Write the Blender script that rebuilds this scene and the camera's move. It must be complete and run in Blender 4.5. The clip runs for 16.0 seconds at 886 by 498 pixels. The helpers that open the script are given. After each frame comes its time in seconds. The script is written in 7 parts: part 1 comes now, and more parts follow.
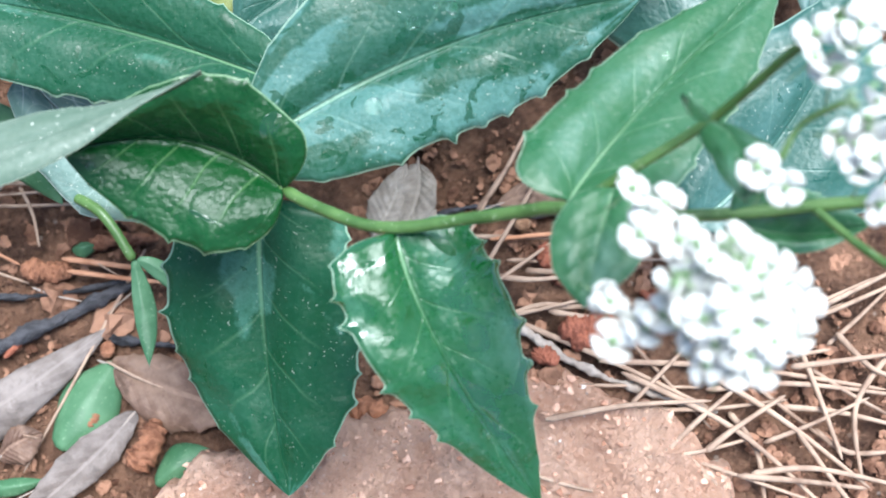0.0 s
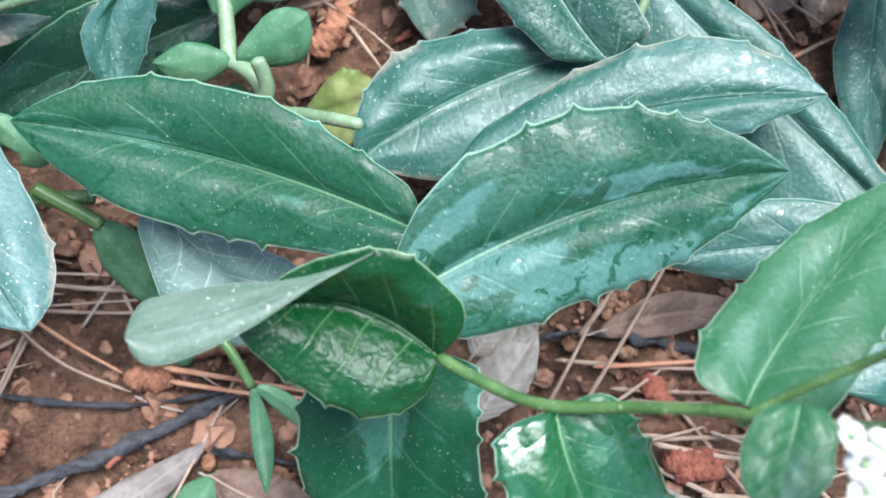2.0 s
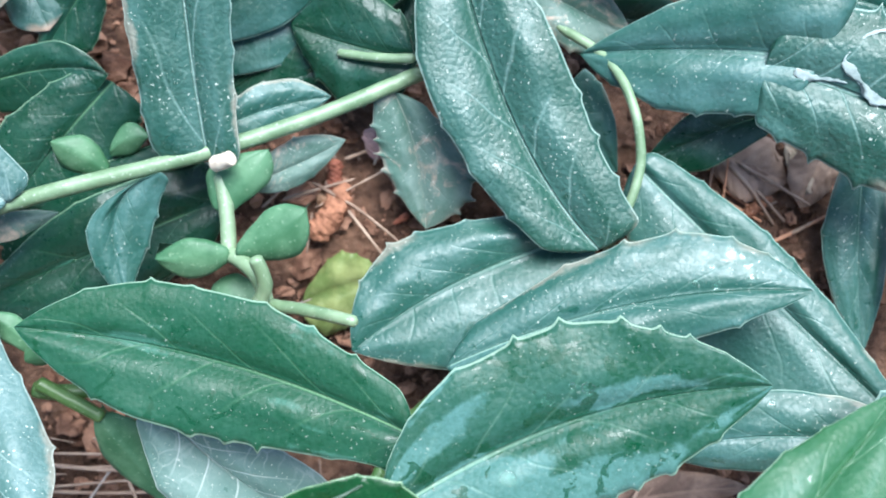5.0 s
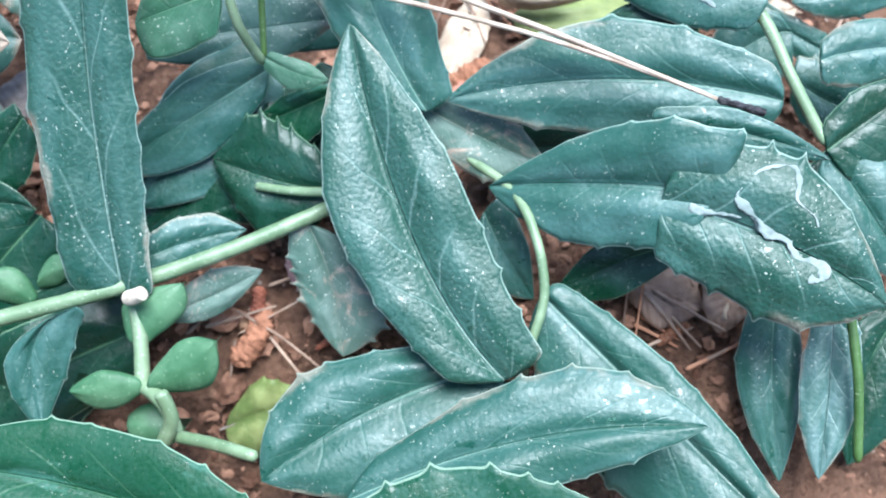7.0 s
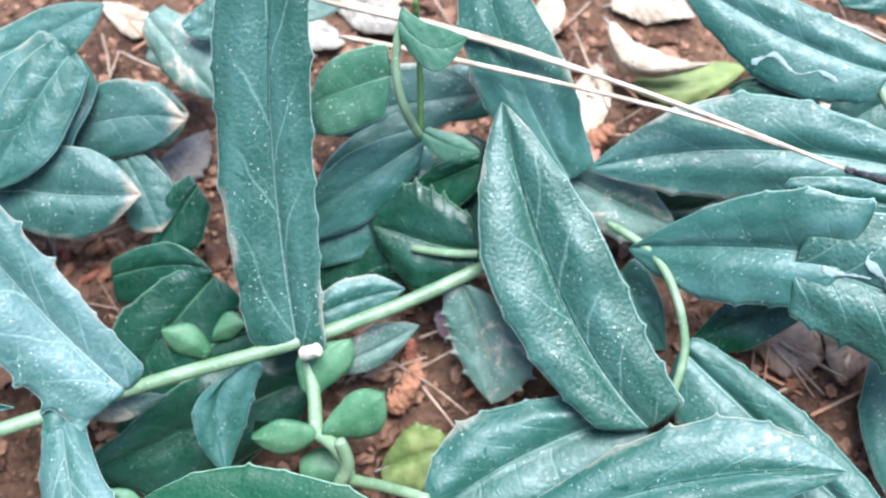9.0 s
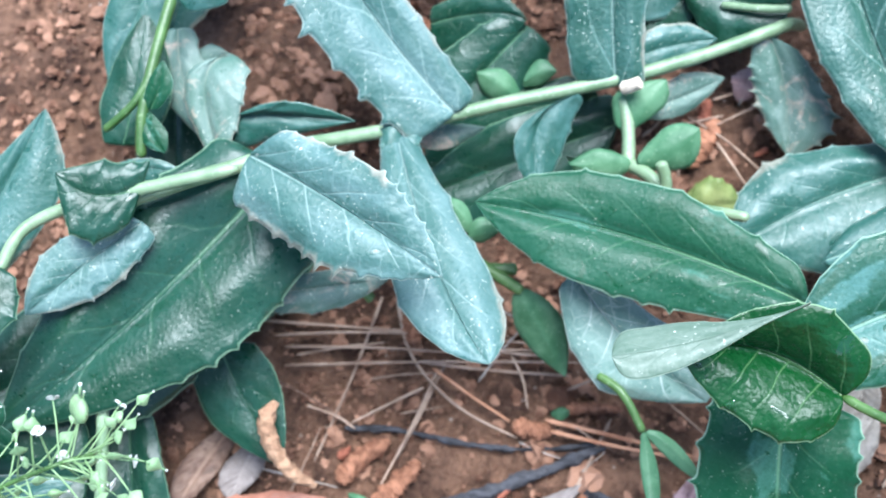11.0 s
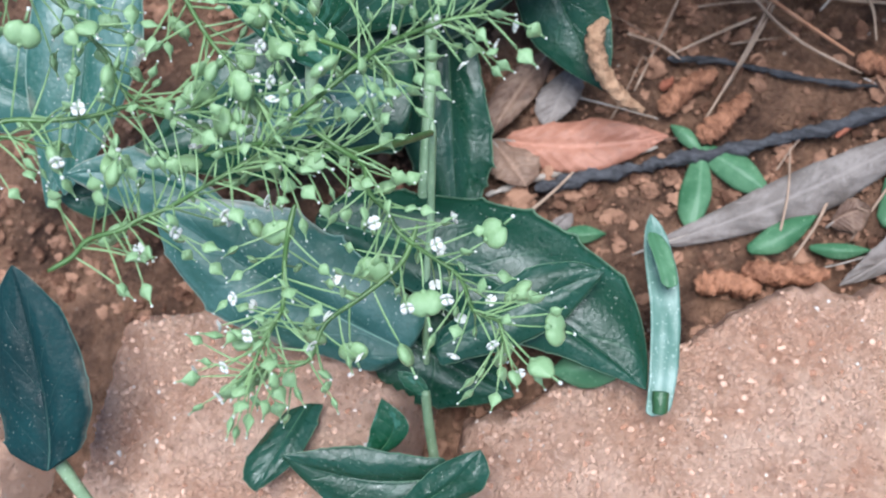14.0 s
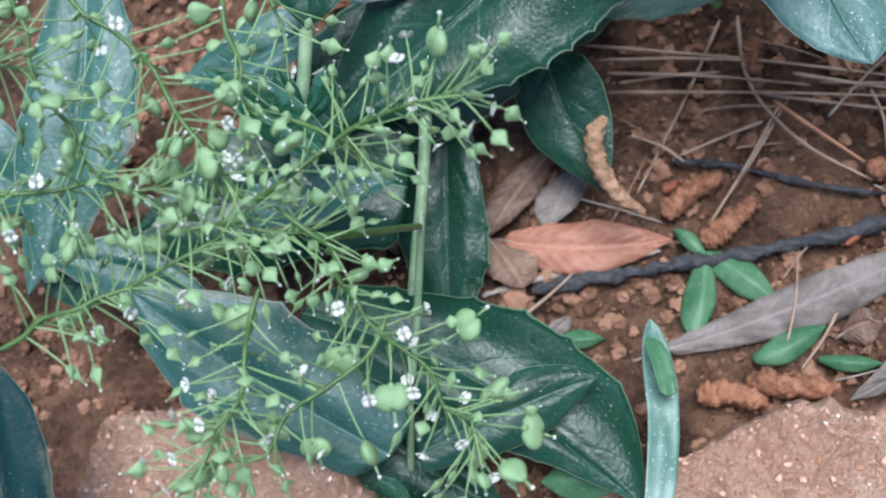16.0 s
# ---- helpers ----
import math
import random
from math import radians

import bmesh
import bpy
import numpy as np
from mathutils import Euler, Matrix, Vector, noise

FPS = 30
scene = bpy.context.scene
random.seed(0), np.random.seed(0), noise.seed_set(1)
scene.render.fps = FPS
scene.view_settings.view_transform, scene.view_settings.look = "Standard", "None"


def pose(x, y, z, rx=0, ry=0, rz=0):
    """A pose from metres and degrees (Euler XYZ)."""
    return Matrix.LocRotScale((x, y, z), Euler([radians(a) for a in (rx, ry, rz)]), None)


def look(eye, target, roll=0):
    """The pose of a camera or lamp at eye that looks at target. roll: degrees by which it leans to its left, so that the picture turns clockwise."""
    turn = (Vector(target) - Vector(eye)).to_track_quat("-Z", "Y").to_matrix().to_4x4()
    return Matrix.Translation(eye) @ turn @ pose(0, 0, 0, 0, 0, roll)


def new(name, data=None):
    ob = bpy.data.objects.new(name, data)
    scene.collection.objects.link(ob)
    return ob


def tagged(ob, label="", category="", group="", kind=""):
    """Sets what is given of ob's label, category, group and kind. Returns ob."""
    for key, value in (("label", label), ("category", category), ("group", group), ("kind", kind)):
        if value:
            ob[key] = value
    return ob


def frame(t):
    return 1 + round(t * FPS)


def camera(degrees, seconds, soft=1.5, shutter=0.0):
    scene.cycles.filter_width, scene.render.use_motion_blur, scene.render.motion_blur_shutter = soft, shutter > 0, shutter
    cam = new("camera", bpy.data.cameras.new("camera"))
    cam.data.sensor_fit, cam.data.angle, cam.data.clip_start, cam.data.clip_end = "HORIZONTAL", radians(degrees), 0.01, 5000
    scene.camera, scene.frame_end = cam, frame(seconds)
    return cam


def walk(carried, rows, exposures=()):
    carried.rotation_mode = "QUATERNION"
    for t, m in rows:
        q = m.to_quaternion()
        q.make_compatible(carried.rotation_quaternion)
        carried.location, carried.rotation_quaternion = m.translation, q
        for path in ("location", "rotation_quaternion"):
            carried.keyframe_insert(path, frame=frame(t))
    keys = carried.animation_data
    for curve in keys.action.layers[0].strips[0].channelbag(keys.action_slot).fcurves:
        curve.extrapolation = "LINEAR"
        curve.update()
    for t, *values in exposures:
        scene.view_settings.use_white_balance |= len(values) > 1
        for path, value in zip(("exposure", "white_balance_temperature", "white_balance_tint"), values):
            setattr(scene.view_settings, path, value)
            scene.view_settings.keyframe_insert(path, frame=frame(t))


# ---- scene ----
LENS = 44.85
cam = camera(LENS, 16.0, soft=1.8)
cam.data.dof.use_dof, cam.data.dof.focus_distance, cam.data.dof.aperture_fstop = True, 0.178, 26.0
PATH = [
    (0.0, pose(0.0058, -0.0617, 0.2122, 21.16, -5.73, -2.21)),
    (0.5, pose(0.0022, -0.0544, 0.2148, 21.69, -5.97, -1.60)),
    (1.0, pose(-0.0013, -0.0525, 0.2157, 21.65, -6.40, -1.48)),
    (1.5, pose(-0.0095, -0.0476, 0.2172, 21.74, -6.68, -0.90)),
    (2.0, pose(-0.0176, -0.0417, 0.2196, 21.70, -6.98, -0.61)),
    (2.5, pose(-0.0246, -0.0391, 0.2200, 22.52, -6.81, -0.47)),
    (3.0, pose(-0.0202, -0.0435, 0.2169, 23.41, -5.38, -0.07)),
    (3.5, pose(-0.0211, -0.0383, 0.2197, 22.01, -6.27, 0.21)),
    (4.0, pose(-0.0145, -0.0343, 0.2242, 22.92, -5.72, 0.14)),
    (4.5, pose(-0.0139, -0.0294, 0.2286, 25.47, -5.71, -0.15)),
    (5.0, pose(-0.0142, -0.0255, 0.2313, 26.23, -5.90, -0.56)),
    (5.2, pose(-0.0121, -0.0240, 0.2336, 27.04, -5.41, -0.60)),
    (7.3, pose(0.0128, -0.0152, 0.2431, 29.86, -3.50, 0.44)),
    (7.5, pose(0.0106, -0.0139, 0.2438, 29.80, -3.52, 0.45)),
    (8.0, pose(0.0078, -0.0105, 0.2464, 29.44, -3.90, 0.72)),
    (8.5, pose(0.0073, -0.0093, 0.2544, 30.64, -2.51, 0.20)),
    (9.0, pose(-0.0133, -0.0200, 0.2622, 30.94, -1.82, 0.94)),
    (9.5, pose(-0.0395, -0.0417, 0.2574, 30.84, -0.66, 2.73)),
    (9.7, pose(-0.0494, -0.0511, 0.2544, 30.53, -0.93, 3.55)),
    (11.8, pose(-0.0640, -0.0809, 0.2439, 25.26, 3.53, 7.21)),
    (12.0, pose(-0.0660, -0.0844, 0.2401, 23.64, 4.28, 7.37)),
    (12.5, pose(-0.0654, -0.0893, 0.2345, 21.78, 5.02, 8.42)),
    (13.0, pose(-0.0733, -0.0908, 0.2321, 19.27, 6.55, 9.76)),
    (13.5, pose(-0.0817, -0.0945, 0.2298, 16.36, 8.31, 11.29)),
    (14.0, pose(-0.0834, -0.0935, 0.2306, 14.80, 10.19, 12.32)),
    (14.5, pose(-0.0803, -0.0943, 0.2278, 16.62, 10.88, 13.32)),
    (15.0, pose(-0.0824, -0.0932, 0.2280, 17.49, 10.29, 13.66)),
    (15.5, pose(-0.0866, -0.0865, 0.2311, 18.08, 10.82, 14.04)),
    (16.0, pose(-0.0767, -0.0934, 0.2204, 21.50, 11.32, 14.38)),
]

walk(cam, PATH, [(0.0, 2.58, 6500, 10), (1.0, 2.58, 6500, 10), (3.5, 2.45, 6500, 10), (5.0, 2.60, 6350, 10), (7.5, 2.56, 6150, 10), (8.5, 2.52, 6200, 10), (9.0, 2.66, 6250, 10), (9.5, 2.64, 6200, 10), (12.0, 2.78, 6150, 10), (12.6, 2.70, 6150, 10), (13.5, 2.20, 6350, 10), (14.5, 1.90, 6350, 10), (16.0, 1.80, 6350, 10)])

# ---- daylight: bright overcast ----
world = bpy.data.worlds.new("sky")
world.use_nodes = True
scene.world = world
wn = world.node_tree
sky = wn.nodes.new("ShaderNodeTexSky")
sky.sky_type, sky.sun_disc = "NISHITA", False
sky.sun_elevation, sky.sun_rotation = radians(83), radians(45)
wn.nodes["Background"].inputs[1].default_value = 0.053
wn.links.new(sky.outputs[0], wn.nodes["Background"].inputs[0])
sun = new("sun", bpy.data.lights.new("sun", "SUN"))
sun.data.energy, sun.data.angle, sun.data.color = 1.75, radians(40), (0.90, 0.95, 1.0)
sun.matrix_world = look((0.08, 0.08, 1.0), (0, 0, 0))


# ---- node helpers ----
class Mat:
    """A principled material with a few short node helpers."""
    def __init__(self, name, rough=0.5, spec=0.5):
        self.m = bpy.data.materials.new(name)
        self.m.use_nodes = True
        self.t = self.m.node_tree
        self.p = self.t.nodes["Principled BSDF"]
        self.p.inputs["Roughness"].default_value = rough
        self.p.inputs["Specular IOR Level"].default_value = spec
        self.co = self.t.nodes.new("ShaderNodeTexCoord")

    def put(self, a, b):
        if isinstance(a, (int, float, tuple)):
            b.default_value = a
        else:
            self.t.links.new(a, b)

    def noise(self, scale, detail=4, rough=0.55, stretch=None, dist=0.0):
        n = self.t.nodes.new("ShaderNodeTexNoise")
        n.inputs["Scale"].default_value, n.inputs["Detail"].default_value = scale, detail
        n.inputs["Roughness"].default_value, n.inputs["Distortion"].default_value = rough, dist
        v = self.co.outputs["Object"]
        if stretch:
            mp = self.t.nodes.new("ShaderNodeMapping")
            mp.inputs["Scale"].default_value = stretch
            self.t.links.new(v, mp.inputs[0])
            v = mp.outputs[0]
        self.t.links.new(v, n.inputs["Vector"])
        return n.outputs["Fac"]

    def voronoi(self, scale, feature="F1"):
        n = self.t.nodes.new("ShaderNodeTexVoronoi")
        n.feature = feature
        n.inputs["Scale"].default_value = scale
        self.t.links.new(self.co.outputs["Object"], n.inputs["Vector"])
        return n.outputs["Distance"]

    def math(self, op, a, b=0.0, c=0.0):
        n = self.t.nodes.new("ShaderNodeMath")
        n.operation = op
        for k, v in enumerate((a, b, c)):
            self.put(v, n.inputs[k])
        return n.outputs[0]

    def step(self, x, lo, hi, out0=0.0, out1=1.0):
        n = self.t.nodes.new("ShaderNodeMapRange")
        n.interpolation_type = "SMOOTHSTEP"
        self.put(x, n.inputs[0])
        for k, v in enumerate((lo, hi, out0, out1)):
            n.inputs[k + 1].default_value = v
        return n.outputs[0]

    def mix(self, fac, a, b):
        n = self.t.nodes.new("ShaderNodeMix")
        n.data_type = "RGBA"
        self.put(fac, n.inputs[0])
        for v, s in ((a, n.inputs[6]), (b, n.inputs[7])):
            self.put((*v, 1.0) if isinstance(v, tuple) else v, s)
        return n.outputs[2]

    def random(self):
        return self.t.nodes.new("ShaderNodeObjectInfo").outputs["Random"]

    def island(self):
        return self.t.nodes.new("ShaderNodeNewGeometry").outputs["Random Per Island"]

    def uv(self):
        n = self.t.nodes.new("ShaderNodeSeparateXYZ")
        self.t.links.new(self.co.outputs["UV"], n.inputs[0])
        return n.outputs[0], n.outputs[1]

    def bump(self, height, strength=0.3, distance=0.0005):
        n = self.t.nodes.new("ShaderNodeBump")
        n.inputs["Strength"].default_value, n.inputs["Distance"].default_value = strength, distance
        self.put(height, n.inputs["Height"])
        if self.p.inputs["Normal"].is_linked:
            self.t.links.new(self.p.inputs["Normal"].links[0].from_socket, n.inputs["Normal"])
        self.t.links.new(n.outputs[0], self.p.inputs["Normal"])

    def color(self, c):
        self.put((*c, 1.0) if isinstance(c, tuple) else c, self.p.inputs["Base Color"])

    def rough(self, r):
        self.put(r, self.p.inputs["Roughness"])


def leaf_mat(name, dark, light, vein, rim, rough=0.42, wet=0.5, dust=0.5, worn=0.0, tip=0.0, bump=0.5, veins=0.10, shine=0.28, bloom_sheen_range=(0.40, 0.65), gloss=0.0, edge=0.0, net=0.0):
    """A living leaf: pale midrib, side veins and margin over two greens, the lighter partly painted sky sheen, with wet
    patches and dust specks.
    """
    m = Mat(name, rough, 0.5)
    u, v = m.uv()
    a = m.math("ABSOLUTE", m.math("MULTIPLY_ADD", v, 2.0, -1.0))
    rib = m.math("SUBTRACT", 1.0, m.step(m.math("MULTIPLY_ADD", u, 0.02, a), 0.012, 0.045))
    half = m.math("MULTIPLY", m.math("GREATER_THAN", v, 0.5), 0.43)
    run = m.math("MULTIPLY_ADD", u, 5.2, m.math("MULTIPLY_ADD", m.math("POWER", a, 0.8), -1.25, half))
    run = m.math("ADD", run, m.math("MULTIPLY", m.noise(45, 2), 0.9))
    gap = m.math("ABSOLUTE", m.math("SUBTRACT", m.math("FRACT", run), 0.5))
    side = m.math("MULTIPLY", m.math("SUBTRACT", 1.0, m.step(gap, 0.0, 0.055)), m.step(a, 0.85, 0.25))
    cloud = m.noise(55, 5, 0.6, dist=0.6)
    fine = m.noise(1150, 3, 0.6)
    film = m.step(m.noise(95 if gloss else 170, 4, 0.55, dist=1.2), 0.69 - 0.13 * wet, 0.715 - 0.13 * wet)
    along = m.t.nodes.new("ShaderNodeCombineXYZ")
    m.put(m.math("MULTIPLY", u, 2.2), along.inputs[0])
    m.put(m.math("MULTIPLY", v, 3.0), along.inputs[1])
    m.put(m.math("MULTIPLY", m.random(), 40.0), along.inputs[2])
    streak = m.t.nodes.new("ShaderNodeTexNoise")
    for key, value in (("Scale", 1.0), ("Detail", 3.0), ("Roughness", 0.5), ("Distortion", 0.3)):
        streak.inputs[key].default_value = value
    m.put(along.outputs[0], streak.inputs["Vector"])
    # waxy bloom mixed with sky sheen that is painted into the base colour
    bloom_sheen = m.math("MULTIPLY", m.step(m.math("ADD", streak.outputs["Fac"], m.math("MULTIPLY_ADD", m.noise(420, 5, 0.7), 0.20, -0.10)), bloom_sheen_range[0] - 0.08, bloom_sheen_range[1] + 0.06), m.step(m.noise(900, 4, 0.75), 0.30, 0.62, 0.6, 1.0))
    base = m.mix(m.math("MULTIPLY_ADD", m.step(cloud, 0.34, 0.68), 0.14, m.math("MULTIPLY", bloom_sheen, 0.70)), dark, light)
    base = m.mix(m.step(m.math("ADD", fine, m.math("MULTIPLY", m.random(), 0.3)), 0.45, 0.95, 0, 0.16), base, light)
    base = m.mix(m.math("MULTIPLY", film, 0.75), base, dark)
    base = m.mix(m.math("MULTIPLY", side, veins), base, vein)
    if net:
        web = m.t.nodes.new("ShaderNodeTexVoronoi")
        web.feature, web.inputs["Scale"].default_value = "DISTANCE_TO_EDGE", 240
        warp = m.t.nodes.new("ShaderNodeVectorMath")
        warp.operation, warp.inputs[1].default_value = "MULTIPLY_ADD", (0.006, 0.006, 0.006)
        cloth = m.t.nodes.new("ShaderNodeTexNoise")
        cloth.inputs["Scale"].default_value = 130
        m.put(m.co.outputs["Object"], cloth.inputs["Vector"])
        m.put(cloth.outputs["Color"], warp.inputs[0])
        m.put(m.co.outputs["Object"], warp.inputs[2])
        m.put(warp.outputs[0], web.inputs["Vector"])
        thread = m.math("MULTIPLY", m.step(web.outputs["Distance"], 0.0, 0.07, net, 0.0), m.step(m.noise(60, 3), 0.38, 0.62))
        base = m.mix(thread, base, vein)
    if worn:
        base = m.mix(m.step(m.noise(120, 5, 0.7, dist=1.0), 0.62 - 0.1 * worn, 0.70, 0, 0.85), base, (0.42, 0.31, 0.24))
    if tip:
        base = m.mix(m.step(m.math("ADD", u, m.math("MULTIPLY", cloud, 0.3)), 1.02, 1.15, 0, 0.9), base, (0.36, 0.26, 0.19))
    base = m.mix(m.math("MULTIPLY", rib, m.step(u, 0.05, 0.60, 0.60, 0.06)), base, vein)
    base = m.mix(m.step(m.math("MULTIPLY_ADD", m.noise(300, 2), 0.02, a), 0.979, 0.994, 0, 0.6), base, rim)
    if edge:
        scorch = m.math("MULTIPLY", m.step(m.math("MULTIPLY_ADD", m.noise(140, 4, 0.7), 0.5, a), 1.10, 1.24), m.step(m.noise(38, 3, 0.6), 0.50, 0.60, 0.0, edge))
        base = m.mix(scorch, base, (0.42, 0.34, 0.26))
    speck = m.math("MULTIPLY", m.step(m.noise(1600, 2, 0.5), 0.655, 0.71), m.step(m.noise(75, 4, 0.7), 0.44, 0.60, 0.12 * dust, dust))
    base = m.mix(m.math("MULTIPLY", speck, 0.8), base, (0.50, 0.53, 0.45))
    scuff = m.math("MULTIPLY", m.step(m.noise(240, 4, 0.75, dist=1.5), 0.66, 0.74), m.step(m.noise(40, 2), 0.52, 0.62, 0.0, 0.45 * dust))
    base = m.mix(scuff, base, (0.30, 0.34, 0.28))
    m.color(base)
    m.rough(m.math("MULTIPLY_ADD", film, -(rough - (0.05 if gloss else 0.24)), m.math("ADD", m.step(fine, 0.3, 0.7, -0.04, 0.08), m.step(m.noise(330, 5, 0.65, dist=0.7), 0.35, 0.65, rough - 0.02, rough + 0.12))))
    m.bump(m.math("MULTIPLY", m.step(gap, 0.0, 0.5), m.step(a, 1.0, 0.5)), bump * 0.16, 0.0010)
    m.bump(m.math("ADD", m.math("MULTIPLY", rib, -0.6), m.math("MULTIPLY", side, -0.10)), bump, 0.0010)
    pebble = m.math("MULTIPLY_ADD", m.voronoi(1000), -0.8, fine)
    m.bump(m.math("MULTIPLY_ADD", film, 0.12, m.math("MULTIPLY", pebble, m.math("MULTIPLY_ADD", film, -0.9, 1.0))), bump * 0.42, 0.0004)
    m.bump(m.noise(260, 4, 0.6, dist=0.8), bump * 0.20, 0.0012)
    m.bump(m.noise(85, 2, 0.5), bump * 0.18, 0.0018)
    if gloss:
        m.bump(m.noise(130, 2), 0.4, 0.0030)
    m.put(m.math("MULTIPLY_ADD", film, 0.5 if gloss else 0.12, m.math("MULTIPLY_ADD", bloom_sheen, 0.8 * shine, 0.26 + 0.7 * shine)), m.p.inputs["Specular IOR Level"])
    m.p.inputs["Subsurface Weight"].default_value = 0.0
    m.p.inputs["Coat Weight"].default_value = 0.0
    return m.m


# the pale bluish second colour of these two paints in sky reflection
FRESH = leaf_mat("fresh_leaf", (0.002, 0.043, 0.015), (0.050, 0.145, 0.105), (0.17, 0.32, 0.17), (0.28, 0.40, 0.29), 0.36, 0.6, 0.35, shine=-0.08, bloom_sheen_range=(0.63, 0.56))
SHEEN = leaf_mat("painted_sheen_leaf", (0.002, 0.045, 0.017), (0.078, 0.185, 0.165), (0.24, 0.38, 0.27), (0.30, 0.42, 0.31), 0.38, 0.8, 0.35, shine=0.02, bloom_sheen_range=(0.58, 0.52))
WET = leaf_mat("wet_leaf", (0.003, 0.060, 0.012), (0.045, 0.140, 0.085), (0.17, 0.32, 0.17), (0.29, 0.40, 0.28), 0.26, 0.95, 0.2, shine=0.26, bloom_sheen_range=(0.54, 0.64), gloss=1.0)
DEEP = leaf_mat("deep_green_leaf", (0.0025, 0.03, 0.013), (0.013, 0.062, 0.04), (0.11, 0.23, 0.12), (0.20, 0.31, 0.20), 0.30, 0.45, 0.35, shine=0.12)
BLUE = leaf_mat("bluish_leaf", (0.008, 0.060, 0.040), (0.056, 0.142, 0.126), (0.19, 0.33, 0.26), (0.29, 0.40, 0.33), 0.40, 0.4, 0.7, shine=0.28, bloom_sheen_range=(0.42, 0.66), edge=0.4)
VEINED = leaf_mat("veined_leaf", (0.006, 0.05, 0.03), (0.045, 0.122, 0.1), (0.25, 0.38, 0.33), (0.32, 0.42, 0.36), 0.38, 0.35, 1.0, veins=0.3, shine=0.28, bump=0.9, bloom_sheen_range=(0.42, 0.70), edge=0.4, net=0.08)
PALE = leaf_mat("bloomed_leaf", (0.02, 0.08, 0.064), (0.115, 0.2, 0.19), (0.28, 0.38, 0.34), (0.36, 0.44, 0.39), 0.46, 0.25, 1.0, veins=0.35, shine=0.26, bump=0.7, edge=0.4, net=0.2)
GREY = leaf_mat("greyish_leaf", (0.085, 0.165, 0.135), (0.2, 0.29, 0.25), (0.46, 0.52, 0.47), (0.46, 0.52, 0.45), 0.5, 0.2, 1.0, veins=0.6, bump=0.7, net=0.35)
LIGHT = leaf_mat("light_leaf", (0.010, 0.074, 0.020), (0.070, 0.158, 0.105), (0.20, 0.34, 0.19), (0.29, 0.40, 0.28), 0.40, 0.45, 0.2, shine=0.2, veins=0.12, bloom_sheen_range=(0.55, 0.70))
INNER = leaf_mat("glossy_inner_leaf", (0.002, 0.038, 0.008), (0.007, 0.062, 0.018), (0.15, 0.28, 0.12), (0.22, 0.34, 0.20), 0.28, 0.55, 0.12, veins=0.28, bump=0.8, shine=0.0, bloom_sheen_range=(0.60, 0.72), gloss=0.7)
DULL = leaf_mat("dull_green_leaf", (0.022, 0.090, 0.048), (0.070, 0.150, 0.100), (0.20, 0.31, 0.20), (0.26, 0.36, 0.25), 0.5, 0.1, 0.8, shine=0.06, bump=0.4)
UNDER = leaf_mat("leaf_underside", (0.05, 0.095, 0.062), (0.13, 0.18, 0.135), (0.26, 0.34, 0.26), (0.32, 0.40, 0.30), 0.5, 0.0, 0.9)
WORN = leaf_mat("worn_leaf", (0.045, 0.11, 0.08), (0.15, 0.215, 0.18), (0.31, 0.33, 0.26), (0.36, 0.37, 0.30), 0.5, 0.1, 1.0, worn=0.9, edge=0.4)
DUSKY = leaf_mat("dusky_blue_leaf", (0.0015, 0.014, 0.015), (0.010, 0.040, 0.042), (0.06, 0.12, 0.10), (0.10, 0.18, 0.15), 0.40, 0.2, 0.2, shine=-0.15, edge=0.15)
BROWNTIP = leaf_mat("browning_leaf", (0.012, 0.06, 0.045), (0.06, 0.13, 0.115), (0.18, 0.28, 0.21), (0.30, 0.36, 0.29), 0.44, 0.2, 0.8, tip=1.0, edge=0.4)


def stalk_mat(name, dark, light, pale, spec=0.5):
    m = Mat(name, 0.42, spec)
    c = m.mix(m.step(m.noise(160, 3, stretch=(1, 1, 1)), 0.35, 0.7), dark, light)
    c = m.mix(m.step(m.random(), 0.0, 1.0, 0.0, 0.35), c, light)
    c = m.mix(m.step(m.noise(1400, 2), 0.62, 0.72, 0, 0.5), c, pale)
    m.color(c)
    m.bump(m.noise(700, 3), 0.25, 0.0004)
    return m.m


STEM = stalk_mat("green_stem", (0.036, 0.092, 0.020), (0.080, 0.160, 0.044), (0.30, 0.38, 0.24))
PALESTEM = stalk_mat("pale_stem", (0.115, 0.190, 0.098), (0.215, 0.305, 0.180), (0.46, 0.52, 0.43))
POD = stalk_mat("green_pod", (0.135, 0.245, 0.105), (0.245, 0.375, 0.195), (0.42, 0.52, 0.34))
CUT = stalk_mat("cut_stem_end", (0.010, 0.046, 0.016), (0.030, 0.092, 0.034), (0.16, 0.25, 0.14))
PEDICEL = stalk_mat("pedicel", (0.14, 0.255, 0.095), (0.25, 0.385, 0.18), (0.42, 0.52, 0.33))
BLADE = stalk_mat("bleached_blade", (0.040, 0.120, 0.085), (0.15, 0.24, 0.205), (0.55, 0.64, 0.58))
FLESHY = stalk_mat("fleshy_leaf", (0.036, 0.112, 0.052), (0.088, 0.190, 0.102), (0.20, 0.30, 0.19), 0.22)


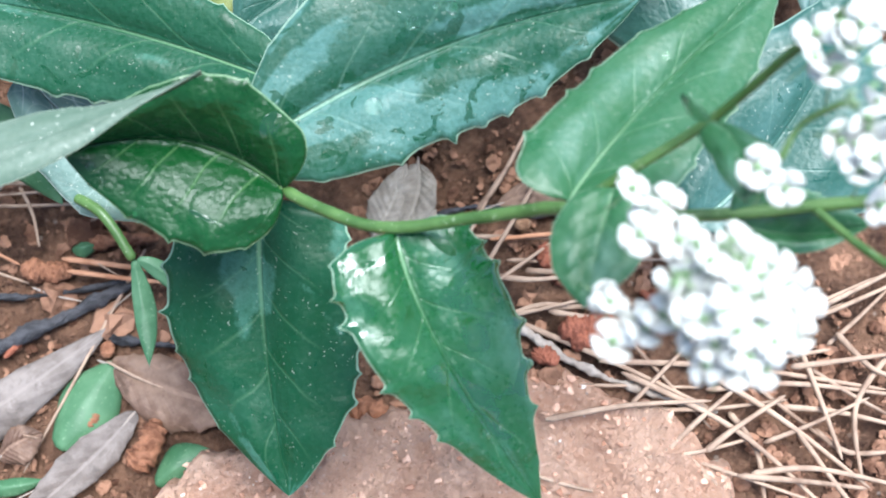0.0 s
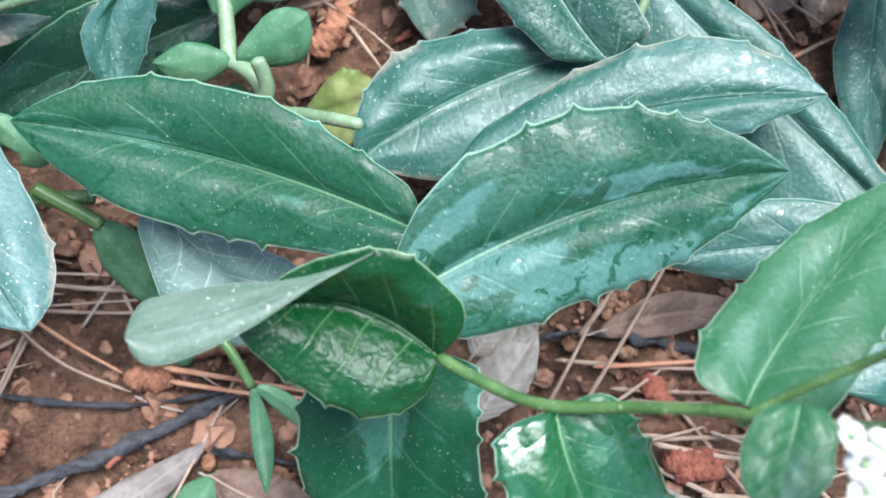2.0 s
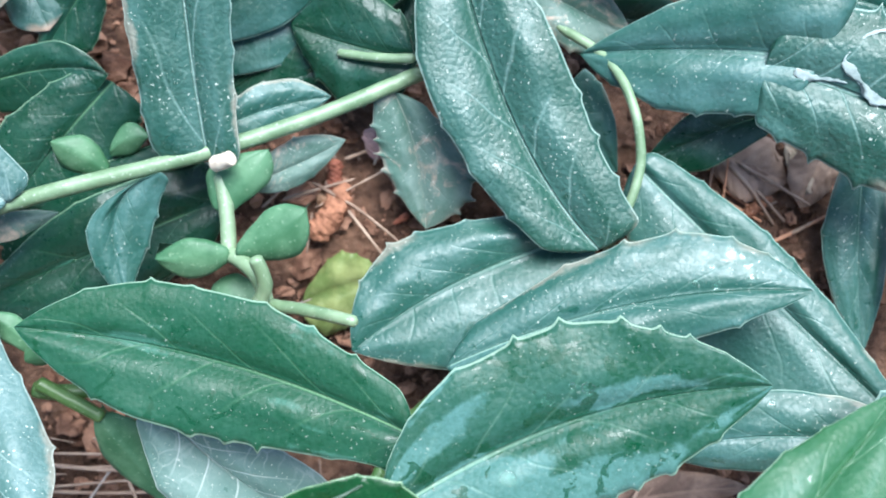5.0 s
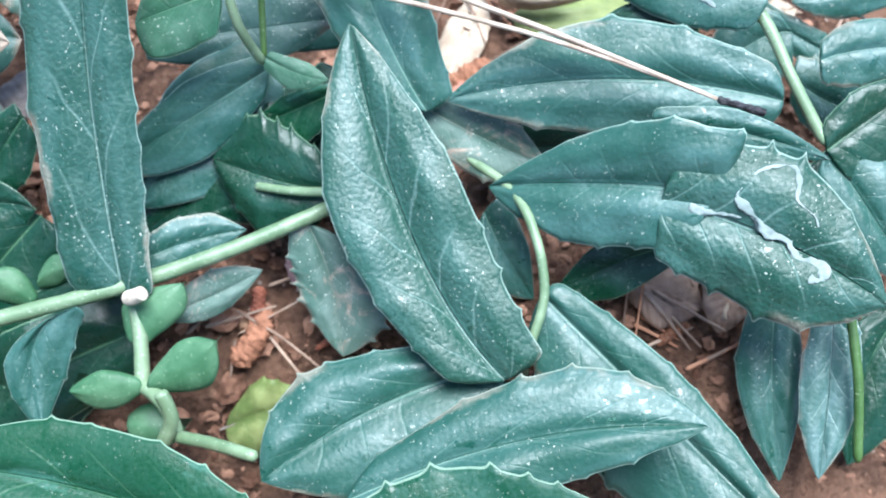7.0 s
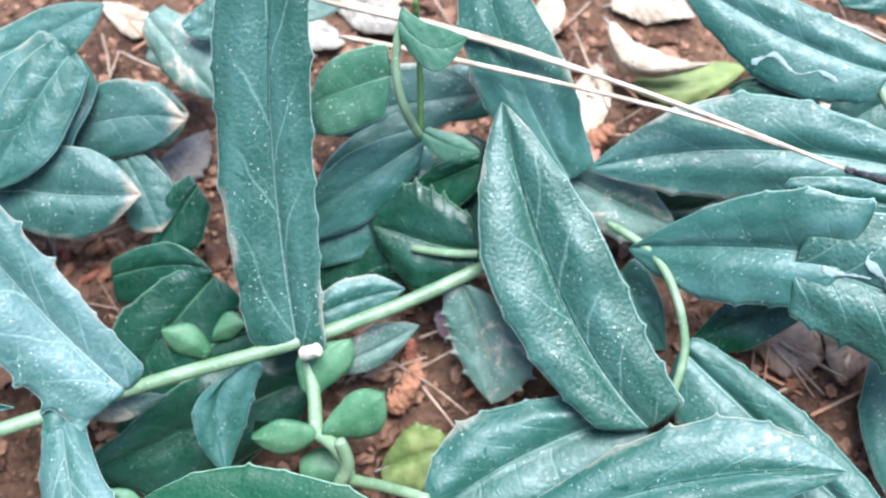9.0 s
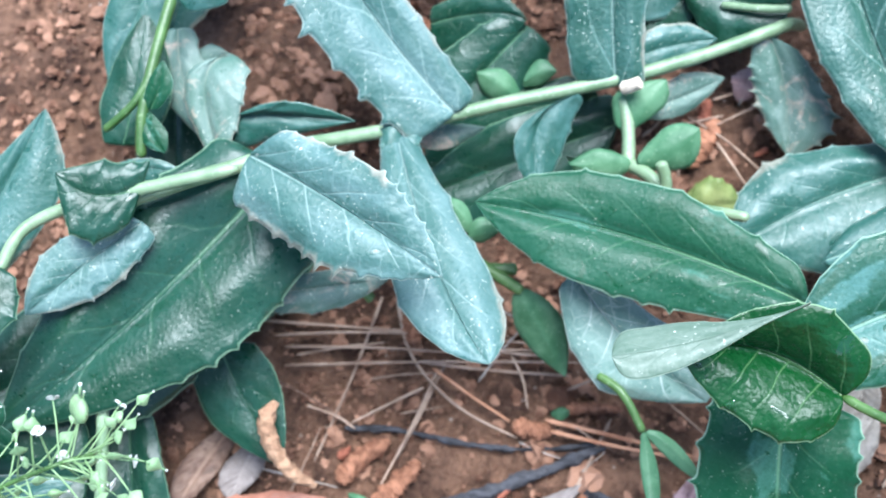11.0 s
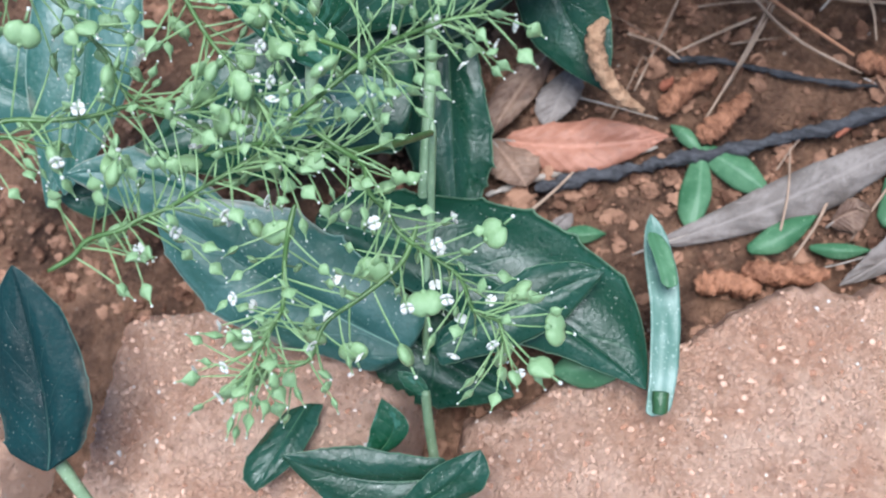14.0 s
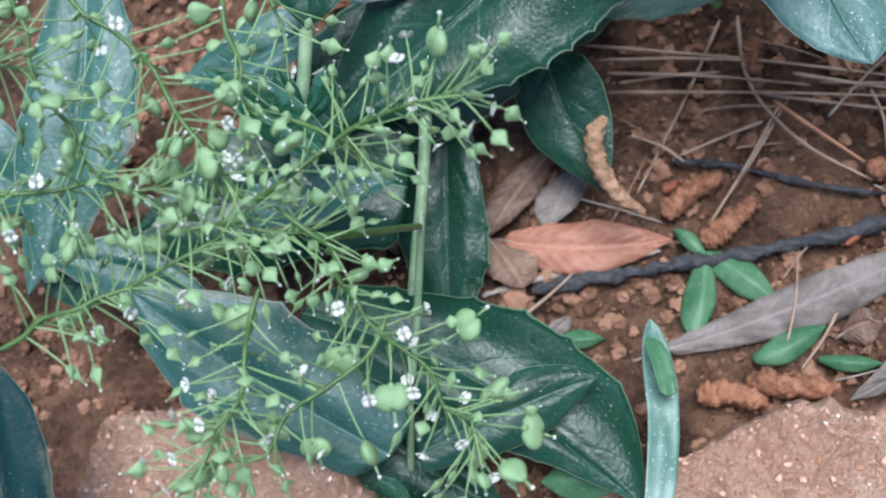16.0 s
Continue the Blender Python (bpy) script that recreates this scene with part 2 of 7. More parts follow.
def litter_mat(name, dark, light, stretch=None, rough=0.75, fleck=0.3, scale=160, bump=0.5, ribbed=False):
    m = Mat(name, rough, 0.3)
    c = m.mix(m.step(m.noise(scale, 5, 0.65, stretch), 0.34, 0.66), dark, light)
    if ribbed:
        u, v = m.uv()
        a = m.math("ABSOLUTE", m.math("MULTIPLY_ADD", v, 2.0, -1.0))
        run = m.math("FRACT", m.math("MULTIPLY_ADD", u, 9.0, m.math("MULTIPLY_ADD", a, -1.6, m.math("MULTIPLY", m.noise(90, 2), 1.2))))
        c = m.mix(m.step(m.noise(65, 5, 0.7, dist=0.8), 0.52, 0.64, 0, 0.75), c, tuple(0.45 * k for k in dark))
        c = m.mix(m.step(m.noise(110, 4, 0.7, dist=1.2), 0.60, 0.68, 0, 0.55), c, tuple(min(1.0, 1.5 * k) for k in light))
        c = m.mix(m.step(a, 0.05, 0.11, 0.5, 0.0), c, tuple(1.3 * k for k in light))
        m.bump(m.math("ABSOLUTE", m.math("SUBTRACT", run, 0.5)), 0.35, 0.0008)
    c = m.mix(m.step(m.noise(scale * 5, 3), 0.55, 0.75, 0, fleck), c, tuple(0.35 * k for k in dark))
    c = m.mix(m.step(m.random(), 0.0, 1.0, 0.0, 0.35), c, tuple(min(1.0, 1.25 * k) for k in light))
    m.color(c)
    m.bump(m.noise(scale * 3, 4), bump, 0.0006)
    return m.m


NEEDLE = litter_mat("dry_needle", (0.18, 0.112, 0.078), (0.37, 0.265, 0.195))
RUSTN = litter_mat("rusty_needle", (0.30, 0.12, 0.06), (0.48, 0.25, 0.15))
STRAW = litter_mat("straw_needle", (0.28, 0.20, 0.14), (0.52, 0.42, 0.33))
CHAR = litter_mat("charred_twig", (0.004, 0.004, 0.005), (0.085, 0.084, 0.092), stretch=(0.3, 1.0, 1.0), rough=0.6, bump=1.0, scale=900, fleck=0.8)
GREYTWIG = litter_mat("grey_twig", (0.20, 0.16, 0.13), (0.36, 0.31, 0.27))
RUST = litter_mat("rust_leaf", (0.21, 0.080, 0.050), (0.34, 0.155, 0.105), rough=0.55, ribbed=True)
BROWN = litter_mat("brown_leaf", (0.10, 0.055, 0.038), (0.22, 0.14, 0.10), rough=0.6, ribbed=True)
TAN = litter_mat("tan_leaf", (0.15, 0.092, 0.062), (0.30, 0.205, 0.150), rough=0.6, ribbed=True)
GREYL = litter_mat("grey_leaf", (0.082, 0.063, 0.054), (0.200, 0.170, 0.154), rough=0.65, ribbed=True)
PLUM = litter_mat("plum_leaf", (0.16, 0.09, 0.09), (0.30, 0.20, 0.20), rough=0.6, ribbed=True)
PINKL = litter_mat("pinkish_leaf", (0.22, 0.185, 0.15), (0.36, 0.32, 0.27), rough=0.6, ribbed=True)
PALEDRY = litter_mat("cream_leaf", (0.26, 0.19, 0.13), (0.50, 0.41, 0.31), rough=0.7, ribbed=True)
YELLOW = litter_mat("yellow_leaf", (0.10, 0.145, 0.04), (0.21, 0.245, 0.09), rough=0.5, fleck=0.1)
CATKIN = litter_mat("rusty_catkin", (0.13, 0.05, 0.026), (0.33, 0.15, 0.085), scale=420, bump=1.0)
CATPALE = litter_mat("tan_catkin", (0.16, 0.078, 0.042), (0.34, 0.205, 0.125), scale=420, bump=1.0)
REDCAT = litter_mat("red_catkin", (0.15, 0.045, 0.026), (0.32, 0.11, 0.065), scale=420, bump=1.0)
DRY = litter_mat("leaf_scar", (0.35, 0.28, 0.20), (0.60, 0.52, 0.42))

soil = Mat("reddish_soil", 0.9, 0.2)
sc = soil.mix(soil.step(soil.noise(70, 7, 0.68), 0.34, 0.66), (0.055, 0.028, 0.019), (0.270, 0.146, 0.092))
sc = soil.mix(soil.step(soil.noise(700, 4, 0.7), 0.5, 0.8, 0, 0.5), sc, (0.40, 0.245, 0.165))
sc = soil.mix(soil.math("MULTIPLY", soil.math("SUBTRACT", 1.0, soil.step(soil.voronoi(300), 0.08, 0.2)), soil.step(soil.noise(60, 2), 0.55, 0.65, 0, 0.8)), sc, (0.50, 0.40, 0.33))
soil.color(sc)
soil.bump(soil.noise(420, 6, 0.7), 1.0, 0.0035)
soil.bump(soil.voronoi(480), 0.7, 0.0022)
soil.bump(soil.noise(1900, 3, 0.6), 0.8, 0.0010)
SOIL = soil.m

rock = Mat("pinkish_earth_stone", 0.88, 0.2)
rc = rock.mix(rock.step(rock.noise(60, 6, 0.65), 0.3, 0.7), (0.60, 0.330, 0.225), (0.80, 0.535, 0.400))
rc = rock.mix(rock.step(rock.noise(1100, 5, 0.8), 0.50, 0.68, 0, 0.75), rc, (0.76, 0.54, 0.43))
rc = rock.mix(rock.step(rock.noise(520, 5, 0.8), 0.55, 0.68, 0, 0.65), rc, (0.26, 0.12, 0.075))
rc = rock.mix(rock.math("MULTIPLY", rock.math("SUBTRACT", 1.0, rock.step(rock.voronoi(420), 0.10, 0.20)), rock.step(rock.noise(80, 2), 0.54, 0.62, 0, 0.9)), rc, (0.72, 0.64, 0.58))
rock.color(rc)
rock.bump(rock.noise(420, 7, 0.8), 1.0, 0.0042)
rock.bump(rock.noise(1500, 5, 0.75), 0.95, 0.0018)
rock.bump(rock.voronoi(700), 0.25, 0.0012)
ROCK = rock.m

clod = Mat("soil_crumb", 0.9, 0.2)
clod.color(clod.mix(clod.step(clod.math("ADD", clod.noise(300, 4), clod.math("MULTIPLY", clod.island(), 0.5)), 0.4, 1.0), (0.10, 0.046, 0.028), (0.37, 0.20, 0.13)))
clod.bump(clod.noise(900, 5, 0.7), 0.9, 0.001)
CLOD = clod.m

grit = Mat("stone_grit", 0.9, 0.2)
grit.color(grit.mix(grit.step(grit.island(), 0.955, 0.965), grit.mix(grit.step(grit.island(), 0.0, 0.9), (0.40, 0.20, 0.13), (0.70, 0.45, 0.335)), (0.74, 0.66, 0.60)))
grit.bump(grit.noise(1500, 4, 0.7), 0.8, 0.0008)
GRIT = grit.m

petal = Mat("white_petal", 0.5, 0.4)
petal.color(petal.mix(petal.noise(400, 2), (0.50, 0.51, 0.47), (0.64, 0.64, 0.60)))
PETAL = petal.m
water = Mat("water", 0.0, 0.2)
water.p.inputs["Transmission Weight"].default_value, water.p.inputs["IOR"].default_value = 1.0, 1.33
WATER = water.m

CM = 0.01
rng = random.Random(7)


# ---- builders ----
def part(name, bm, material, parent, label="", smooth=True):
    me = None
    if bm is not None:
        me = bpy.data.meshes.new(name)
        bm.to_mesh(me)
        bm.free()
        for x in material if isinstance(material, tuple) else (material,):
            me.materials.append(x)
        if smooth:
            me.polygons.foreach_set("use_smooth", [True] * len(me.polygons))
    ob = new(name, me)
    ob.parent = parent
    if label:
        tagged(ob, label)
    return ob


def thing(name, label, category, group=""):
    return tagged(new(name), label, category, group)


def smooth_step(x):
    x = min(1.0, max(0.0, x))
    return x * x * (3 - 2 * x)


def curve_at(pts, u):
    """A point of a smooth curve through the given points."""
    n = len(pts) - 1
    f = min(max(u, 0.0), 0.99999) * n
    i = int(f)
    f -= i
    a, b, c, d = pts[max(i - 1, 0)], pts[i], pts[i + 1], pts[min(i + 2, n)]
    return 0.5 * ((2 * b) + (c - a) * f + (2 * a - 5 * b + 4 * c - d) * f * f + (3 * b - 3 * c + d - a) * f ** 3)


def tube_mesh(pts, radius, sides=8, steps=18, taper=0.15, rough=0.0, ends=True, lump=0.0, grain=420):
    pts = [Vector(p) * CM for p in pts]
    radius *= CM
    bm = bmesh.new()
    rings, up = [], Vector((0.3, 0.2, 0.93))
    for k in range(steps + 1):
        u = k / steps
        p = curve_at(pts, u)
        d = (curve_at(pts, min(1, u + 0.01)) - curve_at(pts, max(0, u - 0.01))).normalized()
        s = d.cross(up).normalized()
        w = s.cross(d)
        r = radius * (1 - taper * u)
        if ends:
            r *= min(1.0, 0.4 + 0.6 * min(k, steps - k) / max(1, steps * (0.22 if lump else 0.05)))
        ring = []
        for j in range(sides):
            a = 2 * math.pi * j / sides
            q = (s * math.cos(a) + w * math.sin(a))
            rr = r * (1 + rough * noise.noise((p + q * radius) * grain) + 0.45 * rough * noise.noise((p + q * radius) * grain * 3.7) + lump * math.sin(u * 46 + math.pi * (j % 2)) * math.sin(j * 1.7 + u * 9))
            ring.append(bm.verts.new(p + q * rr))
        rings.append(ring)
    for a, b in zip(rings, rings[1:]):
        for j in range(sides):
            bm.faces.new((a[j], a[(j + 1) % sides], b[(j + 1) % sides], b[j]))
    bm.faces.new(rings[0][::-1])
    bm.faces.new(rings[-1])
    return bm


def tube(parent, name, material, pts, radius):
    return part(name, tube_mesh(pts, radius, 10, 8 * len(pts), 0.1, 0.08), material, parent)


def blade_mesh(b, m, t, l, r, um, bw, teeth, tooth, camber, wave, cup, thick, nu=84, nv=10, seed=0, lobe=0.0, grow=1.1, point=1.75, curl=0.0):
    """A leaf blade: midrib through b, m, t; its margins reach l and r where it is broadest, at the share um of its length.
    um, bw, point, lobe and curl may be pairs, for the two halves of the blade."""
    b, m, t, l, r = (Vector(p) * CM for p in (b, m, t, l, r))
    rnd = random.Random(seed)
    ums, bws, points, lobes, curls = (x if isinstance(x, tuple) else (x, x) for x in (um, bw, point, lobe, curl))

    def mid(u):
        return b * ((2 * u - 1) * (u - 1)) + m * (4 * u * (1 - u)) + t * (u * (2 * u - 1))
    offs = (l - mid(ums[0]), r - mid(ums[1]))
    nrm = (t - b).cross(offs[0] - offs[1]).normalized()
    if nrm.z < 0:
        nrm = -nrm
    half = 0.5 * (offs[0].length + offs[1].length)
    ridge = 0.012 if teeth else 0.0
    arch = 0.0 if thick > 0.06 or cup else 0.10 if teeth else 0.04
    ph = [rnd.uniform(0, 6.28) for _ in range(4)]
    jag = [[rnd.uniform(0.35, 1.5) for _ in range(24)] for _ in range(2)]

    def width(u, side):
        um, bw = ums[side], bws[side]
        if u < um:
            w = bw + (1 - bw) * math.sin(math.pi / 2 * u / um) ** grow
            x = min(1.0, (u + 0.004) / (0.28 if max(lobes) > 0 else 0.05))
            return w * (1 - (1 - x) ** 2) ** 0.5
        x = (u - um) / (1 - um)
        return max(0.0, 1 - x ** points[side]) ** 0.92

    bm = bmesh.new()
    uvl = bm.loops.layers.uv.new("UVMap")
    rows, uvs = [], {}
    for i in range(nu + 1):
        u = i / nu
        c = mid(u)
        row = []
        for j in range(-nv, nv + 1):
            v, side = abs(j) / nv, 0 if j < 0 else 1
            o, w = offs[side], width(u, side)
            edge = 1.0
            if teeth:
                ft = (u + 0.10 * noise.noise(Vector((u * 4.5, seed * 2.3, side * 5.1)))) * (teeth + 0.5) * 1.15 + ph[side]
                k = ft - math.floor(ft)
                amount = 1.25 * tooth * jag[side][int(ft) % 24] * min(1.0, u * 8) * min(1.0, (1 - u) * 5)
                edge += amount * (1.5 * abs(2 * k - 1) ** 5 - 0.22) * v ** 4
            edge += 0.07 * noise.noise(Vector((u * 5.5, side * 7.3 + seed * 1.7, 0.4))) * v * v * min(1.0, u * 6)
            p = c + o * (v * w * edge)
            if u < ums[side] and lobes[side]:
                p -= (t - b).normalized() * (1.35 * lobes[side] * half * v ** 1.5 * (1 - u / ums[side]) ** 2 * min(1.0, u / 0.13 + 0.05) ** 0.8)
            swell = math.sin(math.pi * v ** 0.8)
            rise = (arch + camber) * swell * w - cup * v * v * w + curls[side] * v ** 4 * w
            rise += 0.8 * wave * v * v * w * math.sin(u * 9 + ph[2 + side]) + 0.3 * wave * w * math.sin(u * 23 + v * 5 + ph[side]) * v
            rise += ridge * w * math.sin(math.pi * v) * (1.5 * math.sin(v * 8.5 + ph[side] + 2.2 * noise.noise(Vector((u * 3, seed * 1.9, side * 3.7)))) + 0.5 * math.sin(u * 30 - v * 5 + ph[side]))
            p = p + nrm * (rise * half)
            p = p + nrm * (0.0006 * noise.noise(p * 110)) * min(1, v * 3)
            vert = bm.verts.new(p)
            uvs[vert] = (u, 0.5 + 0.5 * j / nv)
            row.append(vert)
        rows.append(row)
    for a, c in zip(rows, rows[1:]):
        for j in range(2 * nv):
            bm.faces.new((a[j], a[j + 1], c[j + 1], c[j]))
    top = list(bm.faces)
    bm.normal_update()
    flip = sum(f.normal.z for f in top) < 0
    if flip:
        bmesh.ops.reverse_faces(bm, faces=top)
    under = {v: bm.verts.new(v.co - nrm * thick * CM * (0.35 if abs(uvs[v][1] - 0.5) > 0.49 else 1.0) * (1 + 2.2 * max(0, 1 - abs(uvs[v][1] - 0.5) * 14))) for row in rows for v in row}
    for v in list(uvs):
        uvs[under[v]] = uvs[v]
    for f in top:
        bm.faces.new([under[v] for v in reversed(f.verts)])
    rim = [e for e in bm.edges if len(e.link_faces) == 1 and e.verts[0] in under and e.verts[1] in under]
    for e in rim:
        x, y = e.verts
        loop = e.link_loops[0]
        if loop.vert is not x:
            x, y = y, x
        bm.faces.new((y, x, under[x], under[y]))
    for f in bm.faces:
        for lp in f.loops:
            lp[uvl].uv = uvs[lp.vert]
    return bm


count = [0]


def leaf(parent, material, b, m, t, l, r, um=0.45, bw=0.6, teeth=5, tooth=0.05, camber=0.04, wave=0.055, cup=0.0, name="leaf", lobe=0.0, grow=1.1, point=1.75, curl=0.0):
    count[0] += 1
    bm = blade_mesh(b, m, t, l, r, um, bw, teeth, tooth, camber, wave, cup, 0.035, seed=count[0], lobe=lobe, grow=grow, point=point, curl=curl)
    return part(name, bm, material, parent)


def dry_leaf(material, label, b, m, t, l, r, um=0.45, cup=0.0):
    count[0] += 1
    bm = blade_mesh(b, m, t, l, r, um, 0.3, 4, 0.055, 0.05, 0.17, cup, 0.025, 40, 6, count[0])
    ob = tagged(part("dry_leaf", bm, material, None), label, "dry leaf", "leaf litter")
    back = Vector(b) + (Vector(b) - Vector(m)) * 0.22
    part("leaf_stalk", tube_mesh([Vector(m) * 0.3 + Vector(b) * 0.7, b, back - Vector((0, 0, 0.05))], 0.035, 6, 8, 0.2, 0.2), GREYTWIG, ob)
    return ob


def fleshy(parent, b, m, t, l, r, thick):
    count[0] += 1
    bm = blade_mesh(b, m, t, l, r, 0.55, 0.3, 0, 0, 0.0, 0.0, 0.32, thick, 20, 5, count[0])
    return part("leaf", bm, FLESHY, parent)


def strip(parent, material, b, m, t, l, r, name="blade"):
    bm = blade_mesh(b, m, t, l, r, 0.45, 0.8, 0, 0, 0.0, 0.10, -0.16, 0.04, 40, 5, 1, point=7)
    return part(name, bm, material, parent)


def needle(pts, radius, material):
    name = {"dry_needle": "greyish-brown dry pine needle lying on the soil", "rusty_needle": "rust-red dry pine needle lying on the soil"}.get(material.name, "long straw-coloured pine needle lying across leaves")
    return tagged(part("pine_needle", tube_mesh(pts, radius, 6, 14, 0.45, 0.1), material, None), name, "pine needle", "pine needles")


def twig(pts, radius, material):
    label = "charred black twig lying on the soil" if material is CHAR else "thin grey twig lying on the soil"
    return tagged(part("twig", tube_mesh(pts, radius, 16, 240, 0.3, 0.95, grain=260), material, None), label, "twig", "twigs")


def catkin(pts, radius, material):
    bm = tube_mesh(pts, radius, 16, 72, 0.25, 0.35, lump=0.17, grain=600)
    return tagged(part("catkin", bm, material, None), "crumbly rust-brown fallen catkin on the soil", "catkin", "catkins")


def droplet(p, radius, normal):
    bm = bmesh.new()
    bmesh.ops.create_icosphere(bm, subdivisions=3, radius=0.85 * radius * CM)
    for v in bm.verts:
        v.co.x *= 1.1 + 0.35 * noise.noise(Vector(p) + v.co * 300)
        v.co.y *= 1 + 0.3 * noise.noise(Vector(p) * 3 + v.co * 400)
        v.co.z *= 0.20
    bmesh.ops.transform(bm, matrix=aim(Vector(p) * CM, normal, (1, 1, 1), p[0] * 5), verts=bm.verts)
    ob = tagged(part("water_droplet", bm, WATER, None), "clear round raindrop resting on a leaf", "droplet", "raindrops")
    ob.visible_shadow = False
    return ob


SILK = litter_mat("white_silk", (0.15, 0.20, 0.185), (0.28, 0.335, 0.315), fleck=0.1)


def silk(pts, radius, normal):
    """A ragged streak pressed flat against the surface with that normal."""
    bm = tube_mesh(pts, radius, 10, 90, 0.3, 1.5, grain=230)
    bm.verts.ensure_lookup_table()
    n = Vector(normal).normalized()
    for k in range(0, len(bm.verts) // 10):
        ring = bm.verts[10 * k:10 * k + 10]
        level = sum(v.co.dot(n) for v in ring) / 10
        for v in ring:
            v.co -= n * (0.88 * (v.co.dot(n) - level))
    return tagged(part("web_streak", bm, SILK, None), "white crusted web streak stuck to a leaf", "web", "web streaks")


def pod_mesh(kind):
    """Two swollen halves with a short style; the stalk joins at the origin, the style points along z."""
    bm = bmesh.new()
    for v in bmesh.ops.create_icosphere(bm, subdivisions=3, radius=1.0)["verts"]:
        x, y, z = v.co
        if kind == 2:
            # flat young pod: a rhomb with a sharp keel and a drawn-out tip
            k = (1 - 0.85 * max(0.0, z) ** 1.1) * (1 - 0.35 * max(0.0, -z) ** 2)
            v.co = Vector((x * 0.86 * k, y * 0.42 * k * (1 - 0.45 * abs(x)), z * (1.15 if z > 0 else 0.75) + 0.78))
        else:
            groove = math.exp(-(x / 0.20) ** 2) * (0.30 if kind == 0 else 0.10)
            k = 1 - (0.25 if kind == 0 else 0.6) * max(0.0, z) ** (3 if kind == 0 else 1.5)
            v.co = Vector((x * (1.12 if kind == 0 else 0.86) * k, y * 0.48 * k * (1 - groove), z * (0.88 if kind == 0 else 1.05 if z > 0 else 0.72) * (1 - groove) + 0.8))
    style = bmesh.ops.create_cone(bm, segments=5, radius1=0.10, radius2=0.07, depth=0.8, cap_ends=True)["verts"]
    for v in style:
        v.co.z += 2.05
    knob = bmesh.ops.create_icosphere(bm, subdivisions=1, radius=0.15)["verts"]
    for v in knob:
        v.co.z += 2.4
    cup = bmesh.ops.create_cone(bm, segments=6, radius1=0.12, radius2=0.3, depth=0.3, cap_ends=True)["verts"]
    for v in cup:
        v.co.z += 0.1
    bm.faces.ensure_lookup_table()
    for f in bm.faces:
        if f.calc_center_median().z > 2.25:
            f.material_index = 1
    me = bpy.data.meshes.new("seed_pod")
    bm.to_mesh(me)
    bm.free()
    me.materials.append(POD)
    me.materials.append(PETAL)
    me.polygons.foreach_set("use_smooth", [True] * len(me.polygons))
    return me


def flower_mesh():
    bm = bmesh.new()
    for k in range(4):
        a = math.pi / 2 * k + 0.15 * (k % 2)
        n = bmesh.ops.create_grid(bm, x_segments=4, y_segments=6, size=1.0)["verts"]
        for v in n:
            s, w = (v.co.y + 1) / 2, v.co.x
            wide = 0.16 + 0.42 * math.sin(min(1, s * 1.05) * math.pi * 0.62) ** 1.5
            wide *= (1 - 0.55 * max(0, s - 0.75) / 0.25 * abs(w))
            x, y, z = w * wide, 0.1 + 0.95 * s - 0.12 * abs(w) * (s > 0.9), 0.30 * math.sin(s * 2.2) - 0.10 * w * w + 0.10 * s
            v.co = Vector((x * math.cos(a) - y * math.sin(a), x * math.sin(a) + y * math.cos(a), z))
    bmesh.ops.solidify(bm, geom=bm.faces[:], thickness=0.04)
    n = bmesh.ops.create_icosphere(bm, subdivisions=1, radius=0.2)["verts"]
    for v in n:
        v.co.z = v.co.z * 1.5 + 0.2
    stalk = bmesh.ops.create_cone(bm, segments=5, radius1=0.05, radius2=0.07, depth=1.8, cap_ends=True)["verts"]
    for v in stalk:
        v.co.z -= 0.9
    green = set(n) | set(stalk)
    for f in bm.faces:
        if f.verts[0] in green:
            f.material_index = 1
    me = bpy.data.meshes.new("flower")
    bm.to_mesh(me)
    bm.free()
    me.materials.append(PETAL)
    me.materials.append(POD)
    me.polygons.foreach_set("use_smooth", [True] * len(me.polygons))
    return me


POD_MESH = [pod_mesh(k) for k in range(3)]
FLOWER_MESH = flower_mesh()
pb = tube_mesh([(0, 0, 0), (3, 0, 33), (3, 0, 66), (0, 0, 100)], 3.2, 5, 6, 0.2)
PEDICEL_MESH = bpy.data.meshes.new("pedicel")
pb.to_mesh(PEDICEL_MESH)
pb.free()
PEDICEL_MESH.materials.append(PEDICEL)


def aim(p, d, s, spin=0.0):
    q = Vector(d).to_track_quat("Z", "Y").to_matrix().to_4x4()
    return Matrix.Translation(p) @ q @ Matrix.Rotation(spin, 4, "Z") @ Matrix.Diagonal((*s, 1))


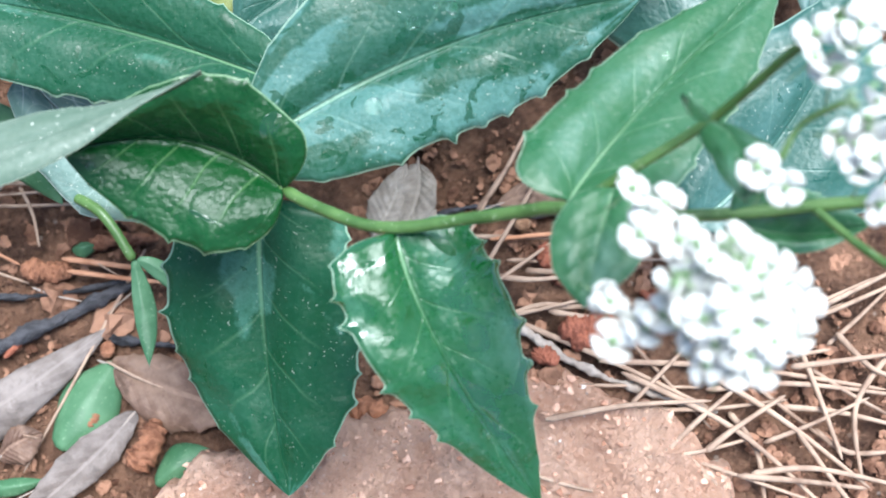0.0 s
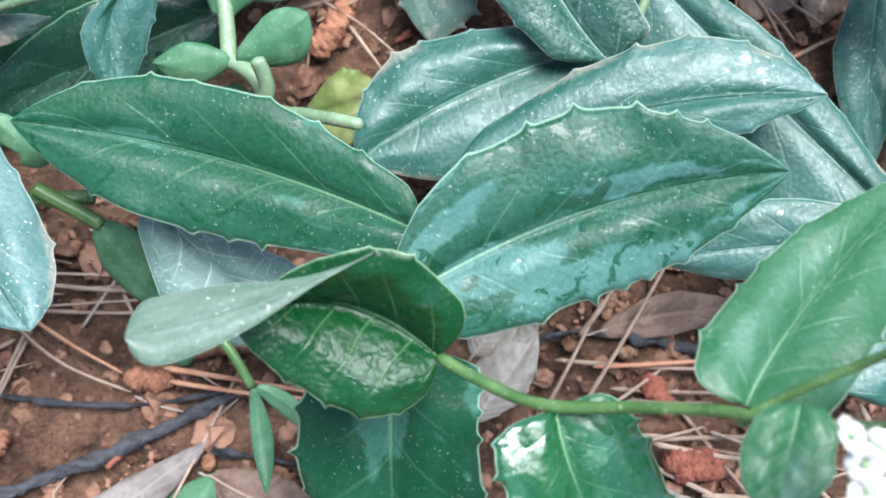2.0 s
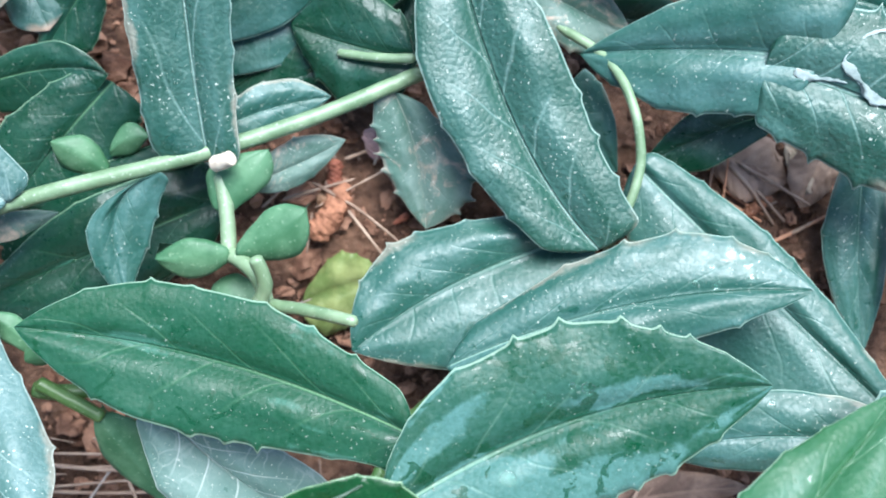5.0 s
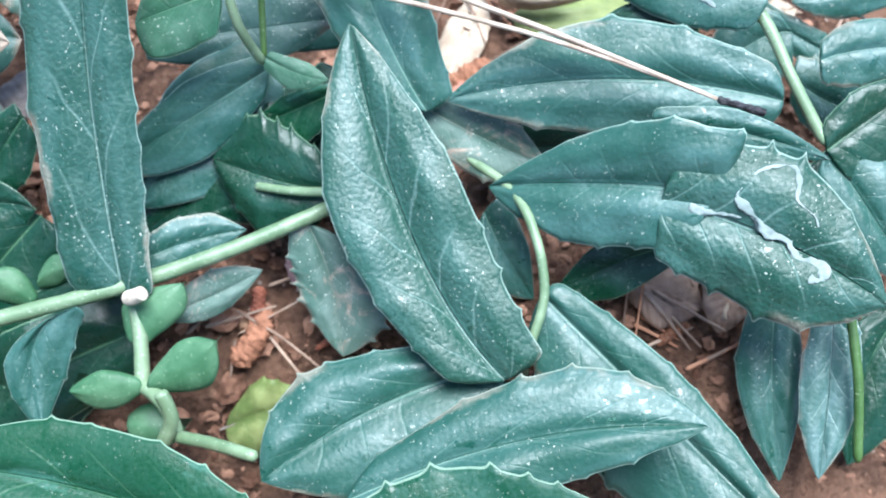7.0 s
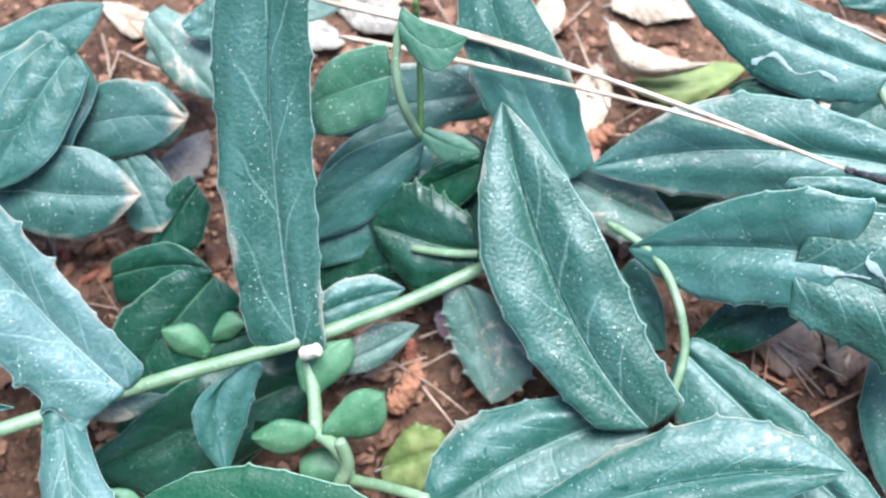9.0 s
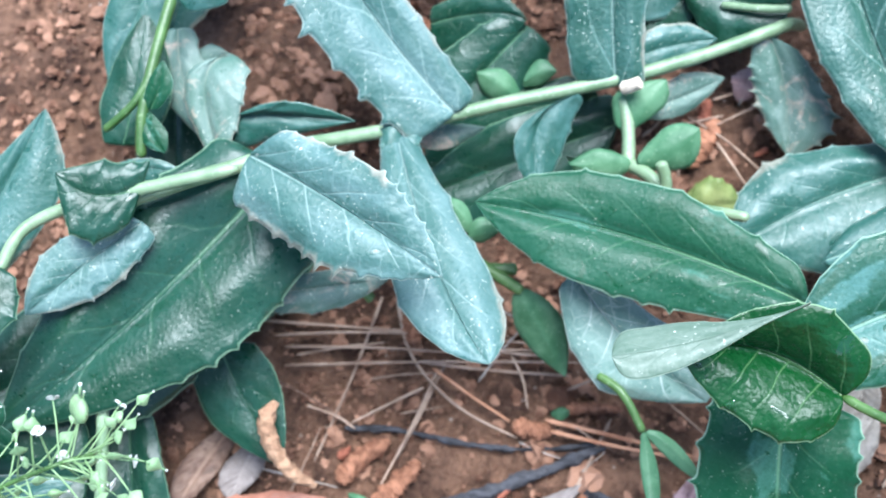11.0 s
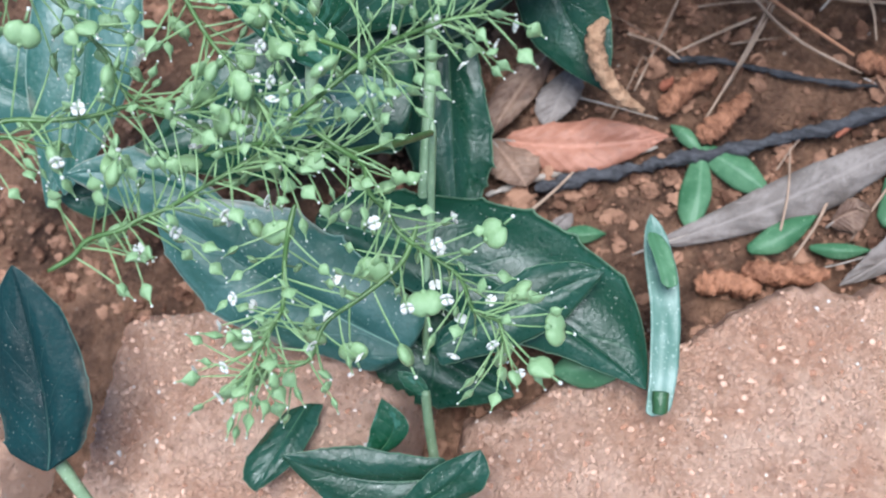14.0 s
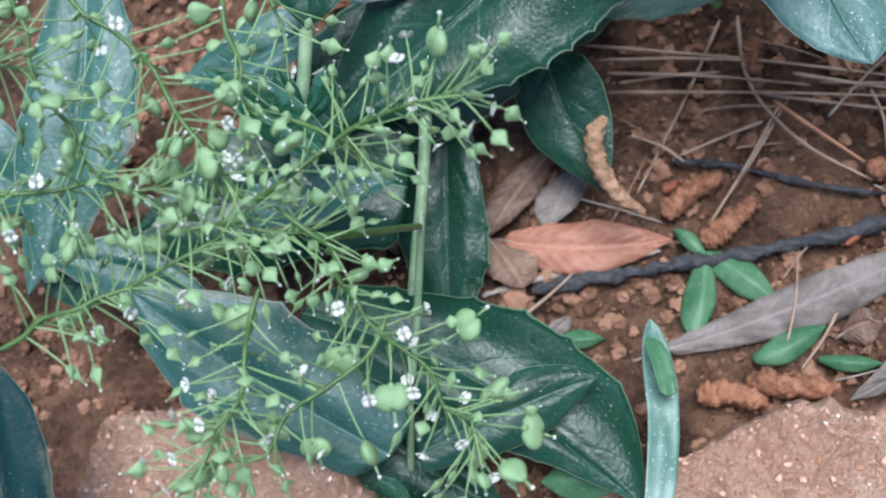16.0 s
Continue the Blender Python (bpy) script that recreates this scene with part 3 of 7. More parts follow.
def raceme(parent, pts, n, reach, big, blooms):
    """A seed-head axis with stalked pods standing out all round it, closer and smaller towards its tip."""
    bent = [pts[0]]
    for p, q in zip(pts, pts[1:]):
        mid = (Vector(p) + Vector(q)) / 2 + Vector((rng.uniform(-0.16, 0.16), rng.uniform(-0.16, 0.16), rng.uniform(-0.1, 0.1)))
        bent += [tuple(mid), q]
    axis = part("raceme", tube_mesh(bent, 0.042, 7, 30, 0.35, 0.1), STEM, parent)
    vs = [Vector(p) * CM for p in bent]
    n = int(n * 1.15)
    for k in range(n):
        u = 0.10 + 0.90 * ((k + rng.random()) / n) ** 0.75
        p = curve_at(vs, u)
        d = (curve_at(vs, min(1, u + 0.02)) - curve_at(vs, max(0, u - 0.02))).normalized()
        a = k * 2.4 + rng.uniform(-0.5, 0.5)
        s = d.cross(Vector((0.2, 0.1, 0.97))).normalized()
        w = s.cross(d)
        lean = rng.uniform(-0.1, 0.7) + 0.8 * u ** 3
        way = (s * math.cos(a) + w * math.sin(a) + d * lean + Vector((0, 0, -0.15))).normalized()
        long = reach * CM * rng.uniform(0.7, 1.25) * (1 - 0.2 * u)
        stalk = new("pedicel", PEDICEL_MESH)
        stalk.parent = axis
        stalk.matrix_local = aim(p, way, (0.0050, 0.0050, long), a)
        full = rng.random() < big * 0.34
        size = CM * (rng.uniform(0.19, 0.255) if full else rng.uniform(0.10, 0.15))
        if not full and rng.random() < 0.06 + blooms * 0.5:
            f = new("flower", FLOWER_MESH)
            f.parent = axis
            f.matrix_local = aim(p + way * long, way, (CM * 0.10,) * 3, a)
            continue
        pod = new("seed_pod", POD_MESH[0 if full and rng.random() < 0.55 else 1 if full or rng.random() < 0.12 else 2])
        pod.parent = axis
        tip = (way + Vector((rng.uniform(-1, 1), rng.uniform(-1, 1), rng.uniform(-1, 1))) * 0.25).normalized()
        pod.matrix_local = aim(p + way * long, tip, (size, size, size), rng.uniform(0, 6.28))


def flower(parent, p, size):
    f = new("flower", FLOWER_MESH)
    f.parent = parent
    d = Vector((rng.uniform(-0.7, 0.7), rng.uniform(-0.9, 0.5), 1.0))
    s = CM * size * rng.uniform(0.75, 1.0)
    f.matrix_local = aim(Vector(p) * CM, d, (s, s, s), rng.uniform(0, 6.28))


def bud(parent, p, size):
    b = new("flower_bud", POD_MESH[2])
    b.parent = parent
    d = Vector((rng.uniform(-0.6, 0.6), rng.uniform(-0.8, 0.4), 1.0))
    b.matrix_local = aim(Vector(p) * CM, d, (CM * size,) * 3, rng.uniform(0, 6.28))


def ground_height(x, y):
    """Metres; the bed climbs away from the kerb stones and towards the flowering end."""
    x, y = x * 100, y * 100
    far = max(0.0, 1 - max(0.0, math.hypot(x, y) - 60) / 200)
    return CM * far * (3.6 * smooth_step((y - 2.5) / 7) + 2.0 * smooth_step((x + 1) / 6) * (1 - 0.4 * smooth_step((y - 3) / 6)))


# ---- ground ----
def ground():
    n = 330
    def spread(s):
        return 0.22 * s + 1.2 * max(0, abs(s) - 0.85) ** 2 * (1 if s > 0 else -1) * 60 + (900 * max(0, abs(s) - 0.96) ** 1.6 * (1 if s > 0 else -1)) * 20
    xs = [spread(2 * i / n - 1) - 0.05 for i in range(n + 1)]
    ys = [spread(2 * i / n - 1) + 0.05 for i in range(n + 1)]
    verts, faces = [], []
    for y in ys:
        for x in xs:
            p = Vector((x, y, 0))
            z = ground_height(x, y) - 0.0015
            z += 0.0028 * noise.noise(p * 45) + 0.0020 * noise.noise(p * 120) + 0.0016 * abs(noise.noise(p * 280))
            verts.append((x, y, z))
    for j in range(n):
        for i in range(n):
            a = j * (n + 1) + i
            faces.append((a, a + 1, a + n + 2, a + n + 1))
    me = bpy.data.meshes.new("ground")
    me.from_pydata(verts, [], faces)
    me.materials.append(SOIL)
    me.polygons.foreach_set("use_smooth", [True] * len(me.polygons))
    return tagged(new("ground", me), "reddish-brown crumbly garden soil", "ground", kind="structure")


ground()


STONE_TOP = []


def edge_stone(label, x0, x1, y0, edge, top, seed):
    """A worn earth-coloured kerb stone: rough upper face, broken back edge, sides down into the soil."""
    nx, ny = int((x1 - x0) * 16), 170
    bm = bmesh.new()
    grid = []
    for j in range(ny + 1):
        row = []
        for i in range(nx + 1):
            x = x0 + (x1 - x0) * i / nx
            e = edge(x) + 0.45 * noise.noise(Vector((x * 0.9, seed, 0))) + 0.22 * noise.noise(Vector((x * 3.1, seed, 4))) + 0.09 * noise.noise(Vector((x * 8, seed, 7)))
            y = e - (e - y0) * (j / ny) ** 1.3
            p = Vector((x, y, seed))
            z = top(x, y) + 0.30 * noise.noise(p * 0.6) + 0.14 * noise.noise(p * 2.1) + 0.085 * noise.noise(p * 5) + 0.085 * noise.noise(p * 9) + 0.05 * noise.noise(p * 17) - 0.30 * max(0.0, noise.noise(p * 3.3 + Vector((9, 0, 0))) - 0.28)
            inner = min(smooth_step((e - y) / 0.55), smooth_step((x - x0) / 0.6), smooth_step((x1 - x) / 0.6))
            g = ground_height(x * CM, y * CM) * 100 - 0.6
            z = g + (z - g) * inner ** 0.6
            row.append(bm.verts.new((x * CM, y * CM, z * CM)))
            if inner > 0.7:
                STONE_TOP.append((x * CM, y * CM, z * CM))
        grid.append(row)
    for a, b in zip(grid, grid[1:]):
        for i in range(nx):
            bm.faces.new((a[i], b[i], b[i + 1], a[i + 1]))
    ring = grid[0] + [r[-1] for r in grid[1:]] + grid[-1][-2::-1] + [r[0] for r in grid[-2:0:-1]]
    low = [bm.verts.new((v.co.x, v.co.y, v.co.z - 0.02)) for v in ring]
    for k in range(len(ring)):
        bm.faces.new((ring[k], ring[(k + 1) % len(ring)], low[(k + 1) % len(ring)], low[k]))
    bm.faces.new(low)
    bmesh.ops.recalc_face_normals(bm, faces=bm.faces)
    return tagged(part("edging_stone", bm, ROCK, None), label, "stone", "edging stones")


def line(*pts):
    def f(x):
        if x <= pts[0][0]:
            return pts[0][1]
        for (a, b), (c, d) in zip(pts, pts[1:]):
            if x <= c:
                return b + (d - b) * (x - a) / (c - a)
        return pts[-1][1]
    return f


edge_stone("worn pinkish earth-coloured edging stone with pitted top", -12.6, 8.2, -16,
           line((-12.6, -7.8), (-11, -7.0), (-8.2, -5.1), (-6.7, -3.9), (-5, -3.3), (-3.5, -3.1), (-1, -2.0), (1, -1.5), (4.2, -1.0), (6.5, -1.4), (8.2, -3.2)),
           lambda x, y: 0.95 + 0.13 * max(0.0, x + 4) + 0.05 * max(0.0, -3 - y), 3.0)
edge_stone("broken pinkish earth-coloured edging stone among leaves", -20.3, -13.0, -15,
           line((-20.3, -7.4), (-19, -6.7), (-17.6, -5.8), (-16, -6.1), (-13, -7.4)),
           lambda x, y: 1.9, 11.0)
edge_stone("pinkish earth-coloured edging stone beside a dark leaf", -26.0, -21.4, -16, line((-26.0, -9.4), (-21.4, -10.0)), lambda x, y: 1.6, 17.0)


def crumbs():
    """Thousands of tiny irregular crumbs, joined; each is a lumpy pebble of its own shape and size."""
    rnd = random.Random(5)
    shapes = []
    for k in range(14):
        t = bmesh.new()
        bmesh.ops.create_icosphere(t, subdivisions=1 if k < 9 else 2, radius=1.0)
        for v in t.verts:
            v.co *= 1 + 0.9 * noise.noise(v.co * 1.1 + Vector((k * 3.7, 0, 0))) + 0.5 * noise.noise(v.co * 2.7 + Vector((0, k * 3.7, 0)))
            v.co.x *= 1.0 + 0.12 * (k % 5)
            v.co.z *= 0.6
        shapes.append(([v.co.copy() for v in t.verts], [tuple(v.index for v in f.verts) for f in t.faces]))
        t.free()
    def scatter(name, label, material, spots):
        verts, faces = [], []
        for c, r in spots:
            vs, fs = shapes[rnd.randrange(9, 14) if r > 0.0009 else rnd.randrange(9)]
            turn = Euler((rnd.uniform(-0.4, 0.4), rnd.uniform(-0.4, 0.4), rnd.uniform(0, 6.28))).to_matrix()
            n = len(verts)
            verts += [turn @ v * r + c for v in vs]
            faces += [tuple(i + n for i in f) for f in fs]
        me = bpy.data.meshes.new(name)
        me.from_pydata(verts, [], faces)
        me.materials.append(material)
        return tagged(new(name, me), label, "soil", kind="stuff")

    spots = []
    for k in range(36000):
        x, y = rnd.uniform(-25, 12), rnd.uniform(-9, 20)
        if noise.noise(Vector((x * 0.35, y * 0.35, 3))) < rnd.uniform(-0.6, 0.25):
            continue
        r = CM * (0.026 + 0.13 * rnd.random() ** 4.0)
        if rnd.random() < 0.007:
            r = CM * rnd.uniform(0.16, 0.34)
        spots.append((Vector((x * CM, y * CM, ground_height(x * CM, y * CM) - 0.0012 + r * 0.4)), r))
    scatter("soil_crumbs", "loose reddish soil crumbs and grit on the bed", CLOD, spots)
    grains = []
    for x, y, z in rnd.sample(STONE_TOP, 9000):
        r = CM * (0.016 + 0.06 * rnd.random() ** 5.0)
        grains.append((Vector((x, y, z + r * 0.1)), r))
    scatter("stone_grit", "pale and pinkish grit on the edging stones", GRIT, grains)


crumbs()


# flowering cress: trailing stem, broad clasping leaves, white flower heads
cress = thing("flowering_cress_plant", "trailing cress plant with dark toothed leaves and white flowers", "plant")
tube(cress, "stem", STEM, [(-0.03, 0.01, 7.47), (0.50, -0.38, 7.69), (1.31, -0.84, 8.15), (2.44, -1.07, 9.06), (3.15, -1.31, 9.92), (3.42, -1.53, 10.30)], 0.09)
tube(cress, "stem", STEM, [(3.23, -1.41, 9.89), (4.08, -1.48, 10.07), (5.11, -1.57, 10.37), (6.00, -1.63, 10.77), (6.84, -1.74, 11.25)], 0.08)
tube(cress, "stem", STEM, [(3.33, -1.38, 9.91), (3.84, -1.15, 10.38), (4.67, -0.88, 11.34), (5.13, -0.71, 12.42), (5.50, -0.60, 13.15)], 0.06)
tube(cress, "stem", STEM, [(5.94, -1.66, 10.75), (6.19, -2.23, 11.10), (6.45, -2.68, 11.39)], 0.05)
tube(cress, "stem", STEM, [(4.98, -1.74, 12.12), (5.15, -1.46, 12.35), (5.39, -1.46, 12.81)], 0.035)
tube(cress, "stem", STEM, [(5.18, -1.57, 10.37), (4.55, -2.39, 11.28), (4.03, -3.08, 12.03)], 0.045)
tube(cress, "stem", STEM, [(-0.03, 0.01, 7.47), (-0.30, 0.65, 6.72), (-0.51, 1.00, 6.40), (-0.70, 1.66, 5.78), (-0.29, 2.67, 5.49), (0.20, 3.54, 4.17), (0.84, 4.80, 1.50)], 0.12)
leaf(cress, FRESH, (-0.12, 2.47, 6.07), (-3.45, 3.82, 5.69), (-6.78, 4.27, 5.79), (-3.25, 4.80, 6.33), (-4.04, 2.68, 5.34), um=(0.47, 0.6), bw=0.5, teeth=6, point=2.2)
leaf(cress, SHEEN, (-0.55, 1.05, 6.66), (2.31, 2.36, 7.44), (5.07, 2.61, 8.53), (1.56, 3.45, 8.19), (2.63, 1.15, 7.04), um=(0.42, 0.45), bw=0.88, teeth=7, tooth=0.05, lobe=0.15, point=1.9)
curl = leaf(cress, INNER, (-0.03, 0.01, 7.47), (-1.42, 0.75, 7.48), (-2.90, 0.27, 8.02), (-0.74, 1.09, 8.70), (-1.31, -0.85, 7.27), um=0.38, bw=0.66, teeth=4, tooth=0.03, camber=0.1, lobe=(0.42, 0.12))
leaf(curl, UNDER, (-1.01, 0.87, 9.21), (-2.51, 0.23, 8.87), (-4.12, -0.18, 8.62), (-3.67, 0.44, 8.68), (-3.52, -0.49, 8.69), um=0.8, bw=0.02, teeth=2, tooth=0.03, name='leaf_tip', camber=-0.02, cup=0.25, grow=2.6, point=3.2)
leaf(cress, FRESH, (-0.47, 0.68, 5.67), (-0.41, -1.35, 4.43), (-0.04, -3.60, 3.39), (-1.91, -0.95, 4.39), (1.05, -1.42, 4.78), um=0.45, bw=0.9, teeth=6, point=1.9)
leaf(cress, WET, (1.48, -0.92, 8.18), (2.03, -2.28, 7.61), (3.52, -4.21, 6.27), (0.93, -2.36, 7.85), (2.94, -1.57, 7.77), um=0.42, bw=0.95, teeth=6, tooth=0.09, lobe=0.2)
leaf(cress, LIGHT, (1.69, -0.90, 8.18), (1.97, -1.16, 8.22), (2.22, -1.36, 7.96), (2.19, -1.10, 8.27), (1.79, -1.36, 8.13), um=0.5, bw=0.5, teeth=0)
leaf(cress, LIGHT, (3.37, -1.24, 9.94), (4.62, 0.31, 9.58), (6.69, 2.33, 9.57), (3.75, 0.58, 9.68), (5.31, -0.35, 9.80), um=0.45, bw=1.0, teeth=6, lobe=0.5)
leaf(cress, LIGHT, (3.73, -1.37, 10.61), (3.52, -1.99, 10.56), (3.34, -2.68, 10.38), (2.98, -1.97, 10.51), (3.95, -2.14, 10.77), um=0.5, bw=0.85, teeth=2, tooth=0.02, lobe=0.15)
leaf(cress, LIGHT, (4.61, -0.99, 11.50), (4.74, -1.45, 11.77), (4.66, -2.05, 11.86), (5.03, -1.60, 11.96), (4.51, -1.53, 11.61), um=0.45, bw=0.7, teeth=1, tooth=0.02)
leaf(cress, LIGHT, (4.54, -1.01, 11.59), (4.33, -1.04, 11.78), (4.19, -0.98, 12.00), (4.31, -1.09, 11.75), (4.39, -0.98, 11.80), um=0.5, bw=0.5, teeth=0)
leaf(cress, LIGHT, (5.11, -1.63, 10.34), (5.86, -1.77, 10.27), (6.71, -1.75, 10.48), (5.77, -1.34, 10.64), (5.75, -2.01, 10.27), um=0.45, bw=0.7, teeth=2, tooth=0.03)
leaf(cress, BLUE, (6.53, 0.28, 5.53), (8.00, 1.68, 6.24), (8.94, 3.50, 7.59), (7.10, 2.56, 6.69), (9.56, 0.76, 6.06), um=0.45, bw=0.7, teeth=4)

# broad leaves of the rosette behind the flowering stem
rosette = thing("cress_rosette", "low rosette of broad bluish-green cress leaves, rain-spotted", "plant")
leaf(rosette, BLUE, (0.57, 4.02, 5.07), (3.79, 4.91, 6.08), (6.88, 5.02, 6.71), (4.00, 6.08, 6.47), (4.06, 4.07, 5.92), um=0.45, bw=0.5, teeth=5)
leaf(rosette, BLUE, (4.18, 7.97, 5.84), (6.43, 5.74, 5.43), (9.22, 2.69, 5.24), (6.75, 6.37, 5.88), (5.60, 4.48, 4.50), um=0.48, bw=0.5, teeth=6)
leaf(rosette, BLUE, (8.76, 2.41, 5.73), (6.51, 2.84, 5.20), (4.46, 2.66, 4.54), (6.47, 3.62, 5.52), (6.22, 2.31, 4.72), um=0.5, bw=0.6, teeth=2, tooth=0.03)
leaf(rosette, BLUE, (3.28, 6.85, 4.86), (0.84, 5.95, 4.49), (-1.10, 4.68, 4.01), (-0.25, 6.69, 4.78), (2.22, 4.58, 3.96), um=0.5, bw=0.6, teeth=5)
leaf(rosette, VEINED, (3.50, 6.40, 5.22), (1.63, 8.82, 6.34), (0.26, 12.51, 8.25), (0.14, 8.85, 6.54), (2.75, 9.13, 7.09), um=(0.55, 0.5), bw=0.7, teeth=5, tooth=0.04, point=2.0)
leaf(rosette, BLUE, (1.84, 11.37, 7.02), (0.57, 13.09, 8.49), (-0.57, 15.49, 10.49), (1.59, 13.32, 8.65), (-0.46, 13.07, 8.46), um=0.48, bw=0.6, teeth=5, tooth=0.04)
leaf(rosette, BLUE, (-1.38, 12.41, 6.88), (-2.84, 11.66, 6.25), (-4.81, 10.62, 5.44), (-3.06, 12.08, 6.74), (-2.73, 10.95, 5.58), um=0.45, bw=0.5, teeth=0)
leaf(rosette, DEEP, (-0.06, 10.19, 5.80), (-1.19, 10.52, 5.63), (-2.55, 11.04, 5.56), (-1.48, 11.60, 6.38), (-1.41, 9.64, 4.98), um=0.5, bw=0.6, teeth=6, tooth=0.1)
tube(rosette, "leaf_stalk", PALESTEM, [(-0.07, 10.01, 6.05), (-0.81, 10.12, 5.86), (-1.59, 10.35, 5.63)], 0.1)
leaf(rosette, WORN, (-0.48, 9.52, 5.63), (0.06, 8.56, 4.83), (0.31, 7.40, 3.91), (1.21, 8.15, 4.60), (-0.72, 8.54, 4.80), um=0.55, bw=0.5, teeth=6, tooth=0.1)
leaf(rosette, DEEP, (-2.10, 11.10, 5.37), (-3.25, 10.40, 4.69), (-4.56, 9.69, 4.00), (-3.80, 11.17, 5.15), (-2.72, 9.90, 4.29), um=0.45, bw=0.5, teeth=0)
leaf(rosette, BLUE, (8.65, 11.11, 8.18), (5.40, 11.77, 7.80), (2.21, 11.58, 7.16), (5.30, 12.65, 8.56), (5.25, 10.97, 7.09), um=0.5, bw=0.55, teeth=4)
folded = leaf(rosette, BLUE, (7.13, 9.01, 8.05), (5.11, 9.56, 7.41), (3.11, 10.02, 6.47), (5.97, 10.15, 8.71), (5.03, 8.53, 6.79), um=0.42, bw=0.9, teeth=4, tooth=0.04)
leaf(folded, BLUE, (5.95, 10.28, 8.47), (7.54, 10.05, 8.55), (9.23, 9.61, 8.41), (7.49, 10.33, 8.83), (7.49, 9.74, 8.26), um=0.5, bw=0.6, teeth=2, tooth=0.03, name='leaf_fold')
leaf(rosette, VEINED, (6.17, 8.99, 7.75), (8.14, 8.19, 7.88), (10.10, 7.02, 7.68), (8.41, 9.38, 8.80), (7.90, 7.10, 6.90), um=0.5, bw=0.7, teeth=4, tooth=0.06)
leaf(rosette, DEEP, (9.54, 10.34, 7.69), (10.28, 10.83, 8.01), (11.55, 11.61, 8.53), (9.99, 11.29, 8.37), (10.91, 10.13, 7.54), um=0.5, bw=0.6, teeth=2)
leaf(rosette, PALE, (9.82, 7.81, 6.16), (9.74, 6.34, 5.43), (9.52, 4.76, 4.75), (10.35, 6.31, 5.57), (9.18, 6.37, 5.30), um=0.5, bw=0.6, teeth=2)
leaf(rosette, BLUE, (8.97, 8.39, 5.63), (8.90, 6.87, 4.88), (9.07, 4.97, 3.93), (9.48, 6.84, 5.01), (8.20, 6.90, 4.74), um=0.5, bw=0.6, teeth=2)
leaf(rosette, BLUE, (9.52, 12.11, 8.23), (10.40, 12.32, 8.40), (11.95, 12.43, 8.56), (10.37, 12.85, 8.70), (10.47, 11.75, 7.97), um=0.5, bw=0.6, teeth=2)
leaf(rosette, BLUE, (9.58, 10.40, 7.61), (10.40, 9.45, 7.12), (11.34, 8.21, 6.48), (10.98, 9.88, 7.52), (10.04, 8.82, 6.63), um=0.5, bw=0.6, teeth=2)
leaf(rosette, DEEP, (11.91, 8.30, 5.30), (11.04, 7.28, 4.67), (10.67, 5.46, 3.61), (10.34, 7.47, 4.73), (11.78, 6.48, 4.26), um=0.5, bw=0.6, teeth=2)
leaf(rosette, DEEP, (12.05, 11.87, 6.63), (10.46, 10.40, 5.70), (9.21, 8.60, 4.38), (9.23, 10.54, 5.82), (11.34, 9.04, 4.76), um=0.5, bw=0.6, teeth=2)
leaf(rosette, BLUE, (12.61, 14.77, 8.32), (10.97, 14.44, 8.03), (9.44, 14.11, 7.75), (10.89, 15.10, 8.51), (10.81, 13.89, 7.59), um=0.5, bw=0.6, teeth=2)
tube(rosette, "stem", STEM, [(9.89, 7.38, 6.61), (10.08, 6.26, 5.99), (10.21, 5.02, 5.06)], 0.1)
tube(rosette, "stem", PALESTEM, [(7.93, 13.42, 8.76), (8.45, 12.62, 8.57), (8.86, 11.63, 8.26), (9.53, 10.44, 7.74)], 0.13)
leaf(rosette, DEEP, (7.00, 8.95, 6.38), (5.81, 8.80, 5.80), (4.53, 8.38, 5.05), (5.73, 9.23, 6.29), (5.74, 8.22, 5.33), um=0.45, bw=0.5, teeth=0)
leaf(rosette, BLUE, (8.37, 12.96, 9.03), (6.41, 14.02, 8.91), (3.84, 15.56, 9.35), (6.88, 14.44, 9.40), (6.06, 13.22, 8.24), um=0.5, bw=0.6, teeth=5)
leaf(rosette, DEEP, (7.21, 12.93, 8.08), (6.37, 13.28, 8.15), (5.34, 13.32, 7.80), (6.36, 13.51, 8.29), (6.42, 12.83, 7.77), um=0.5, bw=0.5, teeth=0)
leaf(rosette, WORN, (1.77, 11.70, 6.75), (3.08, 11.29, 6.30), (4.40, 10.93, 5.88), (3.29, 11.78, 6.72), (2.99, 10.64, 5.79), um=0.5, bw=0.6, teeth=4)
leaf(rosette, DEEP, (2.01, 11.94, 5.97), (4.01, 11.64, 5.60), (5.62, 12.00, 5.61), (3.94, 12.19, 6.16), (4.04, 10.86, 5.13), um=0.5, bw=0.6, teeth=2)
leaf(rosette, FRESH, (-0.11, 12.00, 6.66), (-0.98, 11.78, 6.27), (-1.84, 11.60, 5.91), (-0.99, 12.04, 6.55), (-0.95, 11.07, 5.73), um=0.5, bw=0.6, teeth=2)
leaf(rosette, BLUE, (3.10, 9.95, 5.61), (3.52, 9.35, 5.15), (4.23, 8.58, 4.47), (3.87, 9.74, 5.50), (3.18, 8.85, 4.72), um=0.5, bw=0.6, teeth=2)
leaf(rosette, BLUE, (1.61, 14.55, 6.82), (-0.35, 14.48, 6.39), (-2.62, 14.05, 5.96), (-0.37, 14.88, 6.74), (-0.46, 13.79, 5.86), um=0.5, bw=0.6, teeth=0)
leaf(rosette, BLUE, (9.41, 13.47, 7.52), (8.61, 13.37, 7.20), (7.55, 12.59, 6.48), (8.16, 13.85, 7.60), (8.81, 12.44, 6.53), um=0.5, bw=0.6, teeth=2)
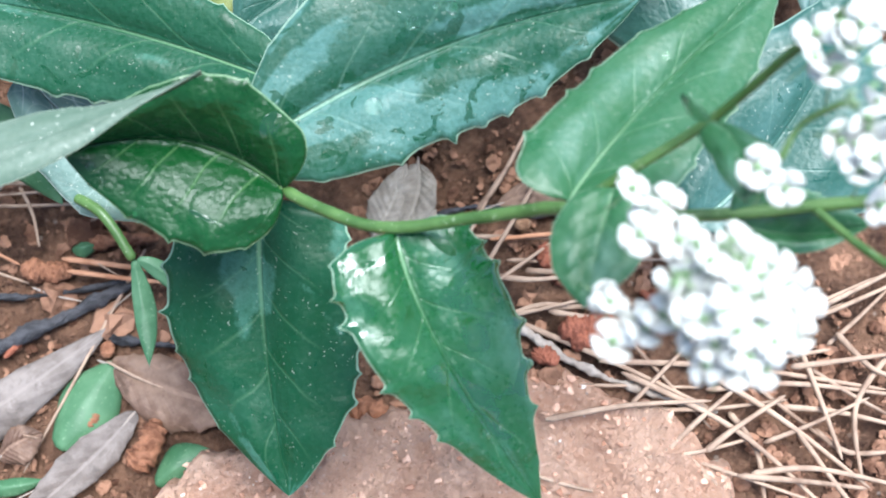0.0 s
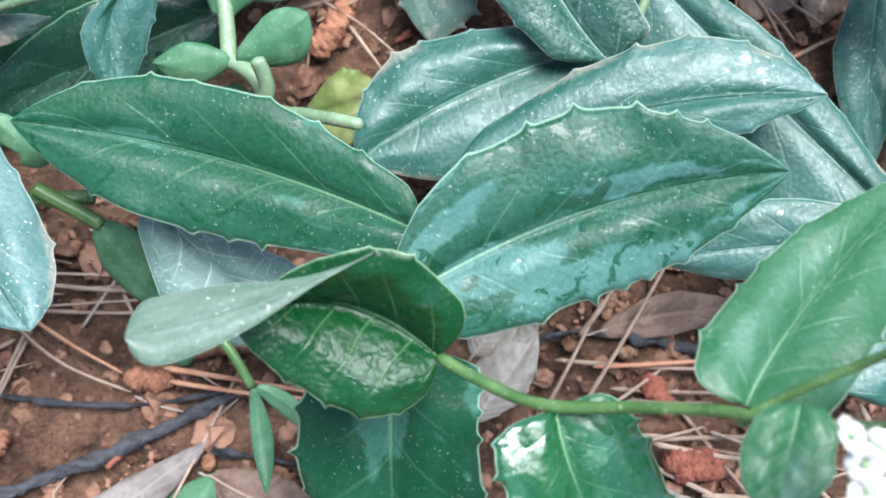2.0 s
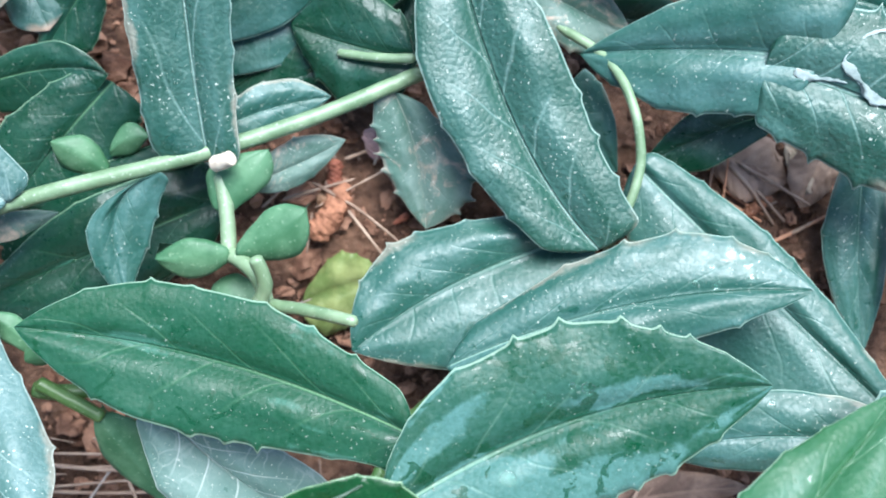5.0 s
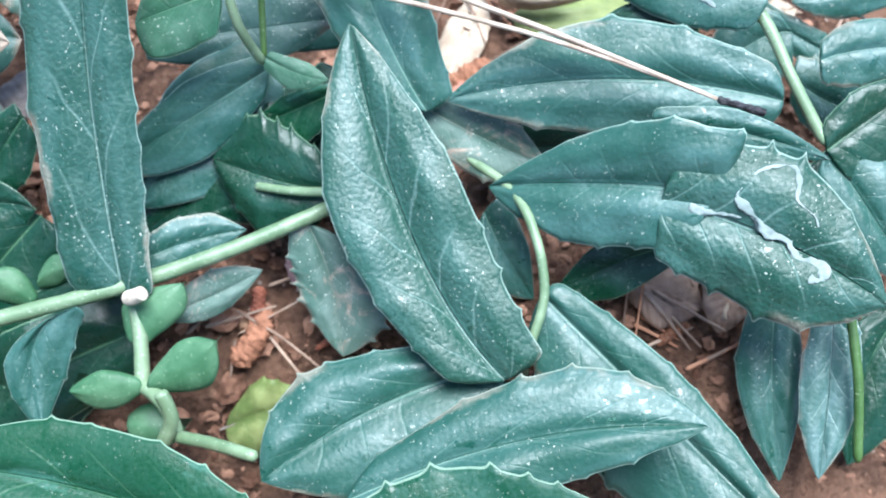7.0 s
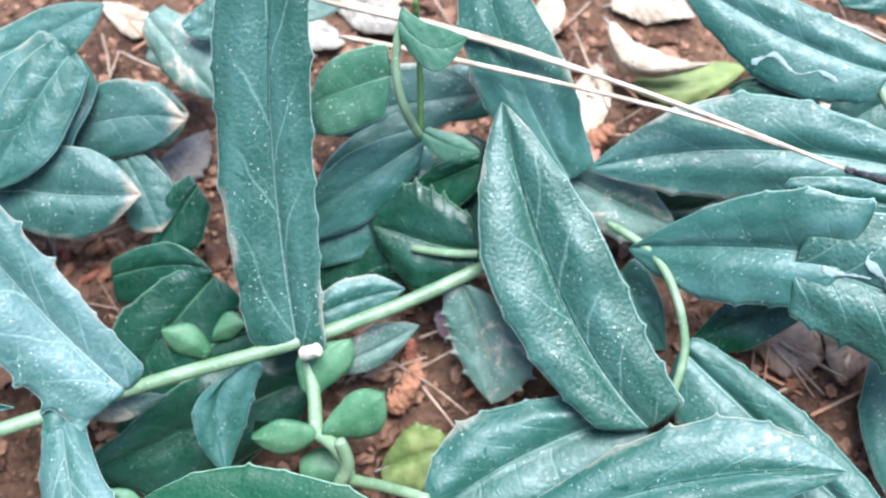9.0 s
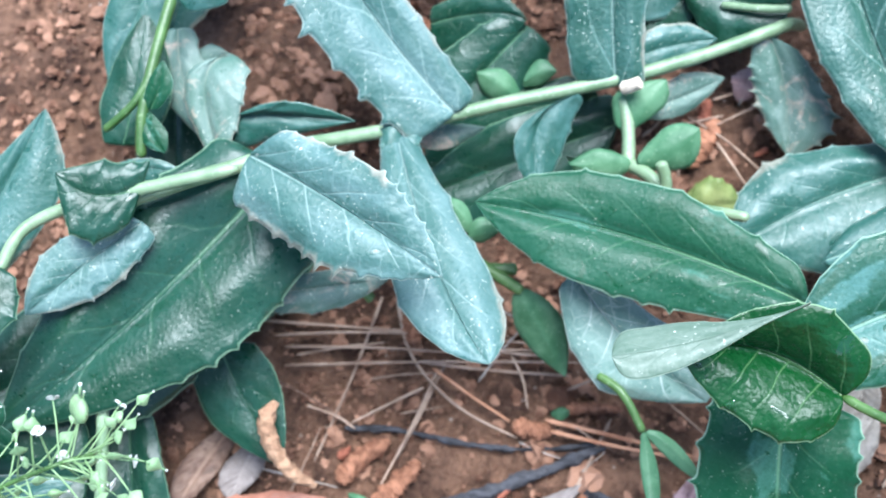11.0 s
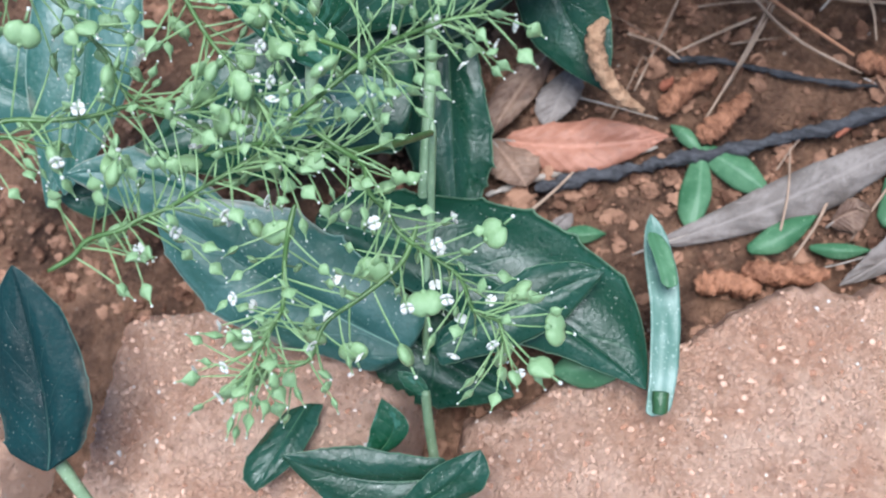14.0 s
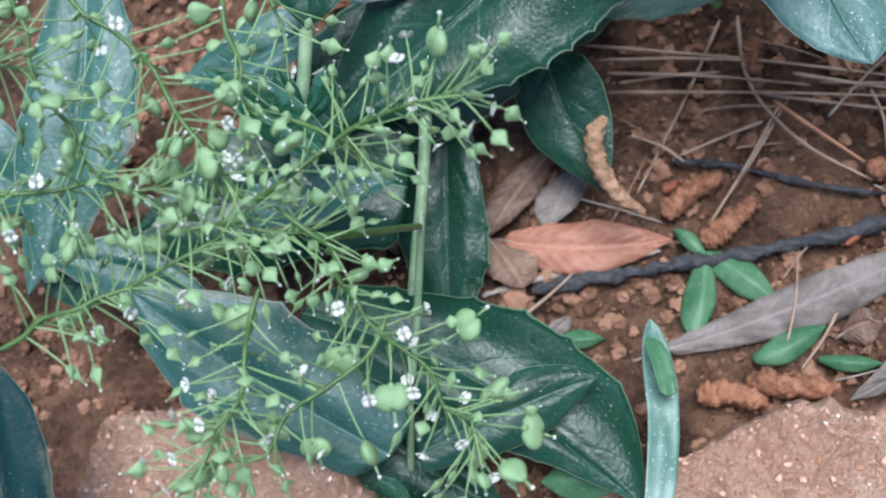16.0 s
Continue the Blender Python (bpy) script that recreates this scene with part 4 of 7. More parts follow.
tube(rosette, "stem", PALESTEM, [(2.71, 10.70, 6.40), (3.53, 9.87, 6.62), (3.96, 8.81, 6.70), (4.17, 7.76, 6.19), (3.91, 6.87, 5.53), (3.99, 7.00, 4.33), (4.32, 7.65, 2.39)], 0.10)

# long creeping stem with upright leaves
creeper = thing("creeping_cress_plant", "creeping cress stem with upright bluish toothed leaves", "plant")
tube(creeper, "stem", PALESTEM, [(-14.66, 3.15, 5.66), (-13.60, 3.53, 6.09), (-11.71, 4.58, 5.98), (-10.99, 5.26, 5.67), (-8.64, 6.62, 4.91), (-6.56, 7.29, 5.15), (-3.97, 8.05, 5.42), (-1.98, 8.83, 5.61), (-0.49, 9.55, 5.78), (0.04, 9.93, 5.64), (0.66, 10.84, 4.54)], 0.165)
tube(creeper, "scar", DRY, [(-3.79, 7.71, 5.57), (-3.56, 7.68, 5.78), (-3.44, 7.68, 5.89)], 0.16)
leaf(creeper, VEINED, (-3.92, 7.91, 5.39), (-4.51, 12.12, 9.59), (-3.97, 15.71, 13.57), (-5.64, 11.23, 8.71), (-3.63, 11.20, 8.84), um=0.42, bw=0.8, teeth=9, tooth=0.06, wave=0.09, point=2.6)
leaf(creeper, PALE, (-7.50, 6.96, 5.14), (-10.03, 8.94, 6.93), (-12.05, 11.15, 9.27), (-10.90, 7.76, 6.74), (-9.33, 9.34, 7.15), um=0.5, bw=0.8, teeth=8, tooth=0.09, wave=0.09, point=2.4)
leaf(creeper, PALE, (-11.30, 4.08, 7.11), (-9.33, 3.09, 7.13), (-7.18, 1.83, 6.98), (-8.80, 3.71, 7.72), (-9.99, 2.24, 6.54), um=0.45, bw=0.8, teeth=10, tooth=0.09, wave=0.09)
leaf(creeper, PALE, (-8.91, 6.87, 5.00), (-7.56, 3.20, 5.20), (-6.16, 0.88, 5.27), (-6.24, 2.72, 5.16), (-8.16, 2.20, 5.03), um=0.6, bw=0.3, teeth=4, tooth=0.06, wave=0.1, point=2.2)
leaf(creeper, BLUE, (-8.89, 6.88, 5.19), (-8.58, 6.26, 5.05), (-9.00, 5.61, 4.90), (-8.15, 6.29, 5.06), (-9.08, 6.45, 5.17), um=0.5, bw=0.7, teeth=3, tooth=0.12)
leaf(creeper, BLUE, (-3.87, 8.44, 5.49), (-2.87, 8.97, 5.59), (-1.68, 9.33, 5.60), (-2.89, 9.44, 5.88), (-2.86, 8.49, 5.19), um=0.5, bw=0.5, teeth=3)
leaf(creeper, WORN, (-3.22, 7.88, 4.58), (-2.36, 8.26, 4.71), (-1.36, 8.78, 4.93), (-2.44, 8.64, 5.05), (-2.23, 7.98, 4.43), um=0.5, bw=0.5, teeth=2)
leaf(creeper, DEEP, (-4.20, 8.64, 4.08), (-6.70, 7.47, 2.74), (-9.23, 6.07, 1.49), (-7.43, 8.12, 3.47), (-5.75, 6.17, 1.87), um=0.45, bw=0.6, teeth=3)
leaf(creeper, BLUE, (-4.76, 7.58, 5.42), (-5.59, 6.94, 4.90), (-5.36, 5.55, 4.07), (-6.10, 6.64, 4.82), (-4.95, 6.67, 4.51), um=0.5, bw=0.3, teeth=3)
leaf(creeper, WORN, (-8.53, 6.81, 4.29), (-7.70, 6.92, 4.26), (-6.78, 7.21, 4.33), (-7.65, 7.16, 4.40), (-7.72, 6.72, 4.02), um=0.55, bw=0.5, teeth=0)
leaf(creeper, DEEP, (-8.41, 9.99, 4.57), (-7.05, 10.09, 5.00), (-6.07, 9.94, 5.06), (-7.17, 10.47, 5.35), (-7.09, 9.46, 4.28), um=0.5, bw=0.7, teeth=0)
leaf(creeper, DEEP, (-6.53, 11.80, 5.69), (-7.07, 11.23, 5.11), (-7.68, 10.54, 4.45), (-7.32, 11.62, 5.45), (-6.55, 10.73, 4.70), um=0.5, bw=0.6, teeth=2)
leaf(creeper, DEEP, (-8.15, 9.50, 3.58), (-7.22, 9.40, 3.54), (-6.13, 9.44, 3.82), (-7.20, 9.87, 4.06), (-7.20, 8.83, 3.20), um=0.5, bw=0.6, teeth=2)
leaf(creeper, BLUE, (-13.07, 6.08, 4.80), (-12.10, 6.26, 5.35), (-9.70, 6.46, 5.19), (-11.66, 6.35, 5.74), (-12.00, 5.79, 4.84), um=0.35, bw=0.6, teeth=2)
leaf(creeper, WORN, (-12.56, 7.51, 5.86), (-13.12, 6.73, 5.65), (-12.37, 4.88, 4.54), (-13.61, 6.80, 5.70), (-12.18, 6.37, 5.65), um=0.4, bw=0.5, teeth=4)
leaf(creeper, FRESH, (-7.28, 7.09, 2.95), (-8.33, 6.42, 2.35), (-8.56, 5.55, 1.61), (-7.22, 6.20, 2.31), (-8.87, 6.38, 2.34), um=0.5, bw=0.6, teeth=2)

# low broad leaves under the seed heads
lower = thing("pod_bearing_cress_plant", "cress plant with dark broad leaves and green seed pods", "plant")
leaf(lower, DEEP, (-11.10, 4.86, 5.45), (-13.31, 1.94, 4.59), (-16.09, -1.18, 3.93), (-14.45, 3.11, 5.49), (-11.07, 1.48, 4.33), um=0.42, bw=0.75, teeth=8, tooth=0.04)
leaf(lower, DEEP, (-12.30, 1.79, 2.71), (-11.73, 0.92, 2.17), (-10.63, -0.47, 1.35), (-10.93, 1.31, 2.40), (-12.59, 0.51, 1.97), um=0.4, bw=0.8, teeth=0)
leaf(lower, DEEP, (-14.30, 0.68, 2.11), (-13.88, -1.41, 1.25), (-13.38, -3.87, 0.34), (-12.88, -1.93, 1.12), (-14.92, -1.80, 1.25), um=0.5, bw=0.6, teeth=6)
bent = leaf(lower, DEEP, (-15.81, -4.62, 2.81), (-12.04, -5.22, 2.50), (-8.72, -6.68, 1.75), (-10.76, -3.88, 2.10), (-11.69, -6.33, 2.40), um=(0.58, 0.5), bw=0.5, teeth=5, tooth=0.04, point=(2.6, 1.05))
leaf(bent, DEEP, (-12.77, -6.78, 2.75), (-11.23, -5.60, 2.85), (-9.86, -4.72, 2.75), (-11.20, -4.91, 2.95), (-10.96, -6.22, 2.60), um=0.55, bw=0.5, teeth=2, tooth=0.03, name='leaf_fold')
leaf(lower, BLUE, (-13.48, -6.86, 2.09), (-16.23, -6.12, 3.19), (-18.63, -5.21, 4.25), (-15.56, -4.86, 3.34), (-16.99, -7.05, 3.05), um=0.5, bw=0.6, teeth=3)
leaf(lower, BLUE, (-17.14, -5.18, 3.45), (-18.70, -4.73, 4.18), (-20.37, -5.03, 4.74), (-18.90, -4.22, 4.36), (-18.85, -5.39, 3.94), um=0.5, bw=0.6, teeth=3)
leaf(lower, DEEP, (-14.71, -5.90, 2.01), (-13.19, -6.68, 1.42), (-11.36, -7.22, 0.82), (-12.60, -6.09, 1.42), (-13.92, -7.77, 1.33), um=0.5, bw=0.7, teeth=3)
leaf(lower, DEEP, (-15.24, -8.29, 2.20), (-15.44, -9.34, 2.70), (-15.68, -10.16, 2.75), (-14.97, -9.18, 2.60), (-16.01, -9.59, 2.70), um=0.5, bw=0.7, teeth=2)
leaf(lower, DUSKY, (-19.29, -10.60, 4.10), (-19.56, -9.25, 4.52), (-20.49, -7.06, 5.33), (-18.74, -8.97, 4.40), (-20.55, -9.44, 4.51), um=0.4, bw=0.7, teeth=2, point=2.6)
leaf(lower, DEEP, (-12.11, -9.03, 1.98), (-13.62, -9.49, 2.22), (-15.28, -9.41, 2.89), (-13.83, -8.93, 2.62), (-13.48, -10.27, 1.84), um=0.5, bw=0.5, teeth=3)
leaf(lower, DEEP, (-12.72, -9.90, 2.50), (-11.99, -9.25, 2.70), (-11.51, -8.52, 2.90), (-12.38, -9.09, 2.75), (-11.40, -9.23, 2.60), um=0.5, bw=0.6, teeth=1, tooth=0.03)
leaf(lower, FRESH, (-13.76, -9.07, 2.03), (-13.38, -8.45, 2.30), (-13.66, -7.94, 2.61), (-13.09, -8.38, 2.24), (-13.80, -8.55, 2.38), um=0.5, bw=0.5, teeth=0)
leaf(lower, FRESH, (-12.82, -7.65, 2.57), (-13.07, -7.46, 2.68), (-13.42, -7.36, 2.80), (-12.98, -7.37, 2.68), (-13.21, -7.63, 2.67), um=0.5, bw=0.5, teeth=0)
tube(lower, "stem", PALESTEM, [(-12.63, -8.87, 1.26), (-12.76, -8.18, 2.00), (-12.85, -7.60, 2.59)], 0.11)
leaf(lower, BLUE, (-17.64, 1.26, 4.84), (-16.89, 2.89, 5.66), (-15.96, 5.06, 6.68), (-17.68, 2.57, 5.62), (-15.65, 3.22, 5.53), um=0.45, bw=0.6, teeth=3)
leaf(lower, DEEP, (-13.49, 3.50, 6.56), (-14.29, 3.07, 6.71), (-15.07, 3.26, 7.11), (-14.12, 3.71, 6.96), (-14.42, 2.17, 6.34), um=0.5, bw=0.8, teeth=2)
leaf(lower, DEEP, (-15.88, 1.30, 6.82), (-15.83, 0.51, 6.69), (-15.87, -0.29, 6.36), (-15.14, 0.35, 6.65), (-16.61, 0.51, 6.80), um=0.45, bw=0.8, teeth=3)
leaf(lower, PALE, (-13.55, 2.99, 5.92), (-14.60, 2.00, 5.64), (-15.62, 0.92, 5.31), (-15.27, 2.18, 5.91), (-14.03, 1.70, 5.32), um=0.5, bw=0.6, teeth=4)
leaf(lower, PALE, (-15.91, 1.31, 6.17), (-16.40, 1.76, 6.43), (-16.99, 1.58, 6.43), (-16.43, 2.17, 6.60), (-16.58, 1.38, 6.29), um=0.5, bw=0.6, teeth=2)
leaf(lower, BLUE, (-16.49, 0.47, 5.01), (-17.57, -0.31, 4.82), (-18.91, -0.91, 4.74), (-17.64, 0.43, 5.14), (-17.41, -0.82, 4.58), um=0.5, bw=0.6, teeth=2)
leaf(lower, FRESH, (-14.90, -2.53, 6.15), (-15.77, -2.24, 6.61), (-16.88, -1.86, 7.03), (-15.67, -1.80, 6.89), (-15.89, -2.60, 6.36), um=0.5, bw=0.6, teeth=0)
leaf(lower, FRESH, (-15.45, -2.05, 6.21), (-15.65, -1.77, 6.58), (-15.85, -1.41, 6.86), (-15.45, -1.65, 6.60), (-15.90, -1.80, 6.59), um=0.5, bw=0.6, teeth=0)
leaf(lower, FRESH, (-15.34, -2.03, 6.20), (-14.99, -1.68, 6.53), (-15.04, -1.26, 6.82), (-14.76, -1.65, 6.51), (-15.25, -1.62, 6.59), um=0.5, bw=0.6, teeth=3)
leaf(lower, BLUE, (-16.82, -3.30, 4.54), (-15.87, -2.87, 4.60), (-13.94, -2.21, 4.63), (-15.81, -2.35, 4.81), (-15.60, -3.35, 4.36), um=0.5, bw=0.6, teeth=2)
leaf(lower, BLUE, (-21.29, -0.64, 4.76), (-20.42, -1.71, 4.30), (-21.24, -3.92, 3.89), (-20.15, -1.21, 4.38), (-21.56, -1.83, 4.50), um=0.5, bw=0.6, teeth=2)
leaf(lower, BLUE, (-21.96, -2.25, 4.47), (-21.31, -3.48, 4.02), (-21.34, -5.52, 3.49), (-20.59, -2.88, 4.03), (-21.98, -3.61, 4.12), um=0.5, bw=0.6, teeth=2)
leaf(lower, DEEP, (-19.37, -3.55, 2.98), (-20.26, -4.66, 2.87), (-21.50, -5.14, 2.99), (-20.37, -3.99, 3.07), (-20.29, -5.25, 2.72), um=0.5, bw=0.6, teeth=2)
tube(lower, "stem", PALESTEM, [(-11.58, 3.98, 6.74), (-13.37, 3.46, 6.53), (-14.97, 2.95, 6.31), (-15.82, 2.37, 6.17), (-15.97, 1.41, 6.22)], 0.14)
tube(lower, "stem", PALESTEM, [(-15.90, -0.20, 6.18), (-15.66, -1.04, 6.23), (-15.45, -2.05, 6.21), (-15.40, -3.42, 5.40)], 0.13)
tube(lower, "stem", PALESTEM, [(-14.42, 3.10, 4.77), (-14.51, 2.09, 4.35), (-15.33, 0.36, 3.28), (-15.88, -1.00, 2.55)], 0.11)
tube(lower, "stem", PALESTEM, [(-14.17, 0.13, 4.02), (-13.95, -1.59, 3.25), (-13.83, -3.14, 2.69), (-13.75, -4.21, 2.22)], 0.13)
leaf(lower, BLUE, (-21.10, 0.46, 5.74), (-20.69, -2.20, 4.83), (-20.76, -5.28, 3.91), (-19.59, -1.96, 4.69), (-21.83, -2.71, 4.99), um=0.5, bw=0.6, teeth=3)
leaf(lower, DEEP, (-14.44, -1.57, 2.66), (-17.07, -2.24, 3.20), (-19.58, -3.92, 3.48), (-17.07, -0.74, 3.82), (-16.94, -3.83, 2.52), um=0.5, bw=0.7, teeth=4)
leaf(lower, DEEP, (-13.13, 2.27, 3.03), (-15.35, 0.91, 3.22), (-17.51, -0.78, 3.28), (-16.08, 1.91, 3.88), (-14.52, -0.64, 2.34), um=0.5, bw=0.7, teeth=4)
leaf(lower, DEEP, (-13.24, -5.43, 1.33), (-13.68, -6.65, 1.15), (-14.93, -8.29, 1.07), (-12.51, -6.90, 0.72), (-14.82, -6.51, 1.53), um=0.5, bw=0.7, teeth=3)
leaf(lower, FRESH, (-15.37, -1.63, 4.44), (-16.52, -1.36, 5.10), (-17.91, -1.05, 5.72), (-16.45, -0.98, 5.31), (-16.91, -1.77, 4.96), um=0.5, bw=0.6, teeth=0)
leaf(lower, BLUE, (-24.11, -3.50, 5.28), (-22.78, -3.33, 4.95), (-21.07, -3.83, 4.28), (-23.07, -4.45, 4.65), (-22.35, -2.45, 5.12), um=0.5, bw=0.6, teeth=3)

tube(lower, "stem", PALESTEM, [(-19.28, -10.38, 3.86), (-18.99, -10.75, 3.53), (-18.69, -11.12, 3.20)], 0.13)
# seed heads
raceme(lower, [(-14.20, -4.85, 9.35), (-13.28, -3.95, 9.57), (-12.20, -3.37, 9.98), (-11.52, -3.07, 9.99)], 44, 0.95, 0.45, 0.25)
raceme(lower, [(-13.85, -4.84, 9.37), (-13.02, -5.18, 8.95), (-12.65, -5.69, 8.60), (-11.98, -6.16, 8.30), (-11.22, -6.80, 7.92), (-10.73, -7.20, 7.67)], 60, 0.85, 0.28, 0.20)
raceme(lower, [(-18.48, -6.08, 10.37), (-17.30, -5.60, 10.19), (-16.21, -5.16, 10.02), (-15.20, -4.84, 9.73)], 36, 0.90, 0.30, 0.10)
raceme(lower, [(-17.01, -7.60, 9.56), (-16.52, -7.05, 9.58), (-15.86, -6.61, 9.52), (-15.03, -5.96, 9.48), (-14.15, -4.97, 9.42)], 56, 0.95, 0.30, 0.15)
raceme(lower, [(-17.69, -2.23, 11.22), (-16.82, -3.02, 10.77), (-16.08, -3.30, 10.50), (-15.41, -3.91, 10.15), (-14.85, -4.39, 9.87), (-14.29, -4.85, 9.49)], 44, 0.90, 0.30, 0.15)
raceme(lower, [(-13.85, -5.93, 9.07), (-13.87, -6.75, 8.85), (-13.81, -7.53, 8.73), (-14.03, -8.33, 8.67)], 38, 0.90, 0.20, 0.30)
raceme(lower, [(-15.03, -2.38, 10.47), (-14.60, -3.20, 10.13), (-14.30, -3.78, 9.89)], 14, 0.70, 0.25, 0.10)
raceme(lower, [(-18.44, -2.03, 11.47), (-17.77, -3.10, 11.00), (-17.35, -3.89, 10.67), (-16.63, -4.56, 10.30), (-16.06, -5.09, 10.00)], 26, 0.90, 0.30, 0.10)
raceme(lower, [(-12.19, -5.78, 8.45), (-12.77, -6.95, 8.39), (-13.36, -8.02, 8.36), (-14.07, -8.38, 8.56)], 30, 0.90, 0.20, 0.25)
raceme(lower, [(-15.13, -5.58, 9.61), (-14.31, -5.21, 9.39), (-13.31, -4.98, 9.08)], 32, 1.00, 0.25, 0.20)
raceme(lower, [(-18.81, -3.54, 11.15), (-18.26, -3.87, 10.92), (-17.33, -3.93, 10.66)], 26, 0.95, 0.30, 0.05)
raceme(lower, [(-18.77, -6.22, 10.41), (-18.14, -6.21, 10.24), (-17.48, -5.93, 10.14)], 14, 0.80, 0.20, 0.10)
raceme(lower, [(-14.09, -3.48, 9.27), (-13.35, -3.70, 9.23), (-12.77, -3.95, 9.22)], 12, 0.80, 0.30, 0.10)
raceme(lower, [(-16.19, -0.74, 10.16), (-15.28, -1.17, 9.86), (-14.45, -2.29, 9.53)], 22, 0.90, 0.30, 0.10)
tube(lower, "stem", PALESTEM, [(-13.40, -2.79, 4.46), (-13.28, -4.42, 3.43), (-13.26, -5.73, 2.54), (-13.17, -7.62, 0.78)], 0.08)
tube(lower, "stem", STEM, [(-13.39, -4.98, 8.76), (-13.15, -4.25, 7.29), (-13.37, -2.98, 4.39)], 0.07)

# white flower heads
heads = part("flower_head", None, None, cress, "dense white four-petalled flower head")
flower(heads, (4.00, -2.73, 12.27), 0.23)
flower(heads, (3.65, -2.28, 11.97), 0.23)
flower(heads, (3.79, -2.64, 12.28), 0.23)
flower(heads, (3.44, -2.07, 12.13), 0.23)
flower(heads, (3.83, -2.13, 11.94), 0.23)
flower(heads, (3.40, -2.62, 12.37), 0.23)
flower(heads, (4.40, -2.56, 12.10), 0.23)
flower(heads, (4.39, -2.92, 12.48), 0.23)
flower(heads, (3.84, -2.90, 12.28), 0.23)
flower(heads, (4.01, -3.06, 12.55), 0.23)
flower(heads, (4.32, -3.29, 12.56), 0.23)
flower(heads, (4.78, -3.03, 12.26), 0.23)
flower(heads, (3.76, -3.22, 12.42), 0.23)
flower(heads, (3.82, -3.57, 13.01), 0.23)
flower(heads, (4.34, -3.52, 12.46), 0.23)
flower(heads, (4.88, -3.32, 12.08), 0.23)
flower(heads, (3.67, -3.28, 11.99), 0.23)
flower(heads, (3.54, -3.17, 11.54), 0.23)
flower(heads, (3.26, -3.05, 11.67), 0.23)
flower(heads, (3.27, -3.42, 11.58), 0.23)
flower(heads, (3.57, -3.32, 11.72), 0.23)
flower(heads, (3.72, -3.58, 12.46), 0.23)
flower(heads, (3.85, -3.78, 12.71), 0.23)
flower(heads, (4.26, -3.77, 12.35), 0.23)
flower(heads, (4.48, -3.65, 12.41), 0.23)
flower(heads, (4.19, -3.77, 12.04), 0.23)
flower(heads, (4.23, -3.84, 12.20), 0.23)
flower(heads, (3.89, -3.81, 12.26), 0.23)
flower(heads, (3.30, -2.81, 11.21), 0.23)
flower(heads, (5.21, -3.12, 11.67), 0.23)
flower(heads, (4.85, -1.92, 11.96), 0.23)
flower(heads, (4.87, -2.14, 12.36), 0.23)
flower(heads, (4.58, -1.95, 12.42), 0.23)
flower(heads, (5.15, -0.83, 12.93), 0.23)
flower(heads, (5.29, -1.01, 13.05), 0.23)
flower(heads, (5.05, -1.11, 12.94), 0.23)
flower(heads, (5.49, -0.65, 12.73), 0.23)
flower(heads, (5.29, -1.18, 12.81), 0.23)
flower(heads, (5.54, -0.76, 13.19), 0.23)
flower(heads, (5.42, -0.90, 13.25), 0.23)
flower(heads, (5.77, -1.37, 12.60), 0.23)
flower(heads, (5.33, -1.77, 12.63), 0.23)
flower(heads, (5.54, -1.73, 12.81), 0.23)
flower(heads, (5.41, -2.17, 13.02), 0.23)
flower(heads, (5.35, -2.22, 12.87), 0.23)
flower(heads, (5.74, -2.31, 12.37), 0.23)
flower(heads, (5.73, -1.24, 13.11), 0.23)
flower(heads, (5.76, -1.77, 13.12), 0.23)
flower(heads, (5.60, -2.21, 13.01), 0.23)
flower(heads, (3.89, -3.02, 12.30), 0.23)
flower(heads, (4.07, -3.30, 12.78), 0.23)
flower(heads, (3.72, -3.61, 12.87), 0.23)
flower(heads, (4.44, -3.34, 12.50), 0.23)
flower(heads, (3.94, -3.74, 12.97), 0.23)
flower(heads, (4.44, -3.63, 12.31), 0.23)
flower(heads, (3.69, -3.08, 12.34), 0.23)
flower(heads, (3.88, -3.02, 12.72), 0.23)
flower(heads, (4.36, -2.78, 12.36), 0.23)
flower(heads, (4.54, -2.99, 12.53), 0.23)
flower(heads, (3.70, -3.54, 12.72), 0.23)
flower(heads, (3.76, -3.25, 12.14), 0.23)
flower(heads, (4.10, -3.74, 12.32), 0.23)
flower(heads, (4.75, -3.58, 12.28), 0.23)
flower(heads, (4.54, -3.78, 11.99), 0.23)
bud(heads, (3.79, -3.18, 12.09), 0.064)
bud(heads, (3.82, -3.45, 12.55), 0.053)
bud(heads, (3.75, -3.22, 12.21), 0.068)
bud(heads, (4.18, -2.77, 12.51), 0.068)
bud(heads, (4.04, -3.04, 12.54), 0.059)
bud(heads, (3.63, -3.08, 12.58), 0.078)
bud(heads, (4.29, -3.24, 12.46), 0.059)
bud(heads, (3.98, -3.05, 12.38), 0.089)
bud(heads, (3.71, -3.06, 12.44), 0.079)
bud(heads, (4.39, -3.25, 12.36), 0.080)
bud(heads, (4.23, -3.28, 12.28), 0.077)
bud(heads, (3.82, -3.35, 12.41), 0.075)
bud(heads, (4.42, -3.30, 12.11), 0.050)
bud(heads, (3.87, -2.99, 12.55), 0.056)
bud(heads, (4.05, -2.87, 12.67), 0.088)
bud(heads, (4.15, -3.15, 12.70), 0.088)
bud(heads, (4.17, -2.95, 12.64), 0.076)
bud(heads, (4.29, -2.86, 12.29), 0.063)
bud(heads, (3.78, -3.35, 12.55), 0.077)
bud(heads, (3.76, -3.18, 12.54), 0.065)
bud(heads, (4.39, -3.09, 12.54), 0.075)
bud(heads, (3.85, -2.90, 12.58), 0.061)
bud(heads, (3.70, -3.44, 12.59), 0.082)
